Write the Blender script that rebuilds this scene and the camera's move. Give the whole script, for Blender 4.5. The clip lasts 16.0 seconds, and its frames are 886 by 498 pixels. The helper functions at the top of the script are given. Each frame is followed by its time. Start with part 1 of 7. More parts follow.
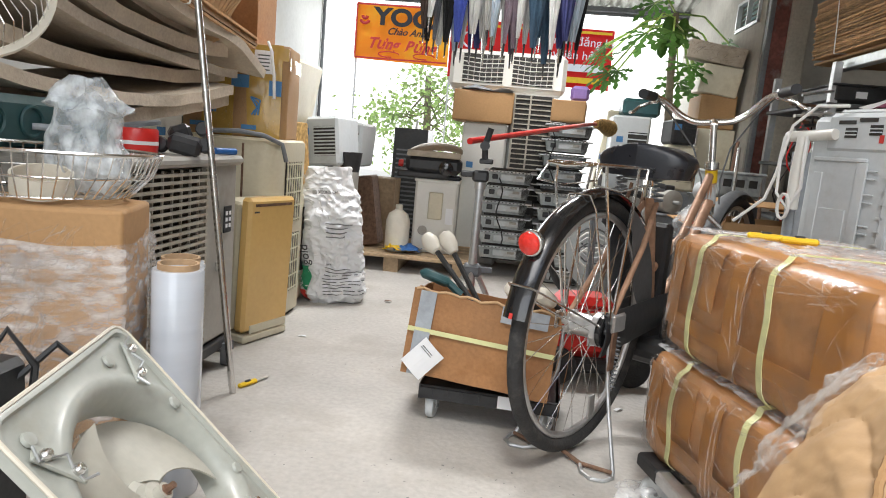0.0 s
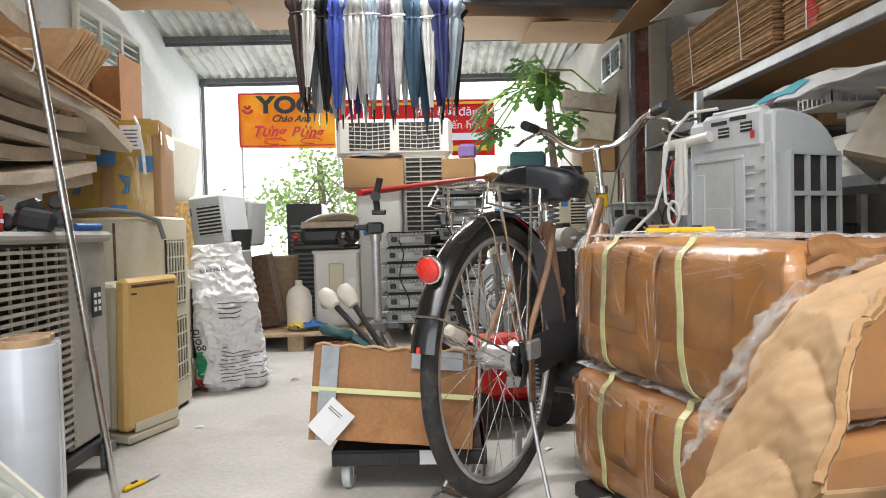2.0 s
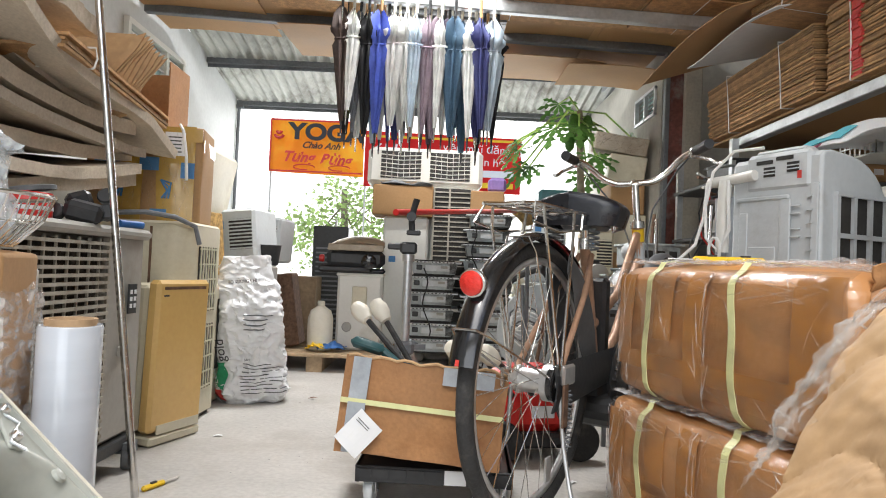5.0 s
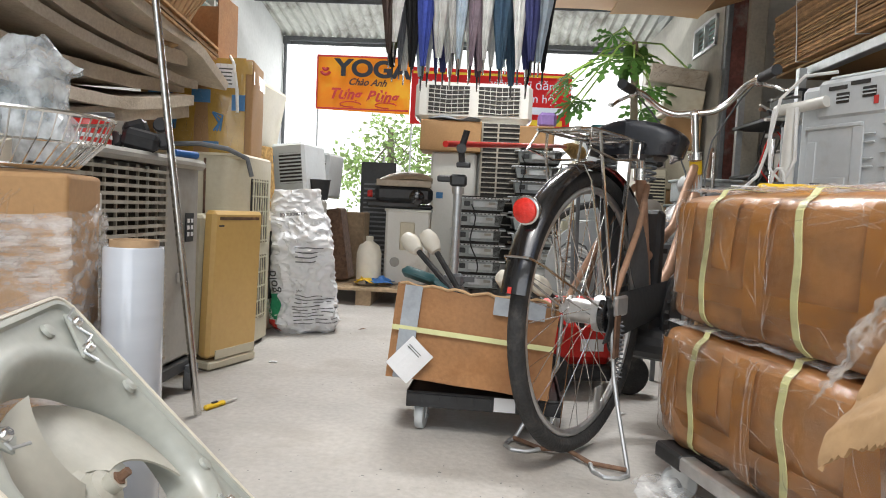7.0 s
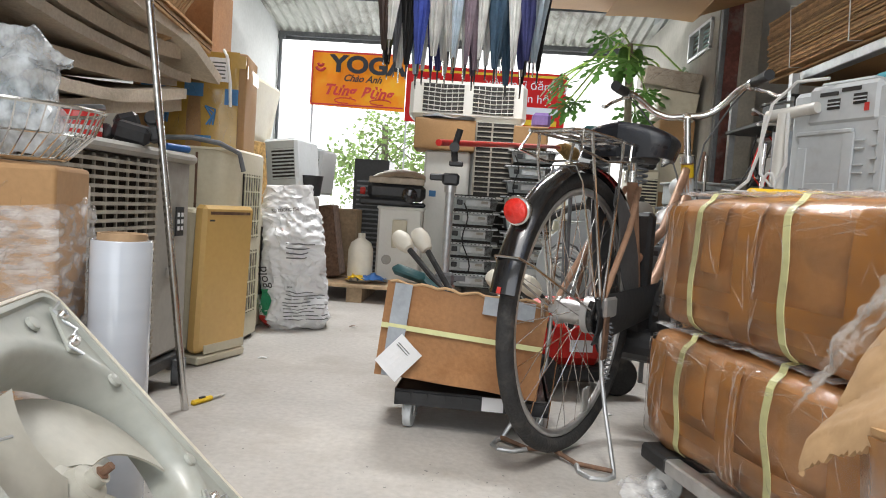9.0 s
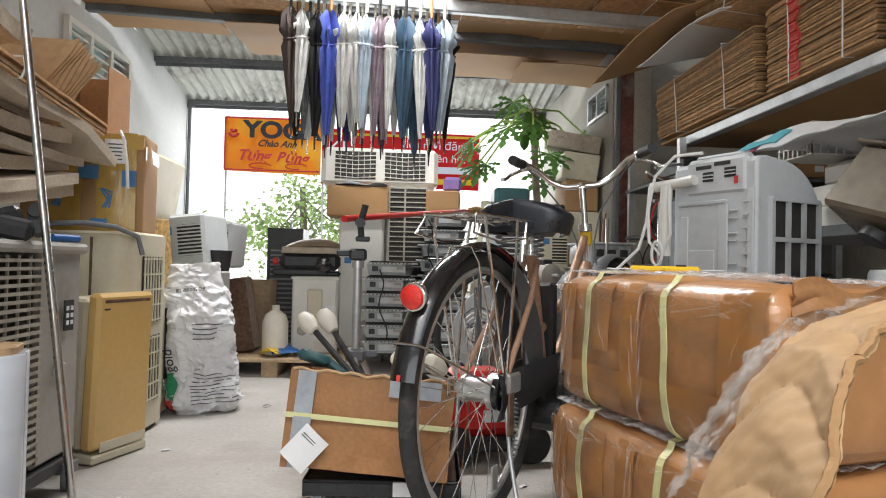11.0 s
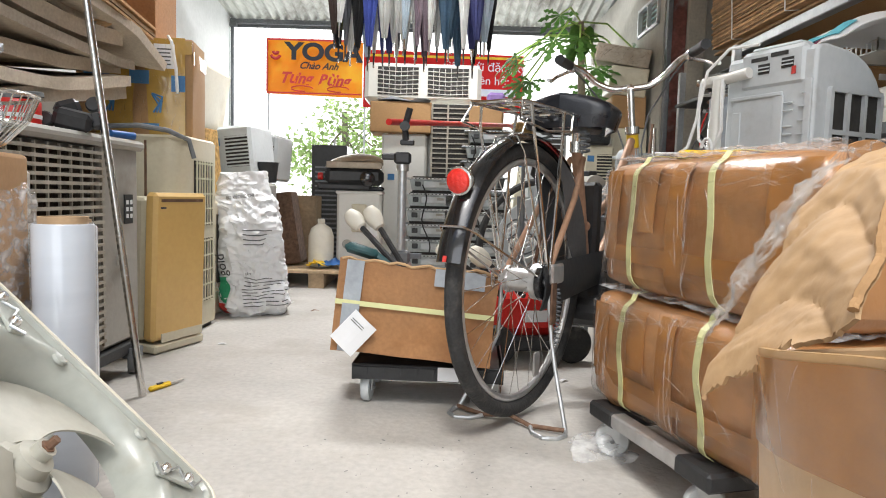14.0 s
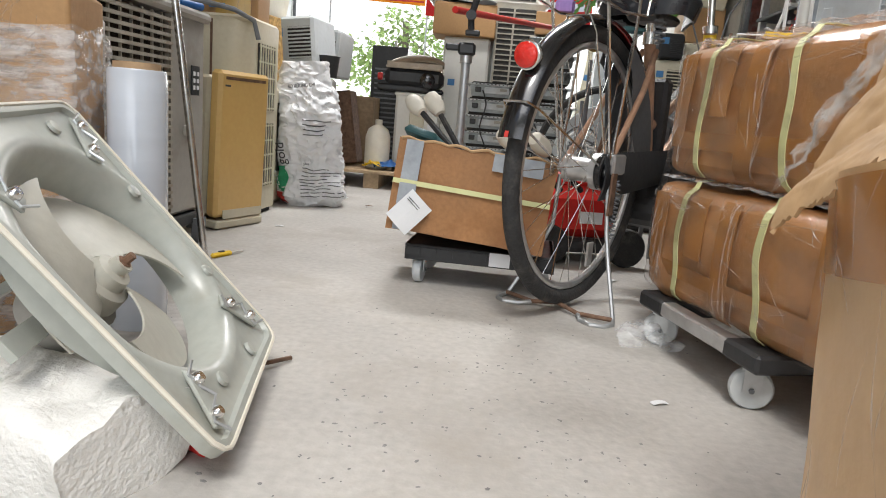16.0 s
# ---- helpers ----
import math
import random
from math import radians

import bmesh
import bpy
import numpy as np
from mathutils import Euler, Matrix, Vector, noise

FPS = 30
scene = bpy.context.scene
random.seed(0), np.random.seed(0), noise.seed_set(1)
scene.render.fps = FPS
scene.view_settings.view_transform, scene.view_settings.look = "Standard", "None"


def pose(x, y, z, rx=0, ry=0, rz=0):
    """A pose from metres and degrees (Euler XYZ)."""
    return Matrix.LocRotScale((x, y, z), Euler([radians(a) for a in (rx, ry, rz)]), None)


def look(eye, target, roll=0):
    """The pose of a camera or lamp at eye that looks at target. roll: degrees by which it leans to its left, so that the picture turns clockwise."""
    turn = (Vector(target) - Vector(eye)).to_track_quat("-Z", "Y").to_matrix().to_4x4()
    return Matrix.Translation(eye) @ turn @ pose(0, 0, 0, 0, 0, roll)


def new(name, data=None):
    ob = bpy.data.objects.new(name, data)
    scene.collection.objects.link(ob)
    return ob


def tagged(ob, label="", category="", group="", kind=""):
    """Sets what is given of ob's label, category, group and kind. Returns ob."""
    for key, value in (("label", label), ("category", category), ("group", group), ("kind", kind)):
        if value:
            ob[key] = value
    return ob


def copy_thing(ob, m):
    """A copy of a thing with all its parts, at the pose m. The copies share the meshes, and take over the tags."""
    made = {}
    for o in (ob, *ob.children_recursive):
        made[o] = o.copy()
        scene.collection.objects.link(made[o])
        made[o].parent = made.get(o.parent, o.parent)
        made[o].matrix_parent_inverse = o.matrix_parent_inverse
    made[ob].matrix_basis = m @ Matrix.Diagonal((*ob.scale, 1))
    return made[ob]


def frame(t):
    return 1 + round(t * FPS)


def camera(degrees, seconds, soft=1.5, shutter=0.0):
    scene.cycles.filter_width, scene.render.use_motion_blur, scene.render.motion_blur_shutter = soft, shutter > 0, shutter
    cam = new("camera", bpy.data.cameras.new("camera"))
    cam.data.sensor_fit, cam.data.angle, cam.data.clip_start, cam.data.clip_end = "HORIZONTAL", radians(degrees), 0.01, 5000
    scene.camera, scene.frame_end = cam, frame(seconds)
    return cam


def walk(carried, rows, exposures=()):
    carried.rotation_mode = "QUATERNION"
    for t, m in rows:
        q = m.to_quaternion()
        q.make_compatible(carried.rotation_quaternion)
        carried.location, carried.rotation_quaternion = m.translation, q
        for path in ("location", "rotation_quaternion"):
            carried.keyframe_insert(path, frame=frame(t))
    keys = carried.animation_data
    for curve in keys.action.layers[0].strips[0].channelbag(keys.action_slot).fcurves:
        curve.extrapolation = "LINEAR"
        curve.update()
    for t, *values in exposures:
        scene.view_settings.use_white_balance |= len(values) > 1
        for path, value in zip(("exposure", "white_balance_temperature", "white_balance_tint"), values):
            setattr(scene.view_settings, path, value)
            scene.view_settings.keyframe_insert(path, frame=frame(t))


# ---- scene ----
cam = camera(67.3, 16.0, soft=1.0)
PATH = [
    (0, (0.111, -0.077, 0.794), (-0.089, 1.888, 0.483), 5.1),
    (0.5, (0.115, -0.037, 0.745), (-0.031, 1.956, 0.663), 1.4),
    (1, (0.109, -0.027, 0.686), (0.124, 1.973, 0.696), 0.5),
    (1.5, (0.13, -0.001, 0.712), (0.126, 1.999, 0.726), -0.3),
    (2, (0.141, 0.021, 0.675), (0.203, 2.02, 0.618), -1.5),
    (2.5, (0.14, 0.034, 0.658), (0.183, 2.031, 0.562), -1.6),
    (3, (0.138, 0.026, 0.666), (0.18, 2.024, 0.585), -1.8),
    (3.2, (0.127, 0.021, 0.659), (0.184, 2.02, 0.593), -1.5),
    (5.3, (0.075, 0.023, 0.61), (0.075, 2.022, 0.674), 2.9),
    (5.5, (0.072, 0.034, 0.604), (0.024, 2.033, 0.573), 1.9),
    (6, (0.07, 0.036, 0.602), (-0.02, 2.032, 0.511), 1.6),
    (6.5, (0.065, 0.034, 0.593), (-0.036, 2.029, 0.48), 2.4),
    (7, (0.064, 0.034, 0.589), (-0.047, 2.027, 0.466), 2.8),
    (7.5, (0.065, 0.033, 0.586), (-0.041, 2.026, 0.455), 3.3),
    (8, (0.066, 0.04, 0.585), (-0.039, 2.033, 0.446), 3.3),
    (8.2, (0.065, 0.04, 0.58), (-0.037, 2.032, 0.422), 3.7),
    (10.3, (0.108, 0.024, 0.645), (0.108, 2.024, 0.608), 1.4),
    (10.5, (0.118, 0.027, 0.655), (0.151, 2.026, 0.629), 0.4),
    (11, (0.127, 0.028, 0.662), (0.252, 2.024, 0.707), 1.3),
    (11.5, (0.124, 0.015, 0.667), (0.227, 2.011, 0.73), 0.2),
    (12, (0.124, 0.006, 0.673), (0.175, 2.003, 0.761), 1.3),
    (12.5, (0.123, 0.005, 0.672), (0.169, 2.002, 0.768), 1.6),
    (13, (0.125, 0.011, 0.669), (0.164, 2.008, 0.756), 0.8),
    (13.5, (0.129, 0.007, 0.648), (0.137, 2.006, 0.704), 0.1),
    (14, (0.118, 0.005, 0.562), (0.126, 1.998, 0.4), 1.6),
    (14.5, (0.119, 0.005, 0.517), (0.121, 1.986, 0.244), 2.8),
    (15, (0.116, 0.0, 0.491), (0.078, 1.976, 0.184), 3.7),
    (15.5, (0.112, -0.007, 0.462), (0.016, 1.956, 0.094), 4.9),
    (16, (0.108, -0.012, 0.457), (-0.019, 1.944, 0.064), 4.9),
]
walk(cam, [(t, look(eye, target, roll)) for t, eye, target, roll in PATH], [(0.0, -0.08), (0.5, -0.1), (1.0, -0.4), (2.0, -0.05), (3.0, 0.0), (5.5, -0.03), (6.0, 0.08), (7.0, -0.2), (8.0, -0.2), (10.5, -0.32), (11.0, -0.3), (11.5, -0.17), (12.0, -0.14), (13.5, 0.05), (14.5, 0.0), (15.0, -0.1), (16.0, -0.27)])

# ---- light: overcast sky, daylight through the open rear and the open street front ----
world = bpy.data.worlds.new("world")
scene.world = world
world.use_nodes = True
wn = world.node_tree
sky = wn.nodes.new("ShaderNodeTexSky")
sky.sky_type = "NISHITA"
sky.sun_disc = False
sky.sun_elevation, sky.sun_rotation = radians(58), radians(200)
wn.links.new(sky.outputs[0], wn.nodes["Background"].inputs[0])
wn.nodes["Background"].inputs[1].default_value = 0.15
sun = new("sun", bpy.data.lights.new("sun", "SUN"))
sun.data.energy, sun.data.angle, sun.data.color = 1.5, radians(12), (1.0, 0.97, 0.92)
sun.matrix_world = look((0, 0, 20), (1.2, 11.0, 0))


def daylight(name, eye, target, sx, sy, watts, color):
    lamp = new(name, bpy.data.lights.new(name, "AREA"))
    lamp.data.shape, lamp.data.size, lamp.data.size_y = "RECTANGLE", sx, sy
    lamp.data.energy, lamp.data.color = watts, color
    lamp.matrix_world = look(eye, target)


daylight("daylight_street_opening", (-0.2, -3.7, 1.55), (-0.2, 3, 1.1), 3.0, 2.4, 62, (1.0, 0.98, 0.95))
daylight("daylight_rear_opening", (-0.2, 6.75, 1.5), (-0.2, 2, 0.2), 3.2, 1.6, 80, (0.97, 0.99, 1.0))
# overhead fill added to brighten the floor; no such roof opening is known
daylight("added_overhead_fill", (0.05, -1.0, 2.88), (0.05, -0.95, 0), 1.5, 2.6, 70, (1.0, 0.99, 0.97))
daylight("daylight_roof_gap", (-0.2, 3.42, 2.86), (-0.15, 3.62, 1.6), 1.2, 0.25, 105, (1.0, 1.0, 1.0))


# ---- materials ----
def mat(name, color, rough=0.6, metal=0.0, vary=0.12, scale=8.0, bump=0.05, bscale=60.0, second=None, amount=0.5,
        stretch=(1, 1, 1), trans=0.0, alpha=1.0, coat=0.0, rand=0.0, sheen=0.0, island=0.0, thin=0.0):
    """Base colour with variation at two scales, fine relief; second: a stain colour laid over in patches."""
    m = bpy.data.materials.new(name)
    m.use_nodes = True
    nt = m.node_tree
    b = nt.nodes["Principled BSDF"]
    tc = nt.nodes.new("ShaderNodeTexCoord")
    mp = nt.nodes.new("ShaderNodeMapping")
    mp.inputs["Scale"].default_value = stretch
    nt.links.new(tc.outputs["Object"], mp.inputs[0])
    n1 = nt.nodes.new("ShaderNodeTexNoise")
    n1.inputs["Scale"].default_value, n1.inputs["Detail"].default_value = scale, 5
    n2 = nt.nodes.new("ShaderNodeTexNoise")
    n2.inputs["Scale"].default_value, n2.inputs["Detail"].default_value = bscale, 4
    for n in (n1, n2):
        nt.links.new(mp.outputs[0], n.inputs[0])
    ramp = nt.nodes.new("ShaderNodeValToRGB")
    c = np.array(color[:3])
    lo, hi = c * (1 - vary), np.minimum(c * (1 + vary), 1)
    ramp.color_ramp.elements[0].color = (*lo, 1)
    ramp.color_ramp.elements[1].color = (*hi, 1)
    ramp.color_ramp.elements[0].position, ramp.color_ramp.elements[1].position = 0.3, 0.7
    nt.links.new(n1.outputs[0], ramp.inputs[0])
    out = ramp.outputs[0]
    mul = nt.nodes.new("ShaderNodeMixRGB")
    mul.blend_type = "OVERLAY"
    mul.inputs[0].default_value = min(1.0, vary * 1.6)
    nt.links.new(out, mul.inputs[1])
    nt.links.new(n2.outputs[0], mul.inputs[2])
    out = mul.outputs[0]
    if second:
        n3 = nt.nodes.new("ShaderNodeTexNoise")
        n3.inputs["Scale"].default_value, n3.inputs["Detail"].default_value = scale * 0.7, 8
        n3.inputs["Roughness"].default_value = 0.65
        nt.links.new(tc.outputs["Object"], n3.inputs[0])
        r3 = nt.nodes.new("ShaderNodeValToRGB")
        r3.color_ramp.elements[0].position, r3.color_ramp.elements[1].position = 0.62 - 0.3 * amount, 0.75 - 0.2 * amount
        nt.links.new(n3.outputs[0], r3.inputs[0])
        mx = nt.nodes.new("ShaderNodeMixRGB")
        nt.links.new(r3.outputs[0], mx.inputs[0])
        nt.links.new(out, mx.inputs[1])
        mx.inputs[2].default_value = (*second, 1)
        out = mx.outputs[0]
    if rand:
        oi = nt.nodes.new("ShaderNodeObjectInfo")
        hs = nt.nodes.new("ShaderNodeHueSaturation")
        ma = nt.nodes.new("ShaderNodeMapRange")
        ma.inputs[3].default_value, ma.inputs[4].default_value = 1 - rand, 1 + rand
        nt.links.new(oi.outputs["Random"], ma.inputs[0])
        nt.links.new(ma.outputs[0], hs.inputs["Value"])
        nt.links.new(out, hs.inputs["Color"])
        out = hs.outputs[0]
    if island:
        ge = nt.nodes.new("ShaderNodeNewGeometry")
        h2 = nt.nodes.new("ShaderNodeHueSaturation")
        m2 = nt.nodes.new("ShaderNodeMapRange")
        m2.inputs[3].default_value, m2.inputs[4].default_value = 1 - island, 1 + island
        nt.links.new(ge.outputs["Random Per Island"], m2.inputs[0])
        nt.links.new(m2.outputs[0], h2.inputs["Value"])
        nt.links.new(out, h2.inputs["Color"])
        out = h2.outputs[0]
    nt.links.new(out, b.inputs["Base Color"])
    if thin:
        tl = nt.nodes.new("ShaderNodeBsdfTranslucent")
        nt.links.new(out, tl.inputs[0])
        ms = nt.nodes.new("ShaderNodeMixShader")
        ms.inputs[0].default_value = thin
        nt.links.new(b.outputs[0], ms.inputs[1])
        nt.links.new(tl.outputs[0], ms.inputs[2])
        nt.links.new(ms.outputs[0], nt.nodes["Material Output"].inputs[0])
    rr = nt.nodes.new("ShaderNodeMapRange")
    rr.inputs[3].default_value, rr.inputs[4].default_value = max(0.02, rough - 0.12), min(1, rough + 0.12)
    nt.links.new(n1.outputs[0], rr.inputs[0])
    nt.links.new(rr.outputs[0], b.inputs["Roughness"])
    b.inputs["Metallic"].default_value = metal
    b.inputs["Transmission Weight"].default_value = trans
    b.inputs["Alpha"].default_value = alpha
    b.inputs["Coat Weight"].default_value = coat
    b.inputs["Coat Roughness"].default_value = 0.12
    if bump:
        bp = nt.nodes.new("ShaderNodeBump")
        bp.inputs["Strength"].default_value, bp.inputs["Distance"].default_value = min(1, bump * 4), 0.004
        nt.links.new(n2.outputs[0], bp.inputs["Height"])
        nt.links.new(bp.outputs[0], b.inputs["Normal"])
        if coat:
            nt.links.new(bp.outputs[0], b.inputs["Coat Normal"])
    return m


def wrap_mat(name, color, alpha, rough, bscale, bump, stretch=(1, 1, 1)):
    """Thin clear film: mostly see-through, with creased gloss."""
    m = mat(name, color, rough, vary=0.03, scale=6, bump=bump, bscale=bscale, stretch=stretch)
    nt = m.node_tree
    b = nt.nodes["Principled BSDF"]
    tr_ = nt.nodes.new("ShaderNodeBsdfTransparent")
    mix = nt.nodes.new("ShaderNodeMixShader")
    ns = nt.nodes.new("ShaderNodeTexNoise")
    ns.inputs["Scale"].default_value, ns.inputs["Detail"].default_value = bscale * 0.8, 6
    rp = nt.nodes.new("ShaderNodeMapRange")
    rp.inputs[1].default_value, rp.inputs[2].default_value = 0.42, 0.72
    rp.inputs[3].default_value, rp.inputs[4].default_value = alpha * 0.35, min(1.0, alpha * 2.2)
    tc = nt.nodes.new("ShaderNodeTexCoord")
    mp = nt.nodes.new("ShaderNodeMapping")
    mp.inputs["Scale"].default_value = stretch
    nt.links.new(tc.outputs["Object"], mp.inputs[0])
    nt.links.new(mp.outputs[0], ns.inputs[0])
    nt.links.new(ns.outputs[0], rp.inputs[0])
    nt.links.new(rp.outputs[0], mix.inputs[0])
    nt.links.new(tr_.outputs[0], mix.inputs[1])
    nt.links.new(b.outputs[0], mix.inputs[2])
    nt.links.new(mix.outputs[0], nt.nodes["Material Output"].inputs[0])
    return m


M = dict(
    floor=mat("concrete_floor", (0.46, 0.44, 0.41), 0.75, vary=0.13, scale=2.4, bump=0.14, bscale=60, second=(0.365, 0.335, 0.295), amount=0.42),
    chip=mat("dark_stone_chip", (0.24, 0.235, 0.23), 0.8, vary=0.3, scale=40),
    ground=mat("yard_concrete", (0.55, 0.54, 0.51), 0.9, vary=0.1, scale=0.8),
    plaster=mat("painted_plaster", (0.56, 0.57, 0.56), 0.85, vary=0.09, scale=1.4, bump=0.06, bscale=30, second=(0.50, 0.50, 0.47), amount=0.25),
    oldwall=mat("stained_plaster", (0.40, 0.385, 0.34), 0.9, vary=0.12, scale=1.8, bump=0.1, bscale=25, second=(0.33, 0.31, 0.27), amount=0.4),
    roof=mat("weathered_fibre_cement", (0.46, 0.47, 0.43), 0.75, vary=0.22, scale=3, bump=0.1, bscale=40, second=(0.20, 0.19, 0.16), amount=0.35, stretch=(1, 0.12, 1)),
    steel=mat("dark_painted_steel", (0.16, 0.17, 0.18), 0.55, 0.3, vary=0.2, scale=6),
    galv=mat("galvanised_steel", (0.55, 0.57, 0.58), 0.42, 0.75, vary=0.15, scale=9, bump=0.03),
    rust=mat("rusty_red_steel", (0.20, 0.075, 0.06), 0.8, 0.1, vary=0.35, scale=8, bump=0.12, bscale=50, second=(0.30, 0.27, 0.25), amount=0.4),
    concrete=mat("raw_concrete", (0.46, 0.43, 0.36), 0.9, vary=0.15, scale=5, bump=0.1),
    kraft=mat("kraft_cardboard", (0.42, 0.245, 0.11), 0.75, vary=0.08, scale=3, bump=0.03, bscale=90, rand=0.12),
    kraftd=mat("corrugated_carton_edge", (0.36, 0.205, 0.092), 0.85, vary=0.25, scale=30, bump=0.15, bscale=140, rand=0.1, island=0.4),
    board=mat("brown_carton", (0.35, 0.17, 0.065), 0.65, vary=0.16, scale=7, bump=0.08, bscale=90, second=(0.27, 0.115, 0.038), amount=0.35),
    taped=mat("film_wrapped_carton", (0.47, 0.225, 0.085), 0.42, vary=0.09, scale=4, bump=0.22, bscale=22, second=(0.40, 0.175, 0.058), amount=0.3, coat=0.7),
    tape=mat("brown_packing_tape", (0.38, 0.165, 0.045), 0.22, vary=0.1, scale=8, bump=0.06, bscale=25, coat=0.5),
    tornbox=mat("torn_kraft_flap", (0.52, 0.335, 0.175), 0.65, vary=0.16, scale=3, bump=0.08, bscale=35, second=(0.37, 0.215, 0.10), amount=0.3),
    # lighter than the flap's kraft: light on the aisle face put into the colour
    wallcard=mat("film_covered_kraft_lit", (0.60, 0.375, 0.175), 0.4, vary=0.10, scale=4, bump=0.06, bscale=30, second=(0.50, 0.29, 0.12), amount=0.3, coat=0.4),
    strap=mat("pale_yellow_strap", (0.66, 0.66, 0.33), 0.45, vary=0.06, scale=20),
    ivory=mat("ivory_plastic", (0.62, 0.57, 0.43), 0.45, vary=0.07, scale=5, second=(0.50, 0.43, 0.29), amount=0.2),
    white=mat("white_enamel", (0.70, 0.69, 0.64), 0.4, vary=0.06, scale=5, second=(0.52, 0.49, 0.42), amount=0.2),
    grey=mat("warm_grey_enamel", (0.36, 0.345, 0.31), 0.5, vary=0.07, scale=5, second=(0.28, 0.255, 0.21), amount=0.25),
    greyl=mat("grille_grey", (0.40, 0.37, 0.31), 0.55, vary=0.12, scale=14, second=(0.22, 0.18, 0.13), amount=0.3),
    cool=mat("cool_grey_plastic", (0.55, 0.58, 0.59), 0.5, vary=0.06, scale=6, second=(0.42, 0.42, 0.40), amount=0.25),
    tray=mat("dusty_grey_tray", (0.38, 0.41, 0.41), 0.45, 0.2, vary=0.15, scale=12, second=(0.20, 0.21, 0.21), amount=0.3, rand=0.15),
    panel=mat("yellowed_panel", (0.68, 0.44, 0.15), 0.35, vary=0.07, scale=3, bump=0.01, second=(0.60, 0.36, 0.11), amount=0.3, coat=0.3),
    # near-black that paints shade inside vents, grilles and slots; also a few dark parts
    dark=mat("shade_and_dark_parts", (0.035, 0.033, 0.03), 0.8, vary=0.3, scale=20),
    # coil brown darkened to paint the shade in the grille's gaps
    coil=mat("dirty_coil_gap_shade", (0.055, 0.043, 0.032), 0.8, 0.1, vary=0.4, scale=30, stretch=(1, 20, 1)),
    black=mat("black_plastic", (0.025, 0.026, 0.028), 0.45, vary=0.2, scale=15),
    blackg=mat("glossy_black_enamel", (0.010, 0.010, 0.011), 0.18, vary=0.2, scale=12, coat=0.5, bump=0.01),
    rubber=mat("tyre_rubber", (0.03, 0.03, 0.03), 0.8, vary=0.25, scale=30, bump=0.15, bscale=150, second=(0.07, 0.065, 0.06), amount=0.3),
    vinyl=mat("navy_black_vinyl", (0.016, 0.018, 0.024), 0.3, vary=0.2, scale=25, bump=0.03, bscale=250),
    chrome=mat("worn_chrome", (0.72, 0.71, 0.69), 0.22, 1.0, vary=0.12, scale=25, bump=0.01),
    alu=mat("brushed_aluminium", (0.62, 0.62, 0.62), 0.4, 0.9, vary=0.12, scale=20),
    rustwire=mat("rusted_wire", (0.20, 0.12, 0.08), 0.7, 0.5, vary=0.35, scale=40),
    copperpaint=mat("faded_copper_paint", (0.42, 0.25, 0.16), 0.45, 0.2, vary=0.15, scale=15, second=(0.25, 0.15, 0.10), amount=0.25),
    mudgrey=mat("grey_mudguard", (0.10, 0.105, 0.11), 0.55, vary=0.15, scale=12),
    redp=mat("red_plastic", (0.62, 0.025, 0.02), 0.35, vary=0.1, scale=15, coat=0.2),
    redlens=mat("red_reflector", (0.75, 0.03, 0.02), 0.15, vary=0.1, scale=120, bump=0.15, bscale=130, coat=0.8),
    rope=mat("white_cord", (0.75, 0.75, 0.72), 0.7, vary=0.08, scale=40),
    film=mat("milky_stretch_film", (0.58, 0.62, 0.68), 0.2, vary=0.05, scale=3, bump=0.02, bscale=8, stretch=(1, 1, 6), coat=0.6),
    cardcore=mat("cardboard_core", (0.45, 0.30, 0.17), 0.8, vary=0.1, scale=30),
    foam=mat("beige_foam", (0.55, 0.475, 0.38), 0.9, vary=0.16, scale=5, bump=0.12, bscale=110, second=(0.36, 0.30, 0.22), amount=0.32, rand=0.16),
    eps=mat("white_polystyrene", (0.85, 0.84, 0.80), 0.85, vary=0.05, scale=10, bump=0.35, bscale=110, second=(0.72, 0.70, 0.65), amount=0.2),
    sack=mat("woven_white_sack", (0.76, 0.77, 0.78), 0.38, vary=0.06, scale=7, bump=0.12, bscale=26),
    ink=mat("dark_ink", (0.04, 0.04, 0.045), 0.7),
    blueink=mat("blue_ink", (0.06, 0.20, 0.42), 0.6),
    greenink=mat("green_ink", (0.03, 0.30, 0.14), 0.6),
    redink=mat("red_ink", (0.62, 0.05, 0.04), 0.6),
    paper=mat("white_paper", (0.78, 0.79, 0.80), 0.8, vary=0.03, scale=20),
    duct=mat("grey_duct_tape", (0.33, 0.36, 0.39), 0.4, vary=0.12, scale=20, bump=0.08, bscale=40),
    casing=mat("weathered_casing_paint", (0.43, 0.45, 0.41), 0.34, vary=0.07, scale=6, bump=0.02, second=(0.36, 0.35, 0.29), amount=0.22, coat=0.2),
    blade=mat("fan_blade_plastic", (0.46, 0.45, 0.39), 0.5, vary=0.07, scale=8),
    wood=mat("pallet_wood", (0.40, 0.29, 0.18), 0.8, vary=0.25, scale=6, bump=0.1, bscale=50, stretch=(1, 8, 1), rand=0.2),
    leaf=mat("leaf_green", (0.08, 0.19, 0.04), 0.5, vary=0.35, scale=5, rand=0.1, island=0.3, thin=0.4),
    # pale yellow-green: the yard's washed-out sunlight is put into this leaf colour
    leafl=mat("leaf_painted_sunlit", (0.50, 0.66, 0.26), 0.5, vary=0.35, scale=4, island=0.4, thin=0.55),
    bark=mat("papaya_trunk", (0.27, 0.23, 0.17), 0.85, vary=0.25, scale=14, bump=0.1),
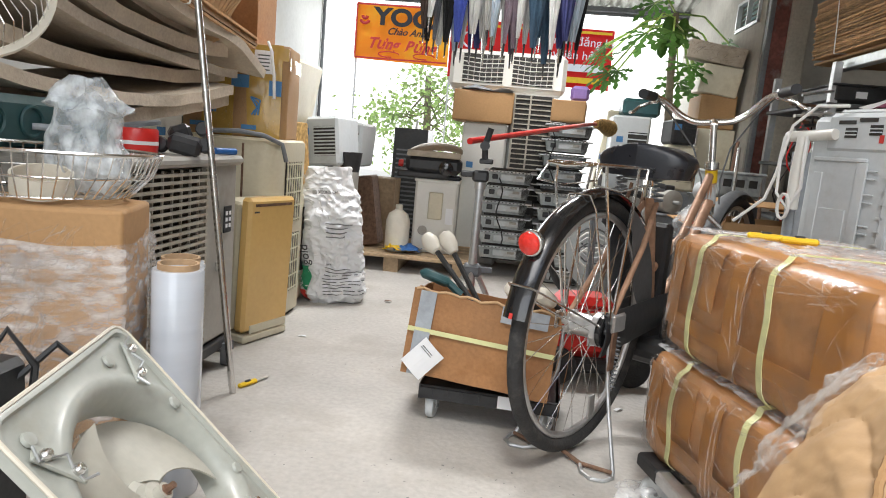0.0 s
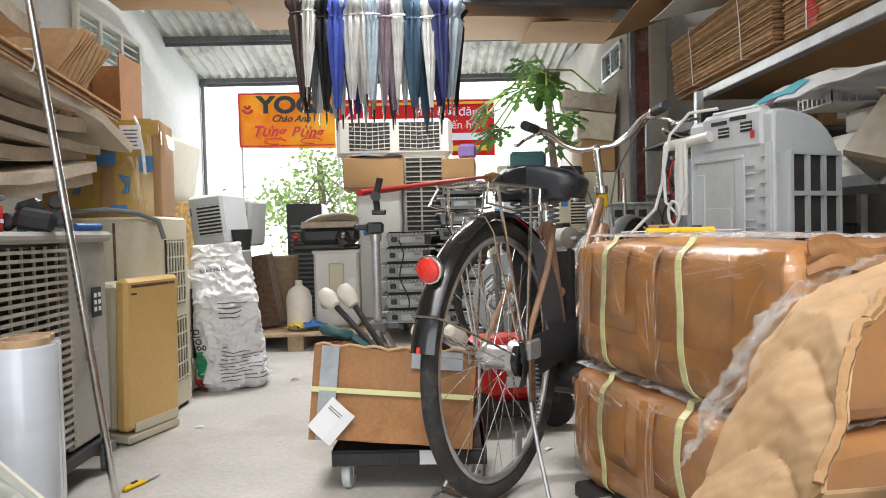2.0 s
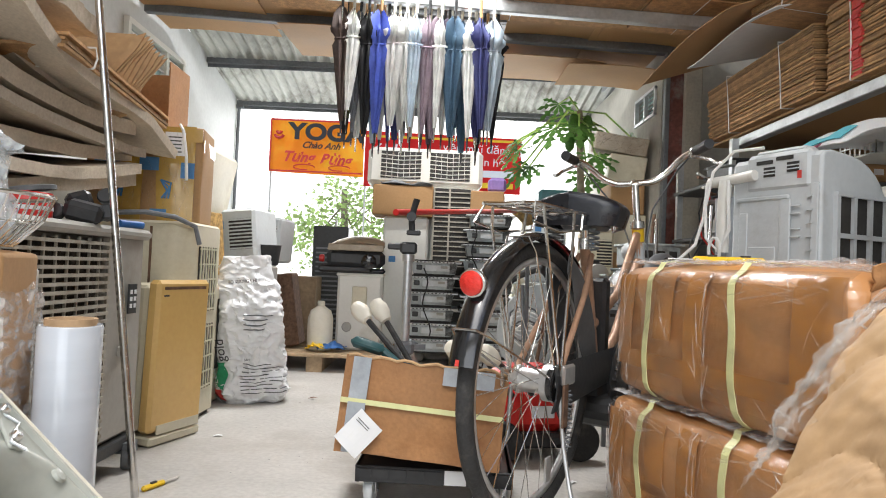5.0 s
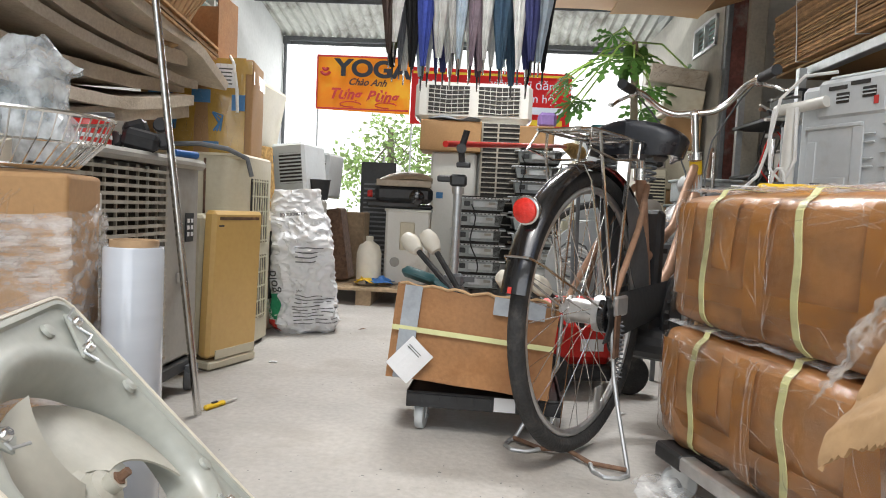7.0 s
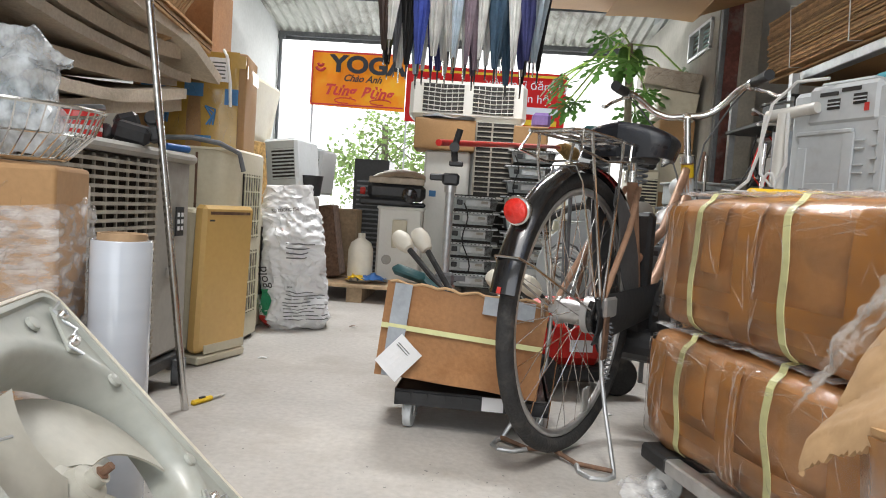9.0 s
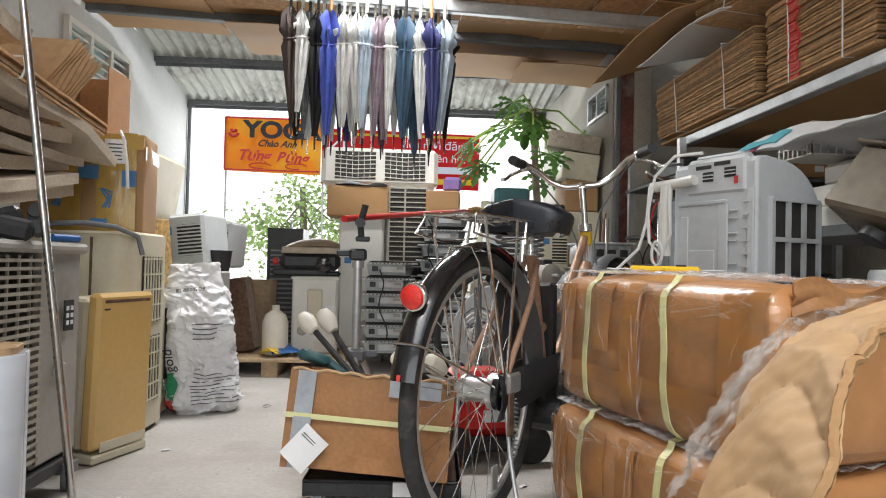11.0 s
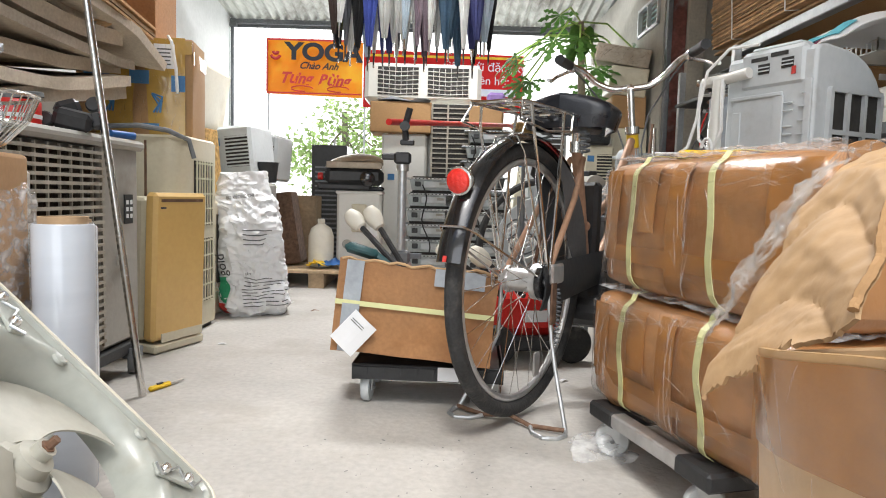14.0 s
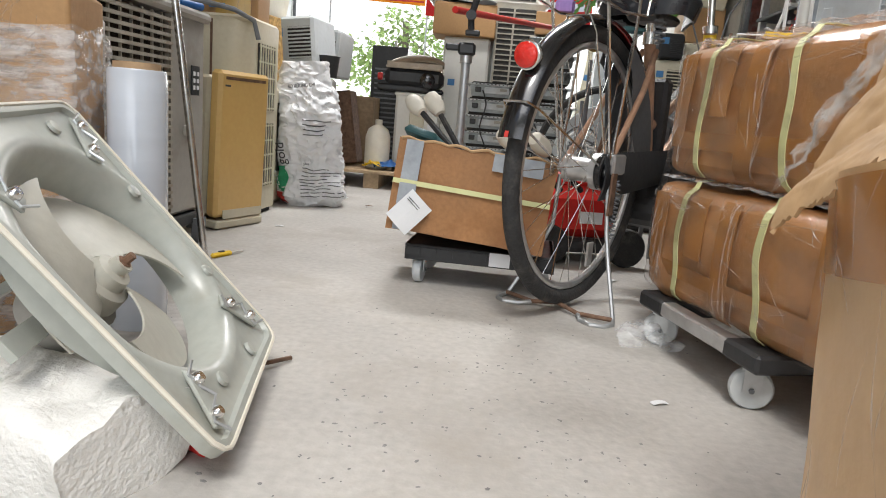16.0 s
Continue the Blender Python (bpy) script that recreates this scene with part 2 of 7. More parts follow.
    orange=mat("banner_orange", (0.96, 0.45, 0.045), 0.55, vary=0.08, scale=1.5, second=(0.97, 0.74, 0.10), amount=0.5, thin=0.6),
    redban=mat("banner_red", (0.72, 0.035, 0.03), 0.55, vary=0.06, scale=2, thin=0.5),
    yellow=mat("yellow_plastic", (0.80, 0.52, 0.02), 0.4, vary=0.08, scale=20),
    blue=mat("blue_plastic", (0.03, 0.14, 0.42), 0.4, vary=0.1, scale=20),
    teal=mat("teal_plastic", (0.025, 0.085, 0.092), 0.45, vary=0.1, scale=20),
    green=mat("green_plastic", (0.03, 0.14, 0.07), 0.5, vary=0.1, scale=20),
    cream=mat("cream_plastic", (0.72, 0.68, 0.58), 0.5, vary=0.06, scale=20),
    clay=mat("taupe_cover", (0.33, 0.27, 0.20), 0.4, 0.2, vary=0.15, scale=14),
    # clear film; whitish base and higher opacity paint its white glints
    wrapf=wrap_mat("clear_film_painted_glints", (0.75, 0.76, 0.77), 0.36, 0.09, 26, 0.8, (1, 1, 2.5)),
    bagfilm=wrap_mat("white_carrier_bag", (0.70, 0.75, 0.78), 0.62, 0.25, 22, 0.5),
    clear=wrap_mat("clear_film", (0.16, 0.12, 0.09), 0.22, 0.09, 13, 0.7, (1, 1, 2)),
    crease=wrap_mat("pleated_clear_film", (0.55, 0.52, 0.50), 0.20, 0.08, 40, 0.25),
    loose=wrap_mat("loose_clear_film", (0.62, 0.57, 0.52), 0.17, 0.08, 16, 0.7, (1, 1, 2)),
    glass=mat("louvre_glass", (0.45, 0.60, 0.58), 0.15, vary=0.1, scale=6),
    stain=mat("tan_metal_sheet", (0.16, 0.135, 0.10), 0.3, 0.35, vary=0.2, scale=10, bump=0.06, bscale=20),
    violet=mat("violet_plastic", (0.22, 0.14, 0.36), 0.5),
    straw=mat("broom_straw", (0.45, 0.28, 0.10), 0.9, vary=0.3, scale=60),
)


# ---- builders ----
class Shape:
    """Collects pieces into one bmesh."""

    def __init__(self):
        self.v, self.f = [], []

    def add(self, verts, faces, m=None):
        k = len(self.v)
        self.v += [tuple(m @ Vector(p)) if m else tuple(p) for p in verts]
        self.f += [tuple(i + k for i in q) for q in faces]
        return self

    def box(self, c, s, m=None, ch=0.0):
        x, y, z = (a / 2 for a in s)
        ch = min(ch, x * 0.9, y * 0.9, z * 0.9)
        c = Vector(c)
        if ch <= 0:
            vs = [c + Vector((i * x, j * y, k * z)) for i in (-1, 1) for j in (-1, 1) for k in (-1, 1)]
            return self.add(vs, [(0, 1, 3, 2), (4, 6, 7, 5), (0, 4, 5, 1), (2, 3, 7, 6), (0, 2, 6, 4), (1, 5, 7, 3)], m)
        vs, at = [], {}
        for i in (-1, 1):
            for j in (-1, 1):
                for k in (-1, 1):
                    for ax in range(3):
                        p = [i * (x - ch), j * (y - ch), k * (z - ch)]
                        p[ax] = (i, j, k)[ax] * (x, y, z)[ax]
                        at[i, j, k, ax] = len(vs)
                        vs.append(c + Vector(p))
        fs = []
        for ax in range(3):
            b, d = (ax + 1) % 3, (ax + 2) % 3
            for sg in (-1, 1):
                ring = []
                for u, w in ((-1, -1), (1, -1), (1, 1), (-1, 1)):
                    q = [0, 0, 0]
                    q[ax], q[b], q[d] = sg, u, w
                    ring.append(at[(*q, ax)])
                fs.append(ring if sg > 0 else ring[::-1])
            for u in (-1, 1):
                for w in (-1, 1):
                    p, q = [0, 0, 0], [0, 0, 0]
                    p[ax], p[b], p[d] = -1, u, w
                    q[ax], q[b], q[d] = 1, u, w
                    ring = [at[(*p, b)], at[(*q, b)], at[(*q, d)], at[(*p, d)]]
                    fs.append(ring if u * w > 0 else ring[::-1])
        for i in (-1, 1):
            for j in (-1, 1):
                for k in (-1, 1):
                    ring = [at[i, j, k, 0], at[i, j, k, 1], at[i, j, k, 2]]
                    fs.append(ring if i * j * k > 0 else ring[::-1])
        return self.add(vs, fs, m)

    def tube(self, pts, r, n=8, m=None, closed=False, r2=None):
        pts = [Vector(p) for p in pts]
        up = Vector((0, 0, 1))
        rings, vs, fs = [], [], []
        last = None
        for i, p in enumerate(pts):
            a = pts[i - 1] if (i or closed) else p
            b = pts[(i + 1) % len(pts)] if (i < len(pts) - 1 or closed) else p
            d = (b - a).normalized()
            side = d.cross(last or (up if abs(d.z) < 0.95 else Vector((1, 0, 0))))
            if side.length < 1e-4:
                side = d.cross(Vector((0.3, 1, 0.2)))
            side.normalize()
            w = side.cross(d).normalized()
            last = w
            rad = r if r2 is None else r + (r2 - r) * i / (len(pts) - 1)
            for k in range(n):
                t = 2 * math.pi * k / n
                vs.append(p + (side * math.cos(t) + w * math.sin(t)) * rad)
        cnt = len(pts)
        for i in range(cnt if closed else cnt - 1):
            for k in range(n):
                j = (i + 1) % cnt
                fs.append((i * n + k, j * n + k, j * n + (k + 1) % n, i * n + (k + 1) % n))
        if not closed:
            fs.append(tuple(range(n)))
            fs.append(tuple((cnt - 1) * n + k for k in range(n))[::-1])
        return self.add(vs, fs, m)

    def lathe(self, prof, n=24, m=None, close=True):
        """prof: (radius, height) pairs about z."""
        vs, fs = [], []
        for r, z in prof:
            for k in range(n):
                t = 2 * math.pi * k / n
                vs.append((r * math.cos(t), r * math.sin(t), z))
        for i in range(len(prof) - 1):
            for k in range(n):
                fs.append((i * n + k, i * n + (k + 1) % n, (i + 1) * n + (k + 1) % n, (i + 1) * n + k))
        if close:
            fs.append(tuple(range(n))[::-1])
            fs.append(tuple((len(prof) - 1) * n + k for k in range(n)))
        return self.add(vs, fs, m)

    def grid(self, fn, nu, nv, thick=0.0, m=None):
        """A sheet fn(u, v) over 0..1; thick: a second side that far along the normal."""
        p = [[Vector(fn(i / nu, j / nv)) for j in range(nv + 1)] for i in range(nu + 1)]
        idx = lambda i, j: i * (nv + 1) + j
        vs = [q for row in p for q in row]
        fs = [(idx(i, j), idx(i + 1, j), idx(i + 1, j + 1), idx(i, j + 1)) for i in range(nu) for j in range(nv)]
        if thick:
            k = len(vs)
            back = []
            for i in range(nu + 1):
                for j in range(nv + 1):
                    du = p[min(i + 1, nu)][j] - p[max(i - 1, 0)][j]
                    dv = p[i][min(j + 1, nv)] - p[i][max(j - 1, 0)]
                    back.append(p[i][j] - du.cross(dv).normalized() * thick)
            vs += back
            fs += [tuple(k + a for a in q[::-1]) for q in fs]
            for i in range(nu):
                fs.append((idx(i + 1, 0), idx(i, 0), k + idx(i, 0), k + idx(i + 1, 0)))
                fs.append((idx(i, nv), idx(i + 1, nv), k + idx(i + 1, nv), k + idx(i, nv)))
            for j in range(nv):
                fs.append((idx(0, j), idx(0, j + 1), k + idx(0, j + 1), k + idx(0, j)))
                fs.append((idx(nu, j + 1), idx(nu, j), k + idx(nu, j), k + idx(nu, j + 1)))
        return self.add(vs, fs, m)

    def mesh(self, name, material, smooth=False):
        me = bpy.data.meshes.new(name)
        me.from_pydata(self.v, [], self.f)
        me.materials.append(material)
        bm = bmesh.new()
        bm.from_mesh(me)
        bmesh.ops.recalc_face_normals(bm, faces=bm.faces)
        bm.to_mesh(me)
        bm.free()
        if smooth:
            me.shade_smooth()
            me.set_sharp_from_angle(angle=radians(40))
        return me


def part(name, sh, material, parent, label="", smooth=False):
    ob = new(name, sh.mesh(name, material, smooth))
    ob.parent = parent
    return tagged(ob, label)


def thing(name, label, category, m=None, group="", kind=""):
    ob = new(name)
    ob.empty_display_size = 0.05
    if m is not None:
        ob.matrix_basis = m
    return tagged(ob, label, category, group, kind)


def solid(name, sh, material, label, category, m=None, group="", kind="", smooth=False):
    ob = new(name, sh.mesh(name, material, smooth))
    if m is not None:
        ob.matrix_basis = m
    return tagged(ob, label, category, group, kind)


def letters(text, size, material, parent, m, name="lettering", depth=0.0005, bold=0.0, slant=0.0):
    cu = bpy.data.curves.new(name, "FONT")
    cu.body, cu.size, cu.extrude, cu.align_x = text, size, depth, "LEFT"
    cu.offset, cu.shear = bold, slant
    tmp = bpy.data.objects.new(name, cu)
    scene.collection.objects.link(tmp)
    dg = bpy.context.evaluated_depsgraph_get()
    me = bpy.data.meshes.new_from_object(tmp.evaluated_get(dg))
    bpy.data.objects.remove(tmp)
    me.name = name
    me.materials.clear()
    me.materials.append(material)
    ob = new(name, me)
    ob.parent = parent
    ob.matrix_basis = m
    return ob


def bars(rows, w, h, m=None):
    """Plain bars for lines of small writing: rows of (x, y, width)."""
    s = Shape()
    for x, y, k in rows:
        s.box((x + k * w / 2, y, 0), (k * w, h, 0.0008))
    return s


rng = random.Random(4)


def jit(a):
    return rng.uniform(-a, a)


def arc(c, r, a0, a1, n, plane="xz"):
    out = []
    for i in range(n + 1):
        t = radians(a0 + (a1 - a0) * i / n)
        u, w = r * math.cos(t), r * math.sin(t)
        out.append({"xz": (c[0] + u, c[1], c[2] + w), "xy": (c[0] + u, c[1] + w, c[2]), "yz": (c[0], c[1] + u, c[2] + w)}[plane])
    return out


def creases(u, surf, n, seed, lean, length, w=0.0022, h=0.0022):
    """Sharp little pleats of stretched film on surf(a, b) -> (point, outward normal)."""
    r, s = random.Random(seed), Shape()
    for k in range(n):
        a, b = r.random(), r.random()
        t = radians(lean + r.gauss(0, 22))
        ln = length * r.uniform(0.35, 1.3)
        m_ = 7
        line = []
        for i in range(m_ + 1):
            f = i / m_
            bend = 0.05 * math.sin(f * 4 + k)
            aa, bb = a + ln * math.cos(t) * (f - 0.5) + bend * 0.3, b + ln * math.sin(t) * (f - 0.5) + bend * 0.2
            if 0.01 < aa < 0.99 and 0.01 < bb < 0.99:
                line.append((aa, bb, math.sin(f * math.pi)))
        if len(line) < 3:
            continue
        vs, fs = [], []
        for i, (aa, bb, e) in enumerate(line):
            p, nn = surf(aa, bb)
            q, _ = surf(*(line[i + 1] if i < len(line) - 1 else line[i - 1])[:2])
            side = (q - p).cross(nn).normalized() * (w * (0.25 + e) * (1 if i < len(line) - 1 else -1))
            vs += [p - side, p + nn * (h * (0.3 + e)), p + side]
        for i in range(len(line) - 1):
            k0 = i * 3
            fs += [(k0, k0 + 1, k0 + 4, k0 + 3), (k0 + 1, k0 + 2, k0 + 5, k0 + 4)]
        s.add(vs, fs)
    o = part("film_crease", s, M["crease"], u, "shiny pleats in the clear film")
    o["kind"] = "stuff"
    o.visible_shadow = False


# ---- structure ----
solid("floor", Shape().box((0.25, 1.3, -0.05), (4.7, 10.6, 0.1)), M["floor"], "dusty pale concrete floor with stains and chips", "floor", kind="structure")
solid("ground", Shape().grid(lambda u, v: (-150 + 300 * u, -150 + 300 * v, -0.02), 2, 2), M["ground"], "pale concrete yard outside the workshop", "ground", kind="structure")
WL, WR, RY = -1.94, 1.52, 6.5
w = Shape()
w.box((WL - 0.08, 0.085, 1.45), (0.16, 8.17, 2.9))
w.box((WL - 0.08, 5.785, 1.2), (0.16, 1.43, 2.4))
w.box((WL - 0.08, 4.62, 0.91), (0.16, 0.9, 1.82))
w.box((WL - 0.08, 4.62, 2.4), (0.16, 0.9, 0.6))
wall_left = solid("wall_left", w, M["plaster"], "off-white painted plaster wall with faint stains", "wall", kind="structure")
w = Shape()
w.box((WR + 0.06, 5.75, 1.1), (0.12, 1.6, 2.2)).box((WR + 0.06, 4.72, 0.87), (0.12, 0.46, 1.74)).box((WR + 0.06, 4.72, 2.12), (0.12, 0.46, 0.42))
w.box((WR + 0.06, 4.44, 1.1), (0.12, 0.1, 2.46))
solid("wall_right", w, M["oldwall"], "stained grey plaster wall beside the yard", "wall", kind="structure")
solid("wall_bay_side", Shape().box((2.58, 0.2, 1.45), (0.12, 8.4, 2.9)), M["oldwall"], "dim stained plaster wall behind the racks", "wall", kind="structure")
solid("wall_bay_end", Shape().box((2.11, 4.5, 1.45), (1.06, 0.12, 2.9)), M["oldwall"], "dim plaster wall at the end of the racks", "wall", kind="structure")
w = Shape().box((-1.84, -3.98, 1.45), (0.4, 0.14, 2.9)).box((2.35, -3.98, 1.45), (0.5, 0.14, 2.9)).box((0.25, -3.98, 2.83), (3.7, 0.14, 0.16))
solid("wall_front", w, M["plaster"], "plaster piers of the wide street opening", "wall", kind="structure")


def roof_z(y):
    return 2.14 + (RY - y) * 0.168


def corr(y0, y1, x0, x1, fz, pitch=0.09, amp=0.018):
    n = int((x1 - x0) / pitch * 6)
    return Shape().grid(lambda u, v: (x0 + (x1 - x0) * u, y0 + (y1 - y0) * v, fz(y0 + (y1 - y0) * v) + amp * math.sin((x1 - x0) * u / pitch * 2 * math.pi)), n, 3, 0.005)


solid("ceiling", corr(4.5, RY + 0.12, WL, WR + 0.12, lambda y: roof_z(y) + 0.05), M["roof"], "weathered corrugated fibre-cement roof sheets", "roof", kind="structure", smooth=True)
solid("ceiling_street", corr(-4.0, -2.5, WL - 0.16, 2.64, lambda y: 2.92), M["roof"], "dim corrugated roof over the street opening", "roof", kind="structure", smooth=True)
solid("ceiling_rear", corr(3.6, 4.62, WL - 0.16, 2.64, lambda y: 2.92), M["roof"], "dim corrugated roof behind the loft", "roof", kind="structure", smooth=True)
solid("ceiling_front", corr(0.35, 3.25, WL - 0.16, 2.64, lambda y: 2.92), M["roof"], "dim corrugated roof above the loft", "roof", kind="structure", smooth=True)
# unseen boards added overhead to keep lamp light off the foam and bundles
for nm, x0, x1, y0 in (("ceiling_loft_left", WL, -0.72, -0.6), ("ceiling_loft_right", 0.85, 2.52, -0.3)):
    solid(nm, Shape().box(((x0 + x1) / 2, (y0 + 2.38) / 2, 2.31), (x1 - x0, 2.38 - y0, 0.03)), M["kraft"], "unseen brown board added overhead to shade the side below", "ceiling", kind="structure")
solid("wall_gable", Shape().box((0, 4.58, 2.72), (3.9, 0.06, 0.42)), M["oldwall"], "plaster strip between the two roofs", "wall", kind="structure")
for y in (4.75, 5.63, RY):
    s = Shape().box((-0.21, y, roof_z(y) + 0.015), (3.46, 0.045, 0.045), ch=0.004)
    s.box((-0.21, y + 0.02, roof_z(y) - 0.005), (3.46, 0.008, 0.06))
    solid("roof_purlin", s, M["steel"], "dark steel roof purlin under the sheets", "purlin", group="roof purlins", kind="structure")
solid("eaves_beam", Shape().box((WR - 0.03, 5.5, roof_z(5.5) - 0.0), (0.06, 2.1, 0.05), pose(0, 0, 0)), M["galv"], "pale steel edge beam along the wall top", "beam", kind="structure")
s = Shape().tube([(WL + 0.02, RY, 0), (WL + 0.02, RY, 2.13)], 0.017, 10).box((WL + 0.02, RY, 2.12), (0.09, 0.06, 0.03))
solid("corner_post", s, M["steel"], "thin dark steel post at the open end", "post", kind="structure", smooth=True)

# window with a white grille in the left wall
win = thing("window_1", "white steel window with horizontal bars, dim glass behind", "window", kind="structure")
s = Shape()
for z in (1.82, 2.1):
    s.box((WL + 0.01, 4.62, z), (0.05, 0.94, 0.035))
for y in (4.17, 4.46, 4.76, 5.06):
    s.box((WL + 0.01, y, 1.96), (0.046, 0.035, 0.26))
part("window_frame", s, M["white"], win)
s = Shape()
for k in range(4):
    s.box((WL + 0.012, 4.62, 1.875 + 0.055 * k), (0.014, 0.9, 0.012))
part("bar", s, M["white"], win)
part("pane", Shape().box((WL - 0.09, 4.62, 1.96), (0.006, 0.88, 0.26)), M["glass"], win)
win = thing("window_2", "small louvre window with greenish glass slats", "window", kind="structure")
s = Shape()
for y in (4.5, 4.72, 4.94):
    s.box((WR - 0.002, y, 1.825), (0.03, 0.02, 0.19))
for z in (1.735, 1.915):
    s.box((WR - 0.002, 4.72, z), (0.03, 0.46, 0.02))
part("window_frame", s, M["galv"], win)
for k in range(5):
    part("slat", Shape().box((0, 0, 0), (0.006, 0.42, 0.04), pose(WR + 0.03, 4.72, 1.76 + 0.034 * k, 0, 35, 0)), M["glass"], win)

# column
col = thing("steel_column", "rust-streaked steel column bolted to a concrete pier", "column", kind="structure")
s = Shape().box((1.60, 4.36, 1.1), (0.10, 0.012, 2.2)).box((1.60, 4.46, 1.1), (0.10, 0.012, 2.2)).box((1.60, 4.41, 1.1), (0.012, 0.10, 2.2))
part("web", s, M["rust"], col)
part("angle_post", Shape().box((1.535, 4.34, 1.1), (0.03, 0.05, 2.2), ch=0.004), M["steel"], col)
part("pier", Shape().box((1.71, 4.40, 1.1), (0.12, 0.14, 2.2), ch=0.01), M["concrete"], col)

# loft beams
def beam_z(x):
    return 2.111 - 0.0374 * x


solid("loft_beam", Shape().box((0, 0, 0), (3.6, 0.05, 0.07), pose(-0.15, 3.7, beam_z(-0.15), 0, 2.14, 0), ch=0.006), M["galv"], "galvanised box-section beam with umbrellas hooked on it", "beam", kind="structure")
solid("loft_beam", Shape().box((0, 0, 0), (3.5, 0.06, 0.10), pose(-0.15, 4.35, 2.2, 0, 2.1, 0), ch=0.006), M["steel"], "dark steel beam carrying the loft", "beam", kind="structure")

# yard backdrop
bd = bpy.data.materials.new("bright_overcast_distance")
bd.use_nodes = True
bn = bd.node_tree.nodes
em = bn.new("ShaderNodeEmission")
em.inputs[0].default_value, em.inputs[1].default_value = (1.0, 1.0, 0.99, 1), 2.2
bd.node_tree.links.new(em.outputs[0], bn["Material Output"].inputs[0])
solid("backdrop", Shape().grid(lambda u, v: (-14 + 28 * u, 17, -0.02 + 9 * v), 2, 2), bd, "overexposed pale sky and distance beyond the yard", "backdrop", kind="structure")


# ---- left row of air conditioners ----
def grille_unit():
    u = thing("outdoor_unit", "warm grey air-conditioner outdoor unit with wire grille, on a wheeled trolley", "air conditioner", pose(-0.8, 1.32, 0.1))
    part("body", Shape().box((-0.19, 0.615, 0.295), (0.36, 0.23, 0.59), ch=0.012).box((-0.20, 0.25, 0.295), (0.30, 0.52, 0.57)), M["grey"], u)
    part("top_cover", Shape().box((-0.185, 0.365, 0.582), (0.39, 0.745, 0.03), ch=0.01), M["grey"], u)
    part("coil", Shape().box((-0.035, 0.25, 0.29), (0.02, 0.5, 0.53)), M["coil"], u)
    s = Shape()
    for k in range(26):
        s.box((-0.002, 0.245, 0.035 + 0.0205 * k), (0.010, 0.51, 0.0085))
    for k in range(11):
        s.box((-0.004, 0.0 + 0.0497 * k, 0.29), (0.006, 0.005, 0.54))
    part("grille", s, M["greyl"], u)
    b = Shape().box((0.001, 0.64, 0.395), (0.004, 0.05, 0.085))
    part("sticker", b, M["black"], u, "black sticker with white symbols")
    b = Shape()
    for k in range(6):
        b.box((0.004, 0.628 + 0.024 * (k % 2), 0.375 + 0.02 * (k // 2)), (0.002, 0.012, 0.012))
    part("symbol", b, M["paper"], u)
    part("handle", Shape().box((0.001, 0.60, 0.25), (0.008, 0.06, 0.03), ch=0.003), M["grey"], u)
    part("trolley_base", Shape().box((-0.17, 0.35, -0.02), (0.34, 0.7, 0.035), ch=0.004), M["black"], u)
    for y in (0.1, 0.66):
        c = part("caster", Shape().lathe([(0.032, -0.012), (0.036, -0.008), (0.036, 0.008), (0.032, 0.012)], 16, pose(0.0, y, -0.064, 0, 90, 20)), M["mudgrey"], u, smooth=True)
        part("fork", Shape().box((0.0, y, -0.035), (0.04, 0.05, 0.03)), M["steel"], c)


grille_unit()


def yellow_panel():
    u = thing("panel_heater", "yellowed flat-fronted air conditioner panel leaning in the row", "air conditioner", pose(-0.885, 2.19, 0.035, 0, 2, -20))
    part("front", Shape().box((0.03, 0.14, 0.26), (0.05, 0.25, 0.5), ch=0.012), M["panel"], u)
    part("back", Shape().box((-0.06, 0.14, 0.25), (0.12, 0.24, 0.48), ch=0.01), M["ivory"], u)
    part("recess", Shape().box((0.0552, 0.14, 0.485), (0.002, 0.2, 0.010)), M["rustwire"], u)
    part("logo", Shape().box((0.0552, 0.05, 0.46), (0.001, 0.025, 0.006)), M["ink"], u)
    part("foot", Shape().box((0.0, 0.14, -0.015), (0.12, 0.24, 0.03), ch=0.006).box((0.057, 0.15, 0.02), (0.004, 0.2, 0.03)), M["ivory"], u)


yellow_panel()


def cream_unit():
    u = thing("indoor_unit", "tall ivory air conditioner with slotted air outlets", "air conditioner", pose(-1.2, 2.44, 0.0))
    pts = [(0, 0), (0.30, 0)] + [(0.30 + 0.08 * math.sin(radians(a)), 0.08 - 0.08 * math.cos(radians(a))) for a in range(15, 91, 15)]
    pts += [(0.385, 0.3), (0.38, 0.33), (0, 0.33)]
    s = Shape()
    n = len(pts)
    vs = [(x, y, 0.02) for x, y in pts] + [(x, y, 0.74) for x, y in pts]
    s.add(vs, [tuple(range(n))[::-1], tuple(range(n, 2 * n))] + [(i, (i + 1) % n, n + (i + 1) % n, n + i) for i in range(n)])
    part("body", s, M["ivory"], u, smooth=True)
    part("cap", Shape().box((0.19, 0.165, 0.742), (0.38, 0.33, 0.02), ch=0.009), M["ivory"], u)
    part("seam", Shape().box((0.24, -0.002, 0.4), (0.008, 0.004, 0.66)), M["rustwire"], u)
    for z0 in (0.12, 0.42):
        # flat near-black sheet paints the shaded depth behind the slats
        o = part("air_outlet", Shape().box((0.383, 0.19, z0 + 0.12), (0.006, 0.19, 0.25)), M["dark"], u)
        s = Shape()
        for k in range(7):
            s.box((0.387, 0.105 + 0.0285 * k, z0 + 0.12), (0.006, 0.008, 0.25))
        for k in range(5):
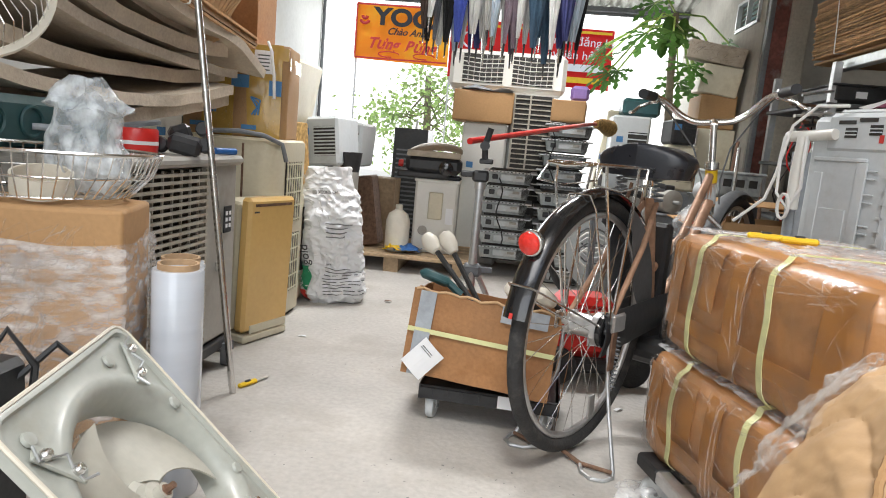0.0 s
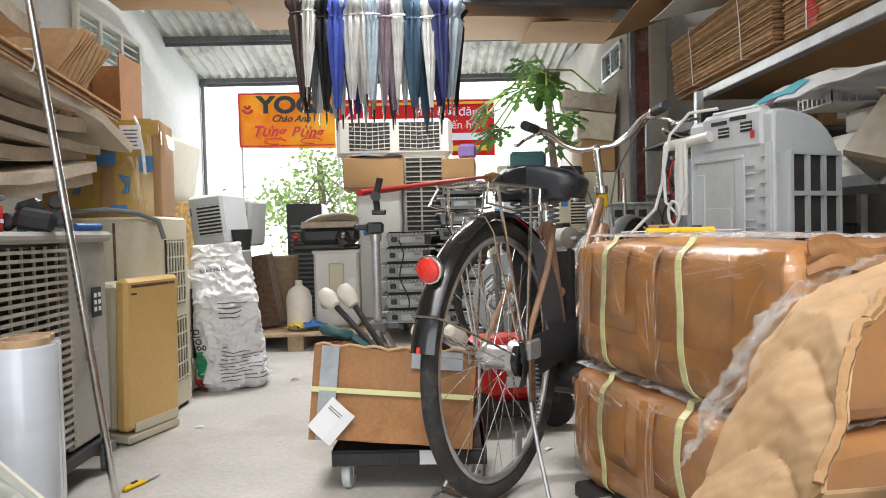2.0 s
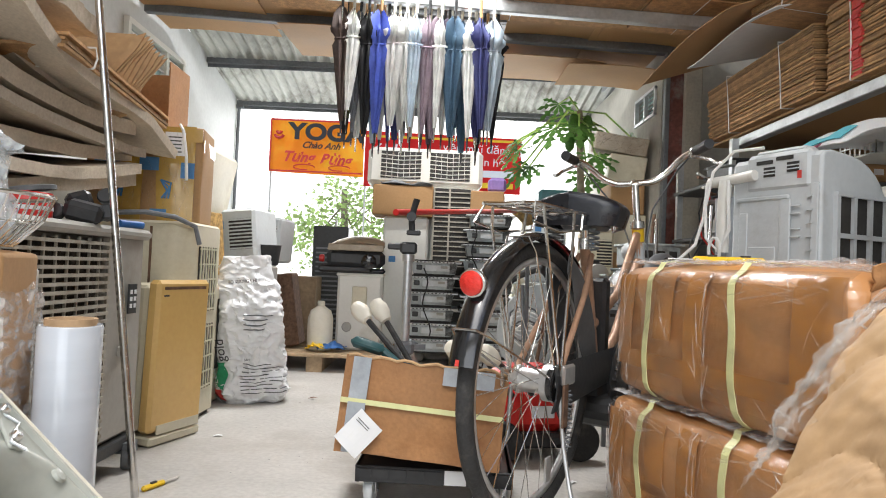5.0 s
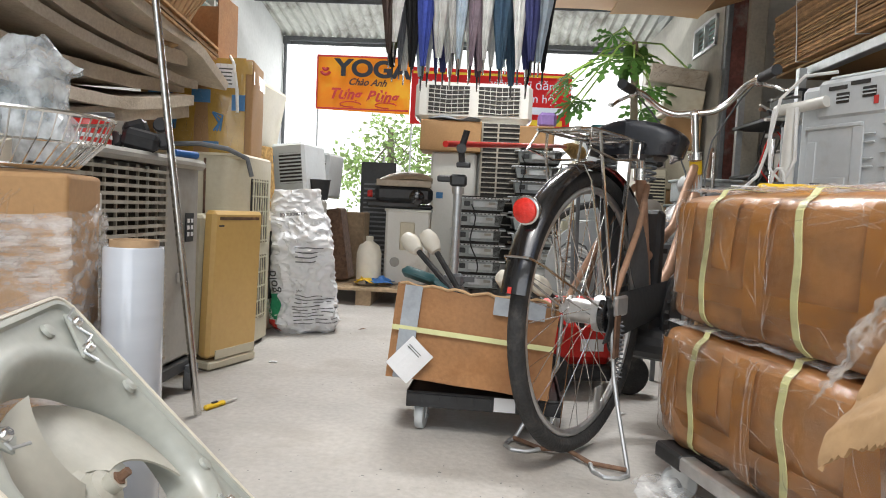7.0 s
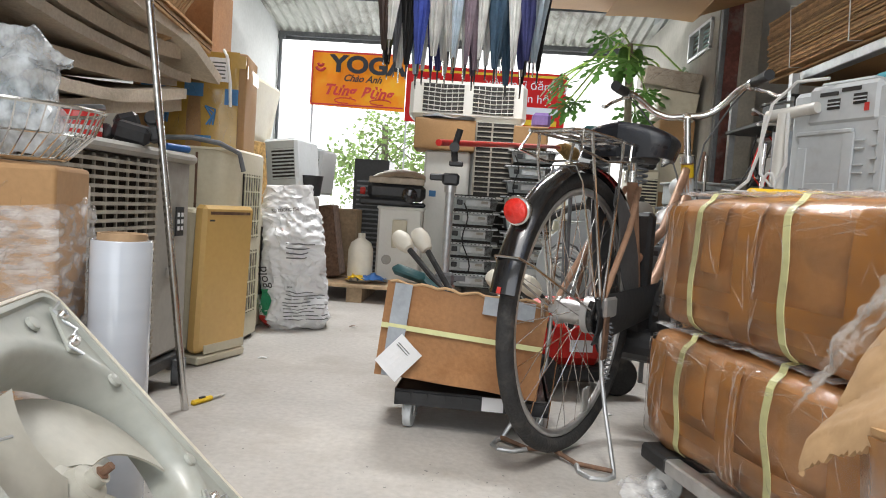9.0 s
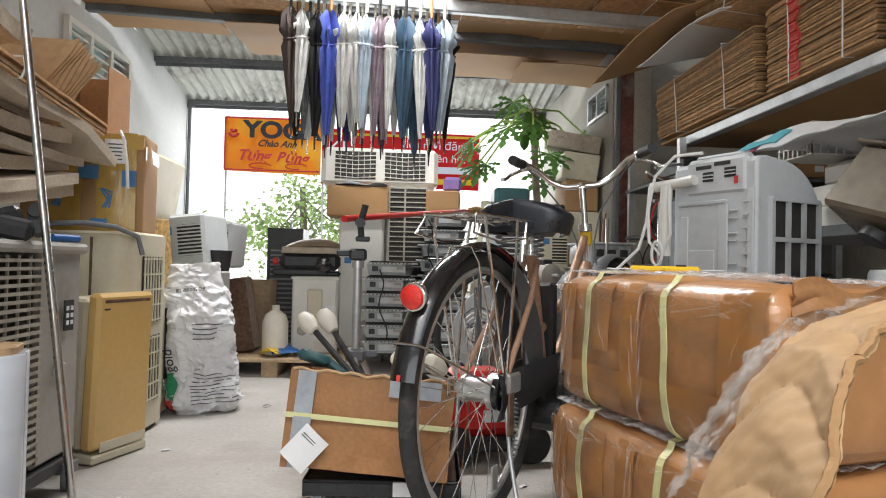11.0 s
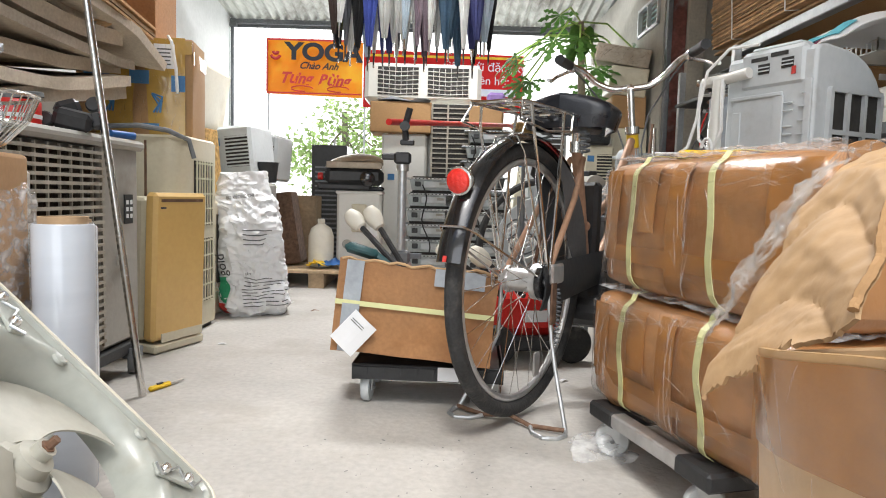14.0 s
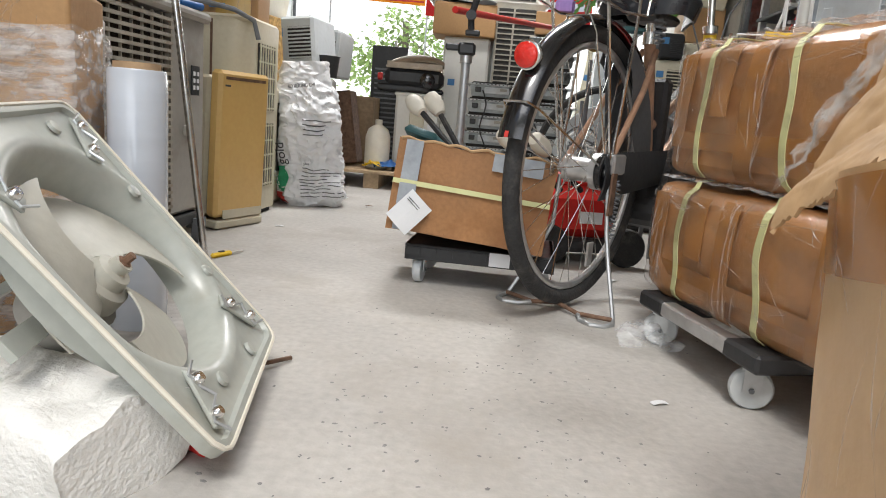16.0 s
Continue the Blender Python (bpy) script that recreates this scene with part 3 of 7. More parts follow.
            s.box((0.388, 0.19, z0 + 0.004 + 0.058 * k), (0.005, 0.19, 0.006))
        part("slat", s, M["ivory"], o)
    part("foot", Shape().box((0.2, 0.17, 0.012), (0.34, 0.28, 0.024)), M["dark"], u)


cream_unit()
u = thing("outdoor_unit", "dirty cream air conditioner standing behind the sack", "air conditioner", pose(-1.2, 2.83, 0))
part("body", Shape().box((0.17, 0.2, 0.26), (0.34, 0.4, 0.52), ch=0.02), M["ivory"], u)
# shade of the side opening, painted as a near-black sheet
part("side_vent", Shape().box((0.342, 0.2, 0.3), (0.006, 0.25, 0.3)), M["dark"], u)


def sack():
    """Woven sack: a bulging column pinched at a folded top, with crumples."""
    u = thing("woven_sack", "crumpled white woven plastic sack with printed label, standing full", "sack", pose(-0.72, 3.03, 0.0, 0, 0, 15))

    def fn(a, h):
        t = a * 2 * math.pi
        prof = 1.0 - 0.10 * math.sin(h * 7.0) - 0.30 * max(0, h - 0.78) / 0.22 * 0.4
        base = 0.75 + 0.35 * min(1, h * 14) - 0.05 * h
        base *= 1.10 - 0.30 * h
        cx = -0.035 * h - 0.03 * h * h
        sq = 1.0 / max(abs(math.cos(t)) ** 4 + abs(math.sin(t)) ** 4, 1e-6) ** 0.25
        x, y = 0.135 * prof * base * sq * math.cos(t), (0.115 - 0.075 * max(0, h - 0.6) / 0.4) * prof * base * sq * math.sin(t)
        p = Vector((cx + x, y, 0.64 * h))
        q = noise.noise_vector(Vector((p.x * 9, p.y * 9, p.z * 7))) * 0.014 + noise.noise_vector(Vector((p.x * 26, p.y * 26, p.z * 22))) * 0.006
        q += Vector((x, y, 0)).normalized() * (0.012 - 0.030 * abs(noise.noise(Vector((p.x * 14, p.y * 14, p.z * 17 + 3)))) - 0.020 * abs(noise.noise(Vector((p.x * 30 + p.z * 12, p.y * 30, p.z * 34)))) - 0.009 * abs(noise.noise(Vector((p.x * 70, p.y * 70, p.z * 80)))))
        return p + q

    s = Shape().grid(fn, 150, 140)
    s.add([fn(i / 150, 1) for i in range(150)], [tuple(range(150))])
    part("bag", s, M["sack"], u, smooth=True)

    def on(ang, h, off=0.004):
        a = fn(ang, h)
        b = fn(ang + 0.01, h)
        d = (b - a).normalized()
        up = (fn(ang, h + 0.02) - a).normalized()
        nrm = d.cross(up).normalized()
        return Matrix((( d.x, up.x, nrm.x, a.x + nrm.x * off), (d.y, up.y, nrm.y, a.y + nrm.y * off), (d.z, up.z, nrm.z, a.z + nrm.z * off), (0, 0, 0, 1)))

    def strip(name, a0, a1, h0, h1, material):
        part(name, Shape().grid(lambda p, q: (lambda c: c + Vector((c.x + 0.03, c.y, 0)).normalized() * 0.004)(fn(a0 + (a1 - a0) * p, h0 + (h1 - h0) * q)), 6, 8), material, u, smooth=True)

    strip("red_mark", 0.575, 0.635, 0.02, 0.09, M["redink"])
    strip("green_mark", 0.575, 0.635, 0.10, 0.28, M["greenink"])
    for k, (txt, sz, a, h) in enumerate((("PLUS", 0.045, 0.628, 0.115), ("gold", 0.06, 0.645, 0.30), ("AF", 0.035, 0.628, 0.03))):
        letters(txt, sz, M["paper"] if txt != "gold" else M["ink"], u, on(a, h, 0.016) @ pose(0, 0, 0, 0, 0, 90))
    letters("BO XUONG CHI", 0.022, M["ink"], u, on(0.67, 0.80, 0.022))
    letters("SẢN PHẨM CỦA", 0.013, M["ink"], u, on(0.70, 0.30, 0.018))
    for k in range(9):
        a0, h0 = 0.705, 0.27 - 0.024 * k
        w_ = 0.20 if k % 3 else 0.13
        strip("print_line", a0, a0 + w_, h0, h0 + 0.006, M["mudgrey"])
    for k in range(4):
        strip("print_line", 0.72, 0.84 - 0.01 * k, 0.60 - 0.03 * k, 0.607 - 0.03 * k, M["mudgrey"])
    return u


sack()


def pole():
    s = Shape().tube([(-0.671, 1.757, 0.0), (-0.768, 1.757, 0.74), (-0.93, 1.757, 2.0)], 0.0100, 12)
    solid("steel_pole", s, M["chrome"], "slim shiny steel pole leaning against the loft", "pole", smooth=True)


pole()


# ---- film rolls, wrapped carton and basket ----
def film_roll(x, y, r, h, label):
    u = thing("stretch_film_roll", label, "film roll", pose(x, y, 0), group="stretch film rolls")
    part("film", Shape().lathe([(r * 0.97, 0), (r, 0.006), (r, h - 0.012), (r * 0.96, h - 0.008), (r * 0.5, h - 0.008)], 36), M["film"], u, smooth=True)
    part("core", Shape().lathe([(r * 0.80, h - 0.03), (r * 0.80, h + 0.004), (r * 0.70, h + 0.004), (r * 0.70, h - 0.03)], 30), M["cardcore"], u, "cardboard core", smooth=True)


film_roll(-0.565, 1.21, 0.052, 0.50, "upright roll of milky stretch film with cardboard core")
film_roll(-0.617, 1.318, 0.052, 0.49, "second upright roll of stretch film beside the carton")


def carton(name, label, size, m, material, ch=0.008, sag=0.006, seed=1, parent_only=False):
    """A closed carton with softened, uneven faces, top flaps that meet, and bevelled edges."""
    u = thing(name, label, "box", m)
    x, y, z = size

    s = Shape()
    n = 10
    for ax, sg in ((0, 1), (0, -1), (1, 1), (1, -1), (2, 1), (2, -1)):
        def fn(a, b, ax=ax, sg=sg):
            p = [0, 0, 0]
            o = [i for i in range(3) if i != ax]
            p[ax] = sg * 0.5
            p[o[0]], p[o[1]] = a - 0.5, b - 0.5
            q = Vector((p[0] * x, p[1] * y, p[2] * z + z / 2))
            e = 1 - max(abs(2 * a - 1), abs(2 * b - 1)) ** 4
            out = Vector((0, 0, 0))
            out[ax] = sg
            q += out * (noise.noise(q * 6 + Vector((seed * 3.1, 0, 0))) * sag * 1.6 + sag * 0.5) * e
            q += noise.noise_vector(q * 5 + Vector((0, seed * 2.3, 0))) * sag * 0.5
            return q
        s.grid(fn, n, n)
    me_part = part("body", s, material, u, smooth=False)
    bm = bmesh.new()
    bm.from_mesh(me_part.data)
    bmesh.ops.remove_doubles(bm, verts=bm.verts, dist=0.0008)
    bmesh.ops.recalc_face_normals(bm, faces=bm.faces)
    bm.to_mesh(me_part.data)
    bm.free()
    me_part.data.shade_smooth()
    me_part.data.set_sharp_from_angle(angle=radians(50))
    bv = me_part.modifiers.new("bevel", "BEVEL")
    bv.width, bv.segments, bv.limit_method, bv.angle_limit = ch, 3, "ANGLE", radians(50)
    return u


def band(u, name, pts, w, t, material, axis, label=""):
    """A flat strap laid along points; axis: the direction of its width."""
    a = Vector(axis).normalized() * (w / 2)
    pts = [Vector(p) for p in pts]
    s = Shape().grid(lambda p, q: pts[min(int(p * (len(pts) - 1) + 1e-6), len(pts) - 1)] + a * (2 * q - 1), len(pts) - 1, 1, t)
    return part(name, s, material, u, label)


wc = carton("wrapped_carton", "brown carton swathed in clear stretch film under the basket", (0.45, 0.20, 0.615), pose(-0.864, 1.13, 0.0, 0, 0, 17), M["kraft"], seed=3)


def film_skin(u, size, seed, z0=0.0, z1=1.0):
    x, y, z = size

    def fn(a, h):
        t = a * 4
        k, f = int(t) % 4, t % 1
        c = [(x / 2, -y / 2), (x / 2, y / 2), (-x / 2, y / 2), (-x / 2, -y / 2)]
        p, q = c[k], c[(k + 1) % 4]
        hh = z0 + (z1 - z0) * h
        v = Vector((p[0] + (q[0] - p[0]) * f, p[1] + (q[1] - p[1]) * f, hh * z))
        out = Vector((v.x / x, v.y / y, 0)).normalized()
        r = noise.noise(Vector((v.x * 14, v.y * 14, v.z * 30 + seed)))
        return v + out * (0.010 + 0.014 * abs(r)) + Vector((0, 0, 0.03 * noise.noise(Vector((a * 9, seed, 0))) * (1 if h > 0.8 else 0)))

    ob = part("film", Shape().grid(fn, 80, 44), M["wrapf"], u, "creased clear stretch film", smooth=True)
    ob.visible_shadow = False


film_skin(wc, (0.45, 0.20, 0.615), 2.0, 0.02, 0.90)


def wc_front(a, b):
    return Vector((-0.22 + 0.445 * a, -0.10 - 0.022, 0.60 * b)), Vector((0, -1, 0))


creases(wc, wc_front, 150, 31, 35, 0.30, 0.0013, 0.002)
creases(wc, lambda a, b: wc_front(0.50 + 0.22 * a, 0.25 + 0.66 * b), 150, 32, 5, 0.5, 0.0022, 0.003)
creases(wc, lambda a, b: wc_front(a, 0.74 + 0.16 * b), 90, 33, 10, 0.5, 0.0034, 0.006)
u = thing("outdoor_unit", "off-white appliance casing behind the wrapped carton", "air conditioner", pose(-0.757, 1.325, 0))
part("body", Shape().box((0, 0, 0.295), (0.115, 0.032, 0.59), ch=0.008), M["white"], u)
part("side_rib", Shape().box((0.03, -0.018, 0.45), (0.03, 0.006, 0.20), ch=0.002), M["white"], u)


def wire_basket():
    u = thing("wire_basket", "shallow oval wire basket holding odds and ends", "basket", pose(-0.86, 1.17, 0.622, 0, 0, 10))
    a, b, h = 0.25, 0.17, 0.095
    ring = lambda k, z: [(a * k * math.cos(t), b * k * math.sin(t), z) for t in [2 * math.pi * i / 48 for i in range(48)]]
    part("rim", Shape().tube(ring(1, h), 0.004, 6, closed=True).tube(ring(0.74, 0.006), 0.003, 6, closed=True).tube(ring(0.9, h * 0.5), 0.0022, 5, closed=True), M["chrome"], u, smooth=True)
    s = Shape()
    for i in range(60):
        t = 2 * math.pi * i / 60
        c, d = math.cos(t), math.sin(t)
        s.tube([(a * c, b * d, h), (a * 0.93 * c, b * 0.93 * d, h * 0.55), (a * 0.76 * c, b * 0.76 * d, 0.008), (a * 0.4 * c, b * 0.4 * d, 0.004)], 0.0016, 4)
    part("wire", s, M["chrome"], u)["kind"] = "stuff"
    return u


wire_basket()
s = Shape().lathe([(0.05, 0), (0.055, 0.0), (0.055, 0.04), (0.05, 0.04), (0.05, 0)], 28, close=False)
solid("tape_roll", s, M["cream"], "roll of cream masking tape lying in the basket", "tape", pose(-0.80, 1.12, 0.634, 12, 8, 0), smooth=True)


def carrier_bag():
    def fn(a, h):
        t = a * 2 * math.pi
        r = 0.105 * (1 - 0.35 * h ** 2) * (0.7 + 0.3 * min(1, h * 6)) if h < 0.72 else 0.105 * (0.82 - 1.9 * (h - 0.72)) * (1 + 0.5 * math.cos(t * 2))
        p = Vector((r * 1.15 * math.cos(t) - 0.02 * h, r * 0.85 * math.sin(t), 0.27 * h))
        return p + noise.noise_vector(p * 14) * 0.024 + noise.noise_vector(p * 34) * 0.010
    ob = solid("carrier_bag", Shape().grid(fn, 48, 36), M["bagfilm"], "crumpled translucent white carrier bag tied at the top", "bag", pose(-0.765, 1.215, 0.632) @ Matrix.Diagonal((0.66, 0.66, 0.86, 1)), smooth=True)
    return ob


carrier_bag()


# ---- fan casing in the foreground ----
def fan_casing():
    a, b, c = Vector((-0.573, 1.031, 0.428)), Vector((-0.268, 1.074, 0.083)), Vector((-0.180, 0.70, 0.054))
    ex = (b - a).normalized()
    ey = (c - b) - ex * (c - b).dot(ex)
    ey.normalize()
    dt = (b - a).normalized().dot((c - b).normalized())
    e1, e2 = (b - a).normalized(), (c - b).normalized()
    ex, ey = (e1 - e2 * (dt / 2)).normalized(), (e2 - e1 * (dt / 2)).normalized()
    ey = (ey - ex * ey.dot(ex)).normalized()
    a = b - ex * (b - a).length
    ez = ex.cross(ey)
    if ez.dot(Vector((0.1, 0, 0.6)) - a) < 0:
        ez = -ez
    m = Matrix(((ex.x, ey.x, ez.x, a.x), (ex.y, ey.y, ez.y, a.y), (ex.z, ey.z, ez.z, a.z), (0, 0, 0, 1)))
    u = thing("fan_casing", "weathered pale green-grey outdoor-unit front casing with propeller fan, tipped over", "fan casing", m)
    L, Wd = (b - a).length + 0.035, 0.405
    cx, cy, R = L * 0.50, Wd * 0.50, 0.166
    # face plate with a flared round mouth
    n = 120

    def edge(t):
        d = Vector((math.cos(t), math.sin(t), 0))
        k = min((L / 2) / max(abs(d.x), 1e-6), (Wd / 2) / max(abs(d.y), 1e-6))
        p = d * k
        r = 0.03
        x, y = max(-L / 2 + r, min(L / 2 - r, p.x)), max(-Wd / 2 + r, min(Wd / 2 - r, p.y))
        q = Vector((p.x - x, p.y - y, 0))
        if q.length > r:
            q = q.normalized() * r
        return Vector((L / 2 + x + q.x, Wd / 2 + y + q.y, 0))

    rings = []
    for k in range(17):
        ring = []
        for i in range(n):
            t = 2 * math.pi * i / n
            e = edge(t)
            d = Vector((math.cos(t), math.sin(t), 0))
            cc = Vector((cx, cy, 0))
            inw = (cc - e).normalized()
            if k < 6:
                # folded rim, flat lip, groove
                off, dz = ((0.0, -0.020), (0.0, 0.0), (0.004, 0.002), (0.012, 0.002), (0.016, -0.005), (0.021, -0.006))[k]
                p = e + inw * off + Vector((0, 0, dz))
            else:
                # broad roll into the throat
                a = radians(9 * (k - 6))
                roll = min(0.048, (e - cc).length - 0.012 - R)
                p = cc + d * (R + roll * (1 - math.sin(a))) + Vector((0, 0, -0.006 + 0.012 * math.sin(a * 2) - 0.058 * (1 - math.cos(a))))
            ring.append(p)
        rings.append(ring)
    vs = [p for r in rings for p in r]
    fs = [(k * n + i, k * n + (i + 1) % n, (k + 1) * n + (i + 1) % n, (k + 1) * n + i) for k in range(16) for i in range(n)]
    face = part("face_plate", Shape().add(vs, fs), M["casing"], u, smooth=True)
    part("rim_edge", Shape().tube([edge(2 * math.pi * i / n) + Vector((0, 0, 0.001)) for i in range(n)], 0.0035, 6, closed=True), M["cream"], u, "chipped pale rim of the casing", smooth=True)
    # brackets with screws at the corners
    for x, y, rz in ((0.07, 0.05, 35), (0.10, Wd - 0.05, -30), (L - 0.08, 0.06, -35), (L - 0.06, Wd - 0.06, 30)):
        q = pose(x, y, 0.0, 0, 0, rz)
        br = part("bracket", Shape().box((0, 0, 0), (0.085, 0.026, 0.006), q, ch=0.002), M["casing"], u)
        part("wire_clip", Shape().tube([q @ Vector((-0.05 + 0.017 * i, 0.012 * math.sin(i * 1.6), 0.006 + 0.004 * math.cos(i * 2.1))) for i in range(7)], 0.0022, 6), M["galv"], br, smooth=True)
        for dx in (-0.026, 0.024):
            part("screw", Shape().lathe([(0.009, 0), (0.009, 0.005), (0.006, 0.010), (0.004, 0.010)], 10, q @ pose(dx, 0, 0.003)), M["chrome"], br, smooth=True)
    # raised bosses
    for x, y in ((0.04, 0.10), (0.17, 0.035), (L - 0.03, 0.12), (L - 0.16, 0.03), (0.05, 0.36), (L - 0.05, Wd - 0.14)):
        part("boss", Shape().lathe([(0.012, 0), (0.010, 0.005), (0.004, 0.006)], 12, pose(x, y, -0.004)), M["casing"], u, smooth=True)
    # propeller: hub, bolt, three broad blades
    fan = part("hub", Shape().lathe([(0.045, -0.065), (0.042, -0.035), (0.03, -0.03), (0.026, -0.015), (0.014, -0.012), (0.014, 0.002)], 24, pose(cx, cy, -0.02)), M["blade"], u, smooth=True)
    part("bolt", Shape().lathe([(0.010, -0.014), (0.010, 0.002), (0.006, 0.002), (0.006, 0.016)], 6, pose(cx, cy, -0.018)), M["rustwire"], fan, "rusty bolt")
    for k in range(3):
        def fn(p, q, k=k):
            r = 0.035 + (0.116 + 0.010 * math.sin(q * 3.1)) * p
            t = radians(120 * k + 80) + (q - 0.35) * (1.0 + 0.35 * p) * 1.38 + 0.5 * p
            return (cx + r * math.cos(t), cy + r * math.sin(t), -0.05 + 0.042 * (q - 0.5) * (0.6 + 0.7 * p))
        part("blade", Shape().grid(fn, 10, 14, 0.003), M["blade"], fan, smooth=True)
    # motor bracket behind
    part("motor_bracket", Shape().box((cx, cy, -0.105), (0.03, Wd * 0.92, 0.012)).box((cx - 0.06, cy, -0.105), (0.012, Wd * 0.92, 0.02)), M["casing"], u)
    part("motor", Shape().lathe([(0.05, -0.10), (0.055, -0.09), (0.055, -0.03), (0.04, -0.02)], 20, pose(cx, cy, -0.06)), M["grey"], u, smooth=True)


fan_casing()


def foam_block():
    def fn(u, v):
        th = v * 2 * math.pi
        y = 0.44 * u
        taper = 1 - 0.35 * u if u > 0.75 else 1
        p = Vector((0.09 * math.copysign(abs(math.cos(th)) ** 0.45, math.cos(th)) * taper, y, 0.055 + 0.055 * math.copysign(abs(math.sin(th)) ** 0.4, math.sin(th))))
        return p + noise.noise_vector(p * 12) * 0.02 + noise.noise_vector(p * 45) * 0.006
    s = Shape().grid(fn, 30, 40)
    for e in (0, 1):
        s.add([fn(e, j / 40) for j in range(40)], [tuple(range(40))])
    solid("polystyrene_block", s, M["eps"], "broken chunk of white polystyrene foam on the floor", "foam", pose(-0.27, 0.655, -0.004, 0, 0, 70), smooth=True)


foam_block()


# ---- right: two film-wrapped cartons on a dolly ----
def strapped(h, m, seed):
    ln = 0.61
    sz = (0.40, ln, h)
    u = carton("wrapped_carton", "glossy brown carton wrapped in film with two pale yellow straps", sz, m, M["taped"], ch=0.030, sag=0.015, seed=seed)
    u["group"] = "wrapped cartons on the dolly"

    def side(a, b, off=0.0):
        """The long face, bulging a little: a from its far to its near end, b upward."""
        y, z = ln * (0.5 - a), h * b
        bulge = 0.010 * math.sin(a * 3.14) * math.sin(b * 3.14) + 0.004 * noise.noise(Vector((y * 8, z * 8, seed)))
        edge = 0.020 * (max(0, abs(2 * b - 1) - 0.80) / 0.20) ** 2 + 0.014 * (max(0, abs(2 * a - 1) - 0.90) / 0.10) ** 2
        return Vector((-0.2 - 0.0125 - off - bulge + edge, y, z))

    for y, slip in ((0.165, 0.0), (-0.085, 0.022)):
        pts = []
        for k in range(21):
            b = k / 20
            p = side(0.5 - (y - slip * (1 - b) + 0.004 * math.sin(k * 0.5 + seed)) / ln, b, 0.0035)
            pts.append(p)
        pts.append(Vector((-0.188, y, h + 0.014)))
        for k in range(1, 12):
            pts.append(Vector((-0.2 + 0.4 * k / 12, y, h + 0.017)))
        band(u, "strap", pts, 0.0165, 0.0015, M["strap"], (0, 1, 0), "pale yellow plastic strap")
    rr = random.Random(seed)
    strips = [(0.44, 0.53, 0.02, 0.98), (0.0, 1.0, 0.20, 0.34), (0.02, 0.13, 0.30, 0.95), (0.86, 0.99, 0.05, 0.97), (0.27, 0.37, 0.45, 0.98)]
    for a0, a1, b0, b1 in strips:
        d = rr.uniform(-0.02, 0.02)
        part("tape", Shape().grid(lambda p, q: side(a0 + (a1 - a0) * p, b0 + d + (b1 - b0 - abs(d)) * q, 0.0015), 20, 12, 0.0006), M["tape"], u, smooth=True)

    def film(a, b):
        r = abs(noise.noise(Vector((a * 7 + seed, b * 5, seed)))) + 0.5 * abs(noise.noise(Vector((a * 24, b * 15, seed))))
        return side(a, b, 0.004 + 0.006 * r)
    f_ = part("film", Shape().grid(film, 110, 60), M["clear"], u, "clear film", smooth=True)
    f_.visible_shadow = False

    def top(a, b):
        return Vector((-0.2 + 0.4 * a, ln * (0.5 - b), h + 0.011 + 0.010 * abs(noise.noise(Vector((a * 8, b * 11, seed)))) + 0.008 * abs(noise.noise(Vector((a * 26, b * 34, seed))))))
    f_ = part("film", Shape().grid(top, 60, 80), M["wrapf"], u, "clear film", smooth=True)
    f_.visible_shadow = False
    out = Vector((-1, 0, 0.1)).normalized()
    creases(u, lambda a, b: (side(a, b, 0.006), out), 26, seed, 86, 0.35, 0.0006, 0.0008)
    creases(u, lambda a, b: (side(a, 0.80 + 0.19 * b, 0.006), out), 46, seed + 40, 88, 0.7, 0.0010, 0.0014)
    creases(u, lambda a, b: (side(a * 0.14, b, 0.006), out), 16, seed + 60, 70, 0.5, 0.0010, 0.0014)
    creases(u, lambda a, b: (side(0.49 + a * 0.1, b, 0.006), out), 8, seed + 80, 85, 0.7, 0.0013, 0.0016)
    creases(u, lambda a, b: (top(a, b) + Vector((0, 0, 0.001)), Vector((0, 0, 1))), 60, seed + 90, 20, 0.4, 0.0016, 0.003)
    return u


uc = strapped(0.262, pose(0.765, 1.285, 0.372, 0, 1.5, 14.5), 5)
strapped(0.24, pose(0.76, 1.28, 0.118, 0, -1, 15.5), 8)
part("crumpled_flap", Shape().grid(lambda p, q: Vector((-0.17 + 0.36 * p, -0.31 - 0.02 * math.sin(p * 9) * q, 0.268 - 0.05 * q + 0.012 * math.sin(p * 14))) + noise.noise_vector(Vector((p * 5, q * 3, 2))) * 0.008, 30, 8, 0.004), M["board"], uc, "crumpled carton flap under film", smooth=True)


def dolly(m, lx, ly, label, colour, rails=True):
    u = thing("dolly", label, "dolly", m)
    if rails:
        part("end_block", Shape().box((0, -ly / 2 + 0.05, 0.095), (lx, 0.1, 0.035), ch=0.006), M[colour], u)
        part("end_block", Shape().box((0, ly / 2 - 0.05, 0.095), (lx, 0.1, 0.035), ch=0.006), M[colour], u)
        for x in (-lx / 2 + 0.02, lx / 2 - 0.02):
            part("rail", Shape().box((x, 0, 0.095), (0.035, ly - 0.14, 0.03), ch=0.004), M["alu"], u)
    else:
        part("deck", Shape().box((0, 0, 0.105), (lx, ly, 0.016), ch=0.004), M[colour], u)
        s = Shape()
        for i in range(9):
            s.box((-lx / 2 + lx * (i + 0.5) / 9, -ly / 2 - 0.001, 0.095), (lx / 9 - 0.006, 0.006, 0.022))
        part("rib", s, M[colour], u)
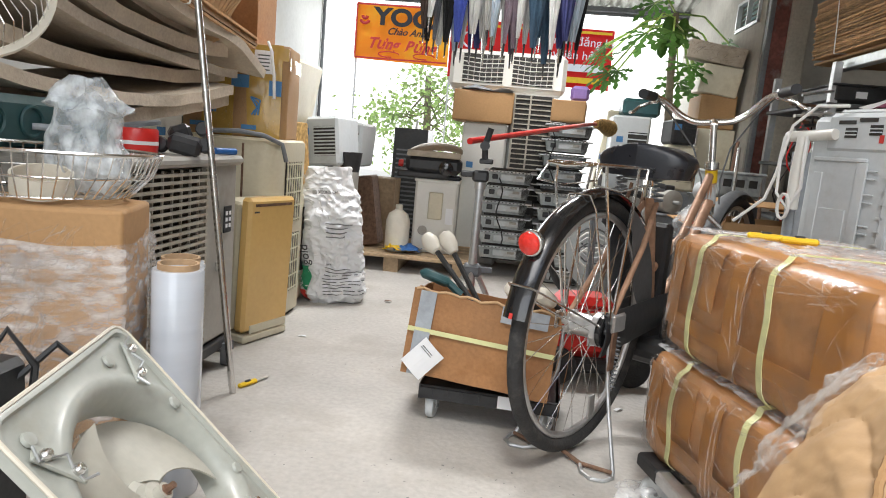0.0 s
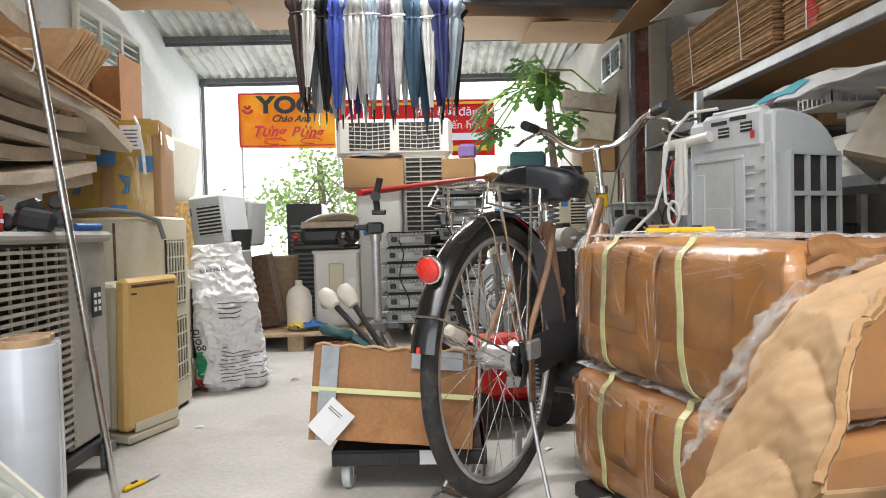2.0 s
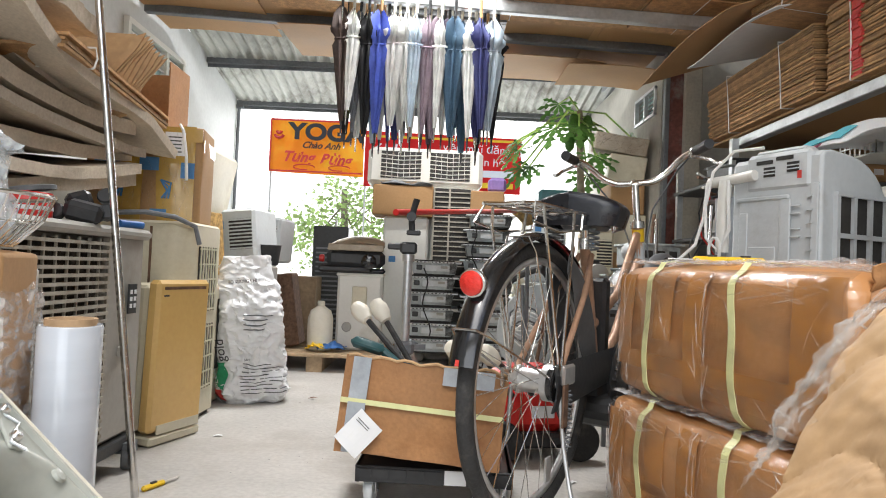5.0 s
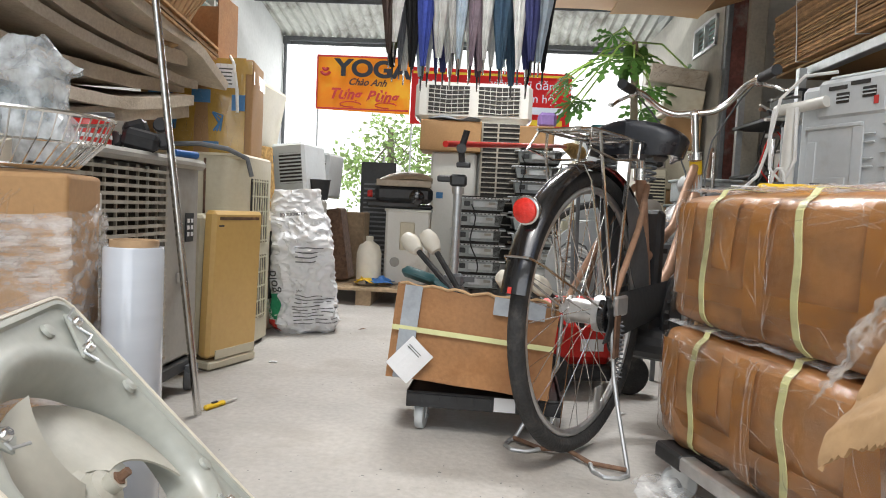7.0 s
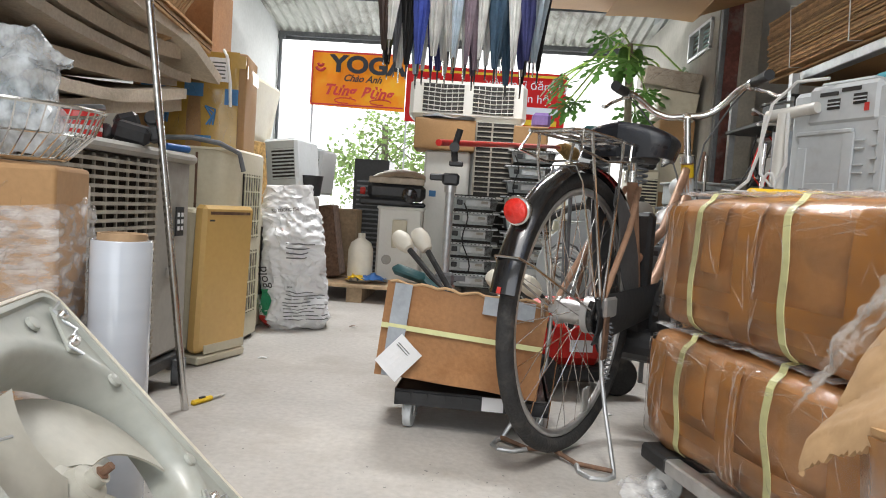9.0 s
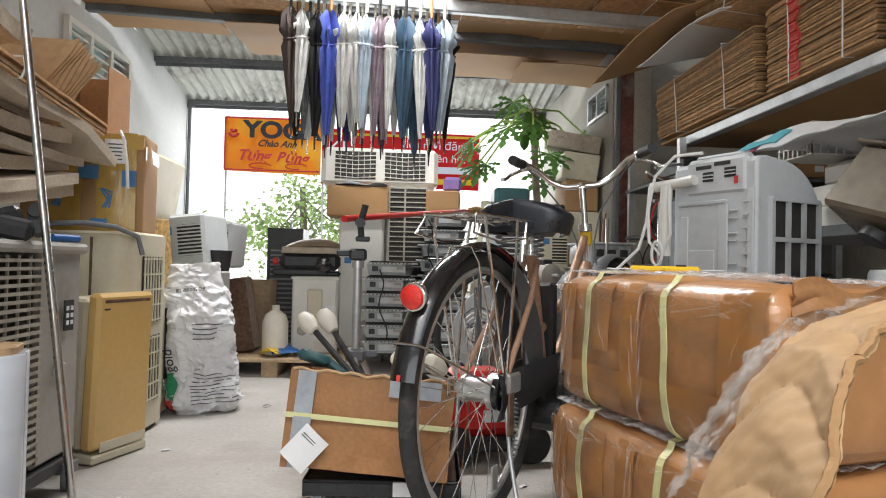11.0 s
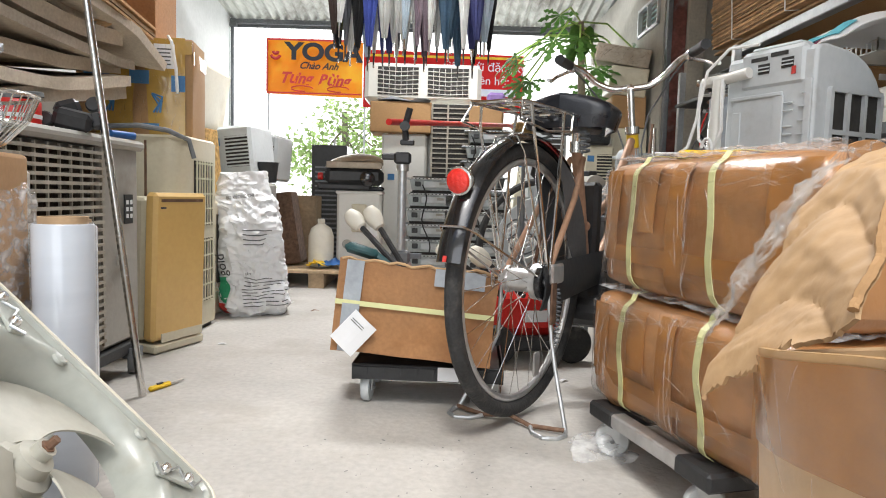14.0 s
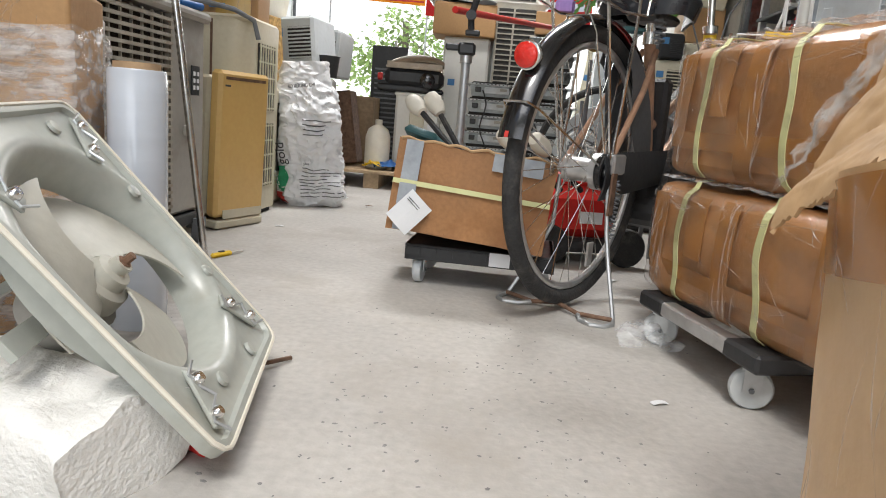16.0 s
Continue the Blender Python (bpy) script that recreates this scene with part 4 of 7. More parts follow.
        part("rim", Shape().box((0, -ly / 2 + 0.006, 0.092), (lx, 0.012, 0.042), ch=0.003).box((0, ly / 2 - 0.006, 0.092), (lx, 0.012, 0.042), ch=0.003).box((-lx / 2 + 0.006, 0, 0.092), (0.012, ly, 0.042)).box((lx / 2 - 0.006, 0, 0.092), (0.012, ly, 0.042)), M[colour], u)
    for sx in (-1, 1):
        for sy in (-1, 1):
            x, y = sx * (lx / 2 - 0.035), sy * (ly / 2 - 0.05)
            turn = (-12 + 18 * sx) if rails else 72 + 12 * sx * sy
            c = part("caster", Shape().lathe([(0.022, -0.011), (0.034, -0.011), (0.037, -0.007), (0.037, 0.007), (0.034, 0.011), (0.022, 0.011)], 24, pose(x, y, 0.037, 90, 0, turn)), M["cool"], u, "grey caster wheel", smooth=True)
            q = pose(x, y, 0, 0, 0, turn)
            part("fork", Shape().box((0, 0.016, 0.055), (0.03, 0.003, 0.045), q).box((0, -0.016, 0.055), (0.03, 0.003, 0.045), q).box((0.005, 0, 0.076), (0.05, 0.045, 0.006), q), M["galv"], c)
            part("axle", Shape().tube([(x, y, 0.037), q @ Vector((0, -0.021, 0.037))], 0.005, 6), M["steel"], c)
    return u


dolly(pose(0.69, 1.315, 0, 0, 0, 15), 0.36, 0.42, "black plastic dolly with aluminium rails under the cartons", "black")


def film_scrap(p, q):
    v = Vector((0.42 + 0.13 * p, 1.38 + 0.12 * q, 0.004 + 0.05 * math.sin(p * 3.1) * math.sin(q * 3.1)))
    n_ = noise.noise_vector(v * 22)
    return Vector((v.x + n_.x * 0.02, v.y + n_.y * 0.02, max(0.001, v.z + 0.02 * n_.z)))


o = solid("film_scrap", Shape().grid(film_scrap, 40, 36), M["wrapf"], "crumpled scrap of clear film on the floor by the dolly", "film", smooth=True)
o.visible_shadow = False
solid("blue_strip", Shape().box((0, 0, 0), (0.09, 0.05, 0.006), pose(0.625, 1.30, 0.1145, 0, 2, 20), ch=0.002), M["blue"], "blue plastic strip between the dolly and the carton", "strip")


# tall carton with a torn flap close to the path
def torn_carton():
    u = thing("open_carton", "open kraft carton with a torn film-covered flap hanging over", "box", pose(0.452, 0.60, 0, 0, -5, -6))
    inv = u.matrix_basis.inverted()
    t = 0.006

    def face(p, q):
        v = Vector((0, -0.39 * p, (0.435 + 0.07 * p) * q))
        return v + Vector((0.010 * noise.noise(v * 7) - 0.008 * math.sin(p * 9) * q, 0, 0))
    # only this side takes the lightened kraft, standing in for light falling on it
    part("wall_panel", Shape().grid(face, 30, 24, -t), M["wallcard"], u, "film-covered kraft side, colour lightened for the light on it, with faint scuffs", smooth=True)
    part("wall_panel", Shape().box((0.21, -t / 2, 0.215), (0.42, t, 0.43), ch=0.002), M["tornbox"], u)
    part("wall_panel", Shape().box((0.42, -0.2, 0.23), (t, 0.39, 0.46), ch=0.002), M["tornbox"], u)
    part("wall_panel", Shape().box((0.21, -0.4, 0.23), (0.42, t, 0.46), ch=0.002), M["tornbox"], u)
    for z0, z1 in ((0.80, 0.985), (0.10, 0.20)):
        part("tape", Shape().grid(lambda p, q: Vector(face(p, z0 + (z1 - z0) * q)) - Vector((0.0085, 0, 0)), 24, 3, 0.001), M["tape"], u, "glossy brown tape", smooth=True)

    part("torn_strip", Shape().grid(lambda p, q: Vector(face(0.56 + 0.30 * p + 0.05 * math.sin(q * 5), 0.985 - (0.42 + 0.10 * math.sin(p * 7) + 0.05 * noise.noise(Vector((p * 12, 0, 0)))) * q)) - Vector((0.012 + 0.012 * q + 0.003 * math.sin(p * 11), 0, 0)), 30, 20, 0.003), M["tornbox"], u, "ragged strip of torn facing", smooth=True)
    # section of the bent wall: from the hinge over the top down to the ragged tip
    bend = [Vector(v) for v in ((0.60, 0.638), (0.54, 0.618), (0.492, 0.590), (0.455, 0.535), (0.428, 0.478), (0.400, 0.425), (0.374, 0.374))]

    def section(a):
        k = max(0.0, min(0.9999, a)) * (len(bend) - 1)
        i = int(k)
        return bend[i].lerp(bend[i + 1], k - i)

    def fn(a, b, lift=0.0):
        ragged = 0.035 * noise.noise(Vector((b * 9, 3, 0))) + 0.03 * noise.noise(Vector((b * 31, 5, 0)))
        low = 1.0 - 0.33 * max(0.0, b) ** 0.85 + ragged * a ** 5 * (1 if b > 0 else 0)
        c = section(a * low)
        far = 0.648 - 0.018 * a + 0.004 * noise.noise(Vector((a * 9, 8, 0)))
        y = far - (0.085 + 0.055 * a) * b + 0.010 * math.sin(a * 5) * b
        g = a * low * 9 + 0.9 * math.sin(b * 3) + 0.6 * noise.noise(Vector((a * 3, b * 1.2, 2)))
        ridge = 0.0095 * abs((g % 2) - 1) ** 0.5 * min(1, a * 3) + 0.003 * noise.noise(Vector((a * 3, b * 2, 7)))
        ridge += 0.0022 * noise.noise(Vector((a * 26, b * 7, 1)))
        return inv @ Vector((c.x - (ridge + lift) * 0.88, y, c.y + (ridge + lift) * 0.46))
    part("flap", Shape().grid(fn, 80, 60, 0.0045), M["tornbox"], u, "creased torn cardboard flap", smooth=True)
    # pale torn lip with its open flutes along the near edge
    lip = Shape().tube([fn(0.04 + 0.94 * k / 60, 1.0, 0.002) + Vector((0.0006 * math.sin(k * 2.3), 0.001 * noise.noise(Vector((k * 0.5, 0, 0))), 0)) for k in range(61)], 0.0042, 7)
    part("torn_lip", lip, M["kraft"], u, "frayed corrugated edge")

    def skin(a, b):
        bb = -0.62 + 0.80 * b
        aa = 0.02 + 0.66 * a + 0.10 * (1 - b)
        lift = 0.006 + 0.016 * abs(noise.noise(Vector((a * 9 - b * 3, b * 5, 4)))) + 0.010 * abs(noise.noise(Vector((a * 24, b * 11, 3))))
        p = fn(min(1, aa), bb, lift)
        return p + Vector((0.0, 0.0, -0.10 * max(0, -bb) ** 1.3))
    f_ = part("film", Shape().grid(skin, 80, 60), M["loose"], u, "loose crinkled clear film", smooth=True)
    f_.visible_shadow = False

    def on(a, b):
        p = skin(a, b)
        n = (skin(a + 0.01, b) - p).cross(skin(a, b + 0.01) - p).normalized()
        return p, (n if n.x < 0 else -n)
    creases(u, on, 60, 17, 80, 0.4, 0.0013, 0.002)
    creases(u, lambda a, b: (face(a, b) - Vector((0.0102, 0, 0)), Vector((-1, 0, 0))), 22, 5, 85, 0.3, 0.0007, 0.0008)


torn_carton()
solid("grey_cover", Shape().box((0, 0, 0), (0.16, 0.018, 0.18), pose(0.585, 0.53, 0.49, -10, 0, 30), ch=0.006).box((0, 0.02, -0.285), (0.14, 0.05, 0.40), pose(0.585, 0.53, 0.49, 0, 0, 30)), M["mudgrey"], "dull grey plastic cover standing in the open carton", "cover")


# ---- open box of mallets on its dolly ----
def tool_box():
    u = thing("open_box", "open brown cardboard box with a yellow strap, patched with grey tape", "box", pose(-0.155, 1.695, 0.158, -8, 4.5, -3))
    Lx, Ly, h, t = 0.41, 0.30, 0.235, 0.005
    for k, (c, s_) in enumerate((((Lx / 2, 0, h / 2), (Lx, t, h)), ((Lx / 2, Ly, h / 2), (Lx, t, h)), ((0, Ly / 2, h / 2), (t, Ly, h)), ((Lx, Ly / 2, h / 2), (t, Ly, h)))):
        nx = 24
        def fn(p, q, c=c, s_=s_):
            v = Vector((c[0] - s_[0] / 2 + s_[0] * p if s_[0] > t else c[0], c[1] if s_[1] == t else c[1] - s_[1] / 2 + s_[1] * p, h * q))
            v.z += (0.008 * noise.noise(Vector((v.x * 16, v.y * 16, 2))) if q > 0.9 else 0)
            return v + noise.noise_vector(v * 7) * 0.006
        part("side", Shape().grid(fn, nx, 10, t), M["board"], u, smooth=True)
    part("bottom", Shape().box((Lx / 2, Ly / 2, 0.006), (Lx, Ly, 0.006)), M["board"], u)
    part("scuffed_rim", Shape().tube([Vector((Lx * k / 20, -0.001, h + 0.002 + 0.004 * math.sin(k * 1.9))) + noise.noise_vector(Vector((k * 0.6, 1, 2))) * 0.004 for k in range(21)], 0.0042, 6), M["tornbox"], u, "scuffed pale cardboard rim")
    band(u, "strap", [(Lx * k / 16 - 0.004, -0.0115, 0.125) for k in range(17)], 0.013, 0.001, M["strap"], (0, 0, 1), "pale yellow strap")
    part("duct_tape", Shape().grid(lambda p, q: (0.015 + 0.045 * p, -0.0105 - 0.002 * math.sin(q * 5), 0.0 + 0.235 * q), 3, 8, 0.001), M["duct"], u)
    part("duct_tape", Shape().grid(lambda p, q: (0.245 + 0.13 * p, -0.0105 - 0.002 * math.sin(p * 5), 0.19 + 0.045 * q), 6, 3, 0.001), M["duct"], u)
    n_ = part("paper_note", Shape().grid(lambda p, q: (0.075 * p, -0.004 - 0.006 * math.sin(p * 3), 0.095 * q), 6, 6, 0.0006, pose(-0.005, -0.016, 0.035, 0, 38, 0)), M["paper"], u, "white paper note stuck on askew")
    b_ = bars([(0.01, 0.075 - 0.006 * k, 0.8) for k in range(2)], 0.05, 0.002)
    part("print_line", Shape().add(b_.v, b_.f, pose(-0.005, -0.026, 0.035, 0, 38, 0) @ pose(0, 0, 0, 90)), M["mudgrey"], n_)
    return u


tool_box()
dl = dolly(pose(0.10, 1.86, 0, 0, 0, -3), 0.40, 0.28, "black plastic dolly on small casters under the open box", "black", rails=False)
part("label_card", Shape().box((0.055, -0.1455, 0.094), (0.055, 0.003, 0.036)), M["paper"], dl, "white label card")


def mallet(eye, head, hr, label):
    eye, head = Vector(eye), Vector(head)
    u = thing("mallet", label, "mallet", group="mallets in the box")
    part("handle", Shape().tube([eye, head], 0.0085, 8), M["rubber"], u, smooth=True)
    d = (head - eye).normalized()
    q = d.to_track_quat("Z", "Y").to_matrix().to_4x4()
    part("head", Shape().lathe([(0.006, -0.035), (0.016, -0.03), (hr * 1.1, -0.005), (hr * 1.15, 0.018), (hr * 0.85, 0.040), (0.004, 0.048)], 20, Matrix.Translation(head) @ q), M["cream"], u, "cream rubber head", smooth=True)


mallet((0.03, 1.83, 0.33), (-0.135, 2.0, 0.475), 0.023, "mallet with cream rubber head and dark handle")
mallet((0.05, 1.90, 0.30), (-0.08, 2.0, 0.482), 0.023, "mallet with cream rubber head and dark handle")
mallet((0.30, 1.86, 0.28), (0.145, 1.73, 0.405), 0.021, "mallet with cream rubber head lying over the box edge")
mallet((0.36, 1.90, 0.28), (0.225, 1.73, 0.400), 0.021, "mallet with cream rubber head lying over the box edge")
solid("hand_saw_grip", Shape().box((0, 0, 0), (0.10, 0.04, 0.03), ch=0.012).tube([(0.04, 0, 0), (0.09, 0, -0.02)], 0.012, 8), M["teal"], "teal plastic tool grip sticking out of the box", "tool", pose(-0.10, 1.86, 0.40, 0, 15, -8), smooth=True)


# ---- bicycle ----
def bicycle():
    u = thing("bicycle", "old step-through bicycle with black mudguard, on its rear stand", "bicycle", pose(0.328, 1.67, 0.012, 0, 0, 56))
    R = 0.342

    def wheel(x, z, front):
        w = part("tyre", Shape().tube(arc((x, 0, z), R - 0.019, 0, 360, 64)[:-1], 0.019, 10, closed=True), M["rubber"], u, "worn black tyre", smooth=True)
        part("rim", Shape().tube(arc((x, 0, z), R - 0.046, 0, 360, 64)[:-1], 0.0095, 8, closed=True), M["alu"], w, smooth=True)
        s = Shape()
        for k in range(36):
            a = 2 * math.pi * k / 36
            side = 0.03 if k % 2 else -0.03
            b = a + (0.55 if k % 4 < 2 else -0.55)
            s.tube([(x + 0.025 * math.cos(b), side, z + 0.025 * math.sin(b)), (x + (R - 0.05) * math.cos(a), 0, z + (R - 0.05) * math.sin(a))], 0.0012, 4)
        part("spoke", s, M["chrome"], w)["kind"] = "stuff"
        return w

    w = wheel(0, R, False)
    part("hub", Shape().lathe([(0.012, -0.065), (0.012, -0.045), (0.035, -0.042), (0.035, -0.034), (0.030, -0.03), (0.030, 0.03), (0.045, 0.034), (0.045, 0.05), (0.012, 0.052), (0.012, 0.07)], 24, pose(0, 0, R, 90)), M["alu"], u, "grey hub brake", smooth=True)
    part("sprocket", Shape().lathe([(0.03, 0), (0.046, 0), (0.046, 0.012), (0.03, 0.012)], 20, pose(0, -0.052, R, 90)), M["blackg"], u)
    FX = 1.12
    wheel(FX, R, True)
    part("front_hub", Shape().tube([(FX, -0.045, R), (FX, 0.045, R)], 0.02, 12), M["chrome"], u, smooth=True)

    def guard(x, a0, a1, r, wd, material, label):
        def fn(p, q):
            t = radians(a0 + (a1 - a0) * p)
            c = (q - 0.5) * 2
            rr = r - 0.013 * c * c
            return (x + rr * math.cos(t), c * wd, R + rr * math.sin(t))
        return part("mudguard", Shape().grid(fn, 40, 8, 0.0015), material, u, label, smooth=True)

    g = guard(0, 48, 169, R + 0.022, 0.029, M["blackg"], "glossy black rear mudguard with a tail light")
    guard(FX, 60, 195, R + 0.02, 0.027, M["mudgrey"], "dull grey front mudguard")
    part("mudguard_mark", Shape().box((0, 0, 0), (0.0012, 0.009, 0.013), pose(-(R + 0.0255) * 0.978, 0, R + (R + 0.0255) * 0.208, 0, 12, 0)), M["redink"], g)
    # grey skirt guards both sides of the wheel's front half
    for sy in (-1, 1):
        def fn(p, q, sy=sy):
            t = radians(-8 + 78 * p)
            rr = (R - 0.005) - 0.13 * q * (0.4 + 0.6 * math.sin(math.pi * min(1, p * 1.1)))
            return (rr * math.cos(t), sy * (0.034 + 0.004 * q), R + rr * math.sin(t))
        part("skirt_guard", Shape().grid(fn, 20, 6, 0.0015), M["mudgrey"], u, "grey plastic skirt guard", smooth=True)
    # tail light
    t = radians(141)
    tl = pose((R + 0.04) * math.cos(t), 0, R + (R + 0.04) * math.sin(t), 0, -98, 0)
    lamp = part("tail_light", Shape().lathe([(0.012, -0.012), (0.026, -0.006), (0.031, 0.010), (0.031, 0.016), (0.028, 0.018)], 28, tl), M["chrome"], u, "chrome tail light with round red lens", smooth=True)
    part("lens", Shape().lathe([(0.028, 0.014), (0.026, 0.024), (0.016, 0.029), (0.002, 0.031)], 28, tl), M["redlens"], lamp, "red lens", smooth=True)
    # mudguard stays
    for ang in (157, 108):
        a = radians(ang)
        rr = R + 0.024
        top = Vector((rr * math.cos(a), 0, R + rr * math.sin(a)))
        s = Shape()
        for sy in (-1, 1):
            s.tube([(0, sy * 0.062, R), (top.x * 0.9, sy * 0.042, R + (top.z - R) * 0.9), (top.x, sy * 0.028, top.z), (top.x, 0, top.z)], 0.0028, 6)
        part("stay", s, M["chrome"], u, smooth=True)
    # carrier
    s = Shape()
    cz = 0.765
    for y in (-0.065, -0.022, 0.022, 0.065):
        s.tube([(-0.19, y * 0.8, cz - 0.004), (-0.15, y, cz), (0.16, y, cz), (0.22, y * 0.5, cz - 0.02)], 0.0042, 6)
    s.tube([(-0.185, -0.055, cz - 0.002), (-0.2, 0, cz - 0.006), (-0.185, 0.055, cz - 0.002)], 0.0042, 6)
    for x in (-0.10, 0.0, 0.1):
        s.tube([(x, -0.067, cz), (x, 0.067, cz)], 0.0036, 6)
    for sy in (-1, 1):
        s.tube([(-0.12, sy * 0.066, cz), (-0.115, sy * 0.07, cz - 0.05), (0.0, sy * 0.07, R + 0.02)], 0.0042, 6)
        s.tube([(0.06, sy * 0.066, cz), (0.05, sy * 0.07, cz - 0.06), (0.006, sy * 0.07, R + 0.02)], 0.0042, 6)
        s.tube([(-0.16, sy * 0.064, cz), (-0.19, sy * 0.075, cz - 0.045), (-0.06, sy * 0.08, cz - 0.06), (0.1, sy * 0.07, cz - 0.045), (0.12, sy * 0.065, cz)], 0.0032, 6)
    part("carrier", s, M["chrome"], u, "chromed wire luggage carrier", smooth=True)
    # frame
    SP = Vector((0.42, 0, 0.30))
    ST = Vector((0.305, 0, 0.70))
    HT, HB = Vector((0.785, 0, 0.788)), Vector((0.82, 0, 0.65))
    s = Shape().tube([SP, ST], 0.016, 12)
    s.tube([HT, HB], 0.019, 12)
    s.tube([HB + Vector((-0.005, 0, 0.02)), (0.60, 0, 0.42), SP + Vector((0.02, 0, 0.01))], 0.018, 12)
    s.tube([HT + Vector((0, 0, -0.03)), (0.60, 0, 0.55), (0.385, 0, 0.46)], 0.014, 12)
    for sy in (-1, 1):
        s.tube([(0, sy * 0.06, R), (0.2, sy * 0.045, 0.55), (0.315, sy * 0.018, 0.665)], 0.0085, 8)
        s.tube([(0, sy * 0.06, R), (0.2, sy * 0.05, 0.33), SP], 0.0095, 8)
    part("frame", s, M["copperpaint"], u, "faded copper-painted frame", smooth=True)
    part("head_sleeve", Shape().tube([HT + Vector((0.004, 0, -0.012)), HT + Vector((0.016, 0, -0.055))], 0.0205, 14), M["yellow"], u, "yellow and blue tape round the head tube", smooth=True)
    part("head_sleeve", Shape().tube([HT + Vector((0.018, 0, -0.06)), HB + Vector((-0.002, 0, 0.01))], 0.0205, 14), M["cool"], u, smooth=True)
    part("fork", Shape().tube([HB, (0.83, 0.0, 0.62)], 0.016, 10).tube([(0.80, 0, 0.62), (0.81, 0.05, 0.58), (0.95, 0.05, 0.40), (FX, 0.05, R)], 0.010, 8).tube([(0.80, 0, 0.62), (0.81, -0.05, 0.58), (0.95, -0.05, 0.40), (FX, -0.05, R)], 0.010, 8), M["chrome"], u, smooth=True)
    part("seat_post", Shape().tube([ST, ST + Vector((-0.012, 0, 0.055))], 0.0128, 12).tube([ST + Vector((0, 0, -0.02)), ST + Vector((0, 0, 0.012))], 0.021, 12), M["chrome"], u, smooth=True)

    # saddle: broad at the back, narrow nose, with a skirt
    def saddle(p, q):
        x = -0.115 + 0.25 * p
        wd = 0.105 * (1 - ((p - 0.22) / 0.80) ** 2) ** 0.5 if p < 0.55 else 0.105 * (1 - ((0.55 - 0.22) / 0.8) ** 2) ** 0.5 * (1 - 0.72 * ((p - 0.55) / 0.45) ** 0.8)
        wd = max(wd, 0.012) * (min(1, p / 0.10) ** 0.5 if p < 0.10 else 1)
        t = (q - 0.5) * 2
        ang = t * radians(118)
        y = wd * math.sin(max(-1.571, min(1.571, ang))) * (1 if abs(ang) < 1.571 else 1 - 0.25 * (abs(ang) - 1.571))
        z = 0.036 * math.cos(ang) * (1.0 if abs(ang) < 1.571 else 1.9) + 0.010 * (1 - p)
        return (x, y, z)
    sm = pose(0.31, 0, 0.775, 0, -2, 0) @ Matrix.Diagonal((1.15, 1.25, 1.35, 1))
    sd = part("saddle", Shape().grid(saddle, 24, 22, 0.006, sm), M["vinyl"], u, "padded navy-black vinyl saddle", smooth=True)
    part("saddle_base", Shape().box((0.0, 0, -0.02), (0.14, 0.075, 0.02), sm, ch=0.008), M["steel"], sd)
    for sy in (-1, 1):
        part("spring", Shape().tube([(-0.075 + 0.012 * math.cos(k * 0.9), sy * 0.045 + 0.012 * math.sin(k * 0.9), -0.028 - 0.0015 * k) for k in range(30)], 0.0025, 5, sm), M["steel"], sd)
    # stem and handlebar, turned towards the aisle
    hm = pose(HT.x, 0, HT.z, -5, 0, 20)
    st = part("stem", Shape().tube([(0, 0, 0), (-0.008, 0, 0.14)], 0.0115, 12, hm).tube([(-0.008, 0, 0.135), (0.03, 0, 0.15)], 0.014, 12, hm).tube([(0, 0, -0.012), (0, 0, 0.012)], 0.024, 14, hm), M["chrome"], u, smooth=True)
    bar = []
    for sy in (-1, 1):
        pts = [(0.03, 0, 0.15), (0.035, sy * 0.06, 0.152), (0.035, sy * 0.11, 0.178), (0.01, sy * 0.16, 0.222), (-0.04, sy * 0.20, 0.236), (-0.13, sy * 0.222, 0.236)]
        sm_pts = []
        for i in range(len(pts) - 1):
            for k in range(5):
                f_ = k / 5
                p0, p1 = Vector(pts[max(i - 1, 0)]), Vector(pts[i])
                p2, p3 = Vector(pts[i + 1]), Vector(pts[min(i + 2, len(pts) - 1)])
                sm_pts.append(0.5 * ((2 * p1) + (p2 - p0) * f_ + (2 * p0 - 5 * p1 + 4 * p2 - p3) * f_ ** 2 + (3 * p1 - p0 - 3 * p2 + p3) * f_ ** 3))
        sm_pts.append(Vector(pts[-1]))
        hb = part("handlebar", Shape().tube(sm_pts, 0.011, 12, hm), M["chrome"], u, smooth=True)
        part("grip", Shape().tube([(-0.04, sy * 0.20, 0.236), (-0.075, sy * 0.211, 0.236), (-0.15, sy * 0.226, 0.236)], 0.0165, 12, hm), M["black"], hb, "ribbed black rubber grip", smooth=True)
        lv = part("brake_lever", Shape().box((0, 0, 0), (0.035, 0.03, 0.035), hm @ pose(-0.015, sy * 0.195, 0.232), ch=0.008).tube([(-0.01, sy * 0.2, 0.222), (-0.02, sy * 0.245, 0.205), (-0.06, sy * 0.262, 0.185), (-0.12, sy * 0.268, 0.178)], 0.006, 8, hm), M["chrome"], hb, smooth=True)
        part("brake_cable", Shape().tube([(0.0, sy * 0.195, 0.235), (0.07, sy * 0.15, 0.19), (0.09, sy * 0.06, 0.06), (0.05, sy * 0.03, -0.05), (0.0, sy * 0.03, -0.13)], 0.003, 6, hm), M["mudgrey"], u, smooth=True)
    # headlamp and bits under the bar
    part("headlamp", Shape().lathe([(0.01, -0.05), (0.03, -0.03), (0.038, 0.0), (0.038, 0.012)], 18, hm @ pose(0.07, 0.02, -0.09, 0, 90, 0)), M["cool"], u, smooth=True)
    # chain case, cranks, pedal
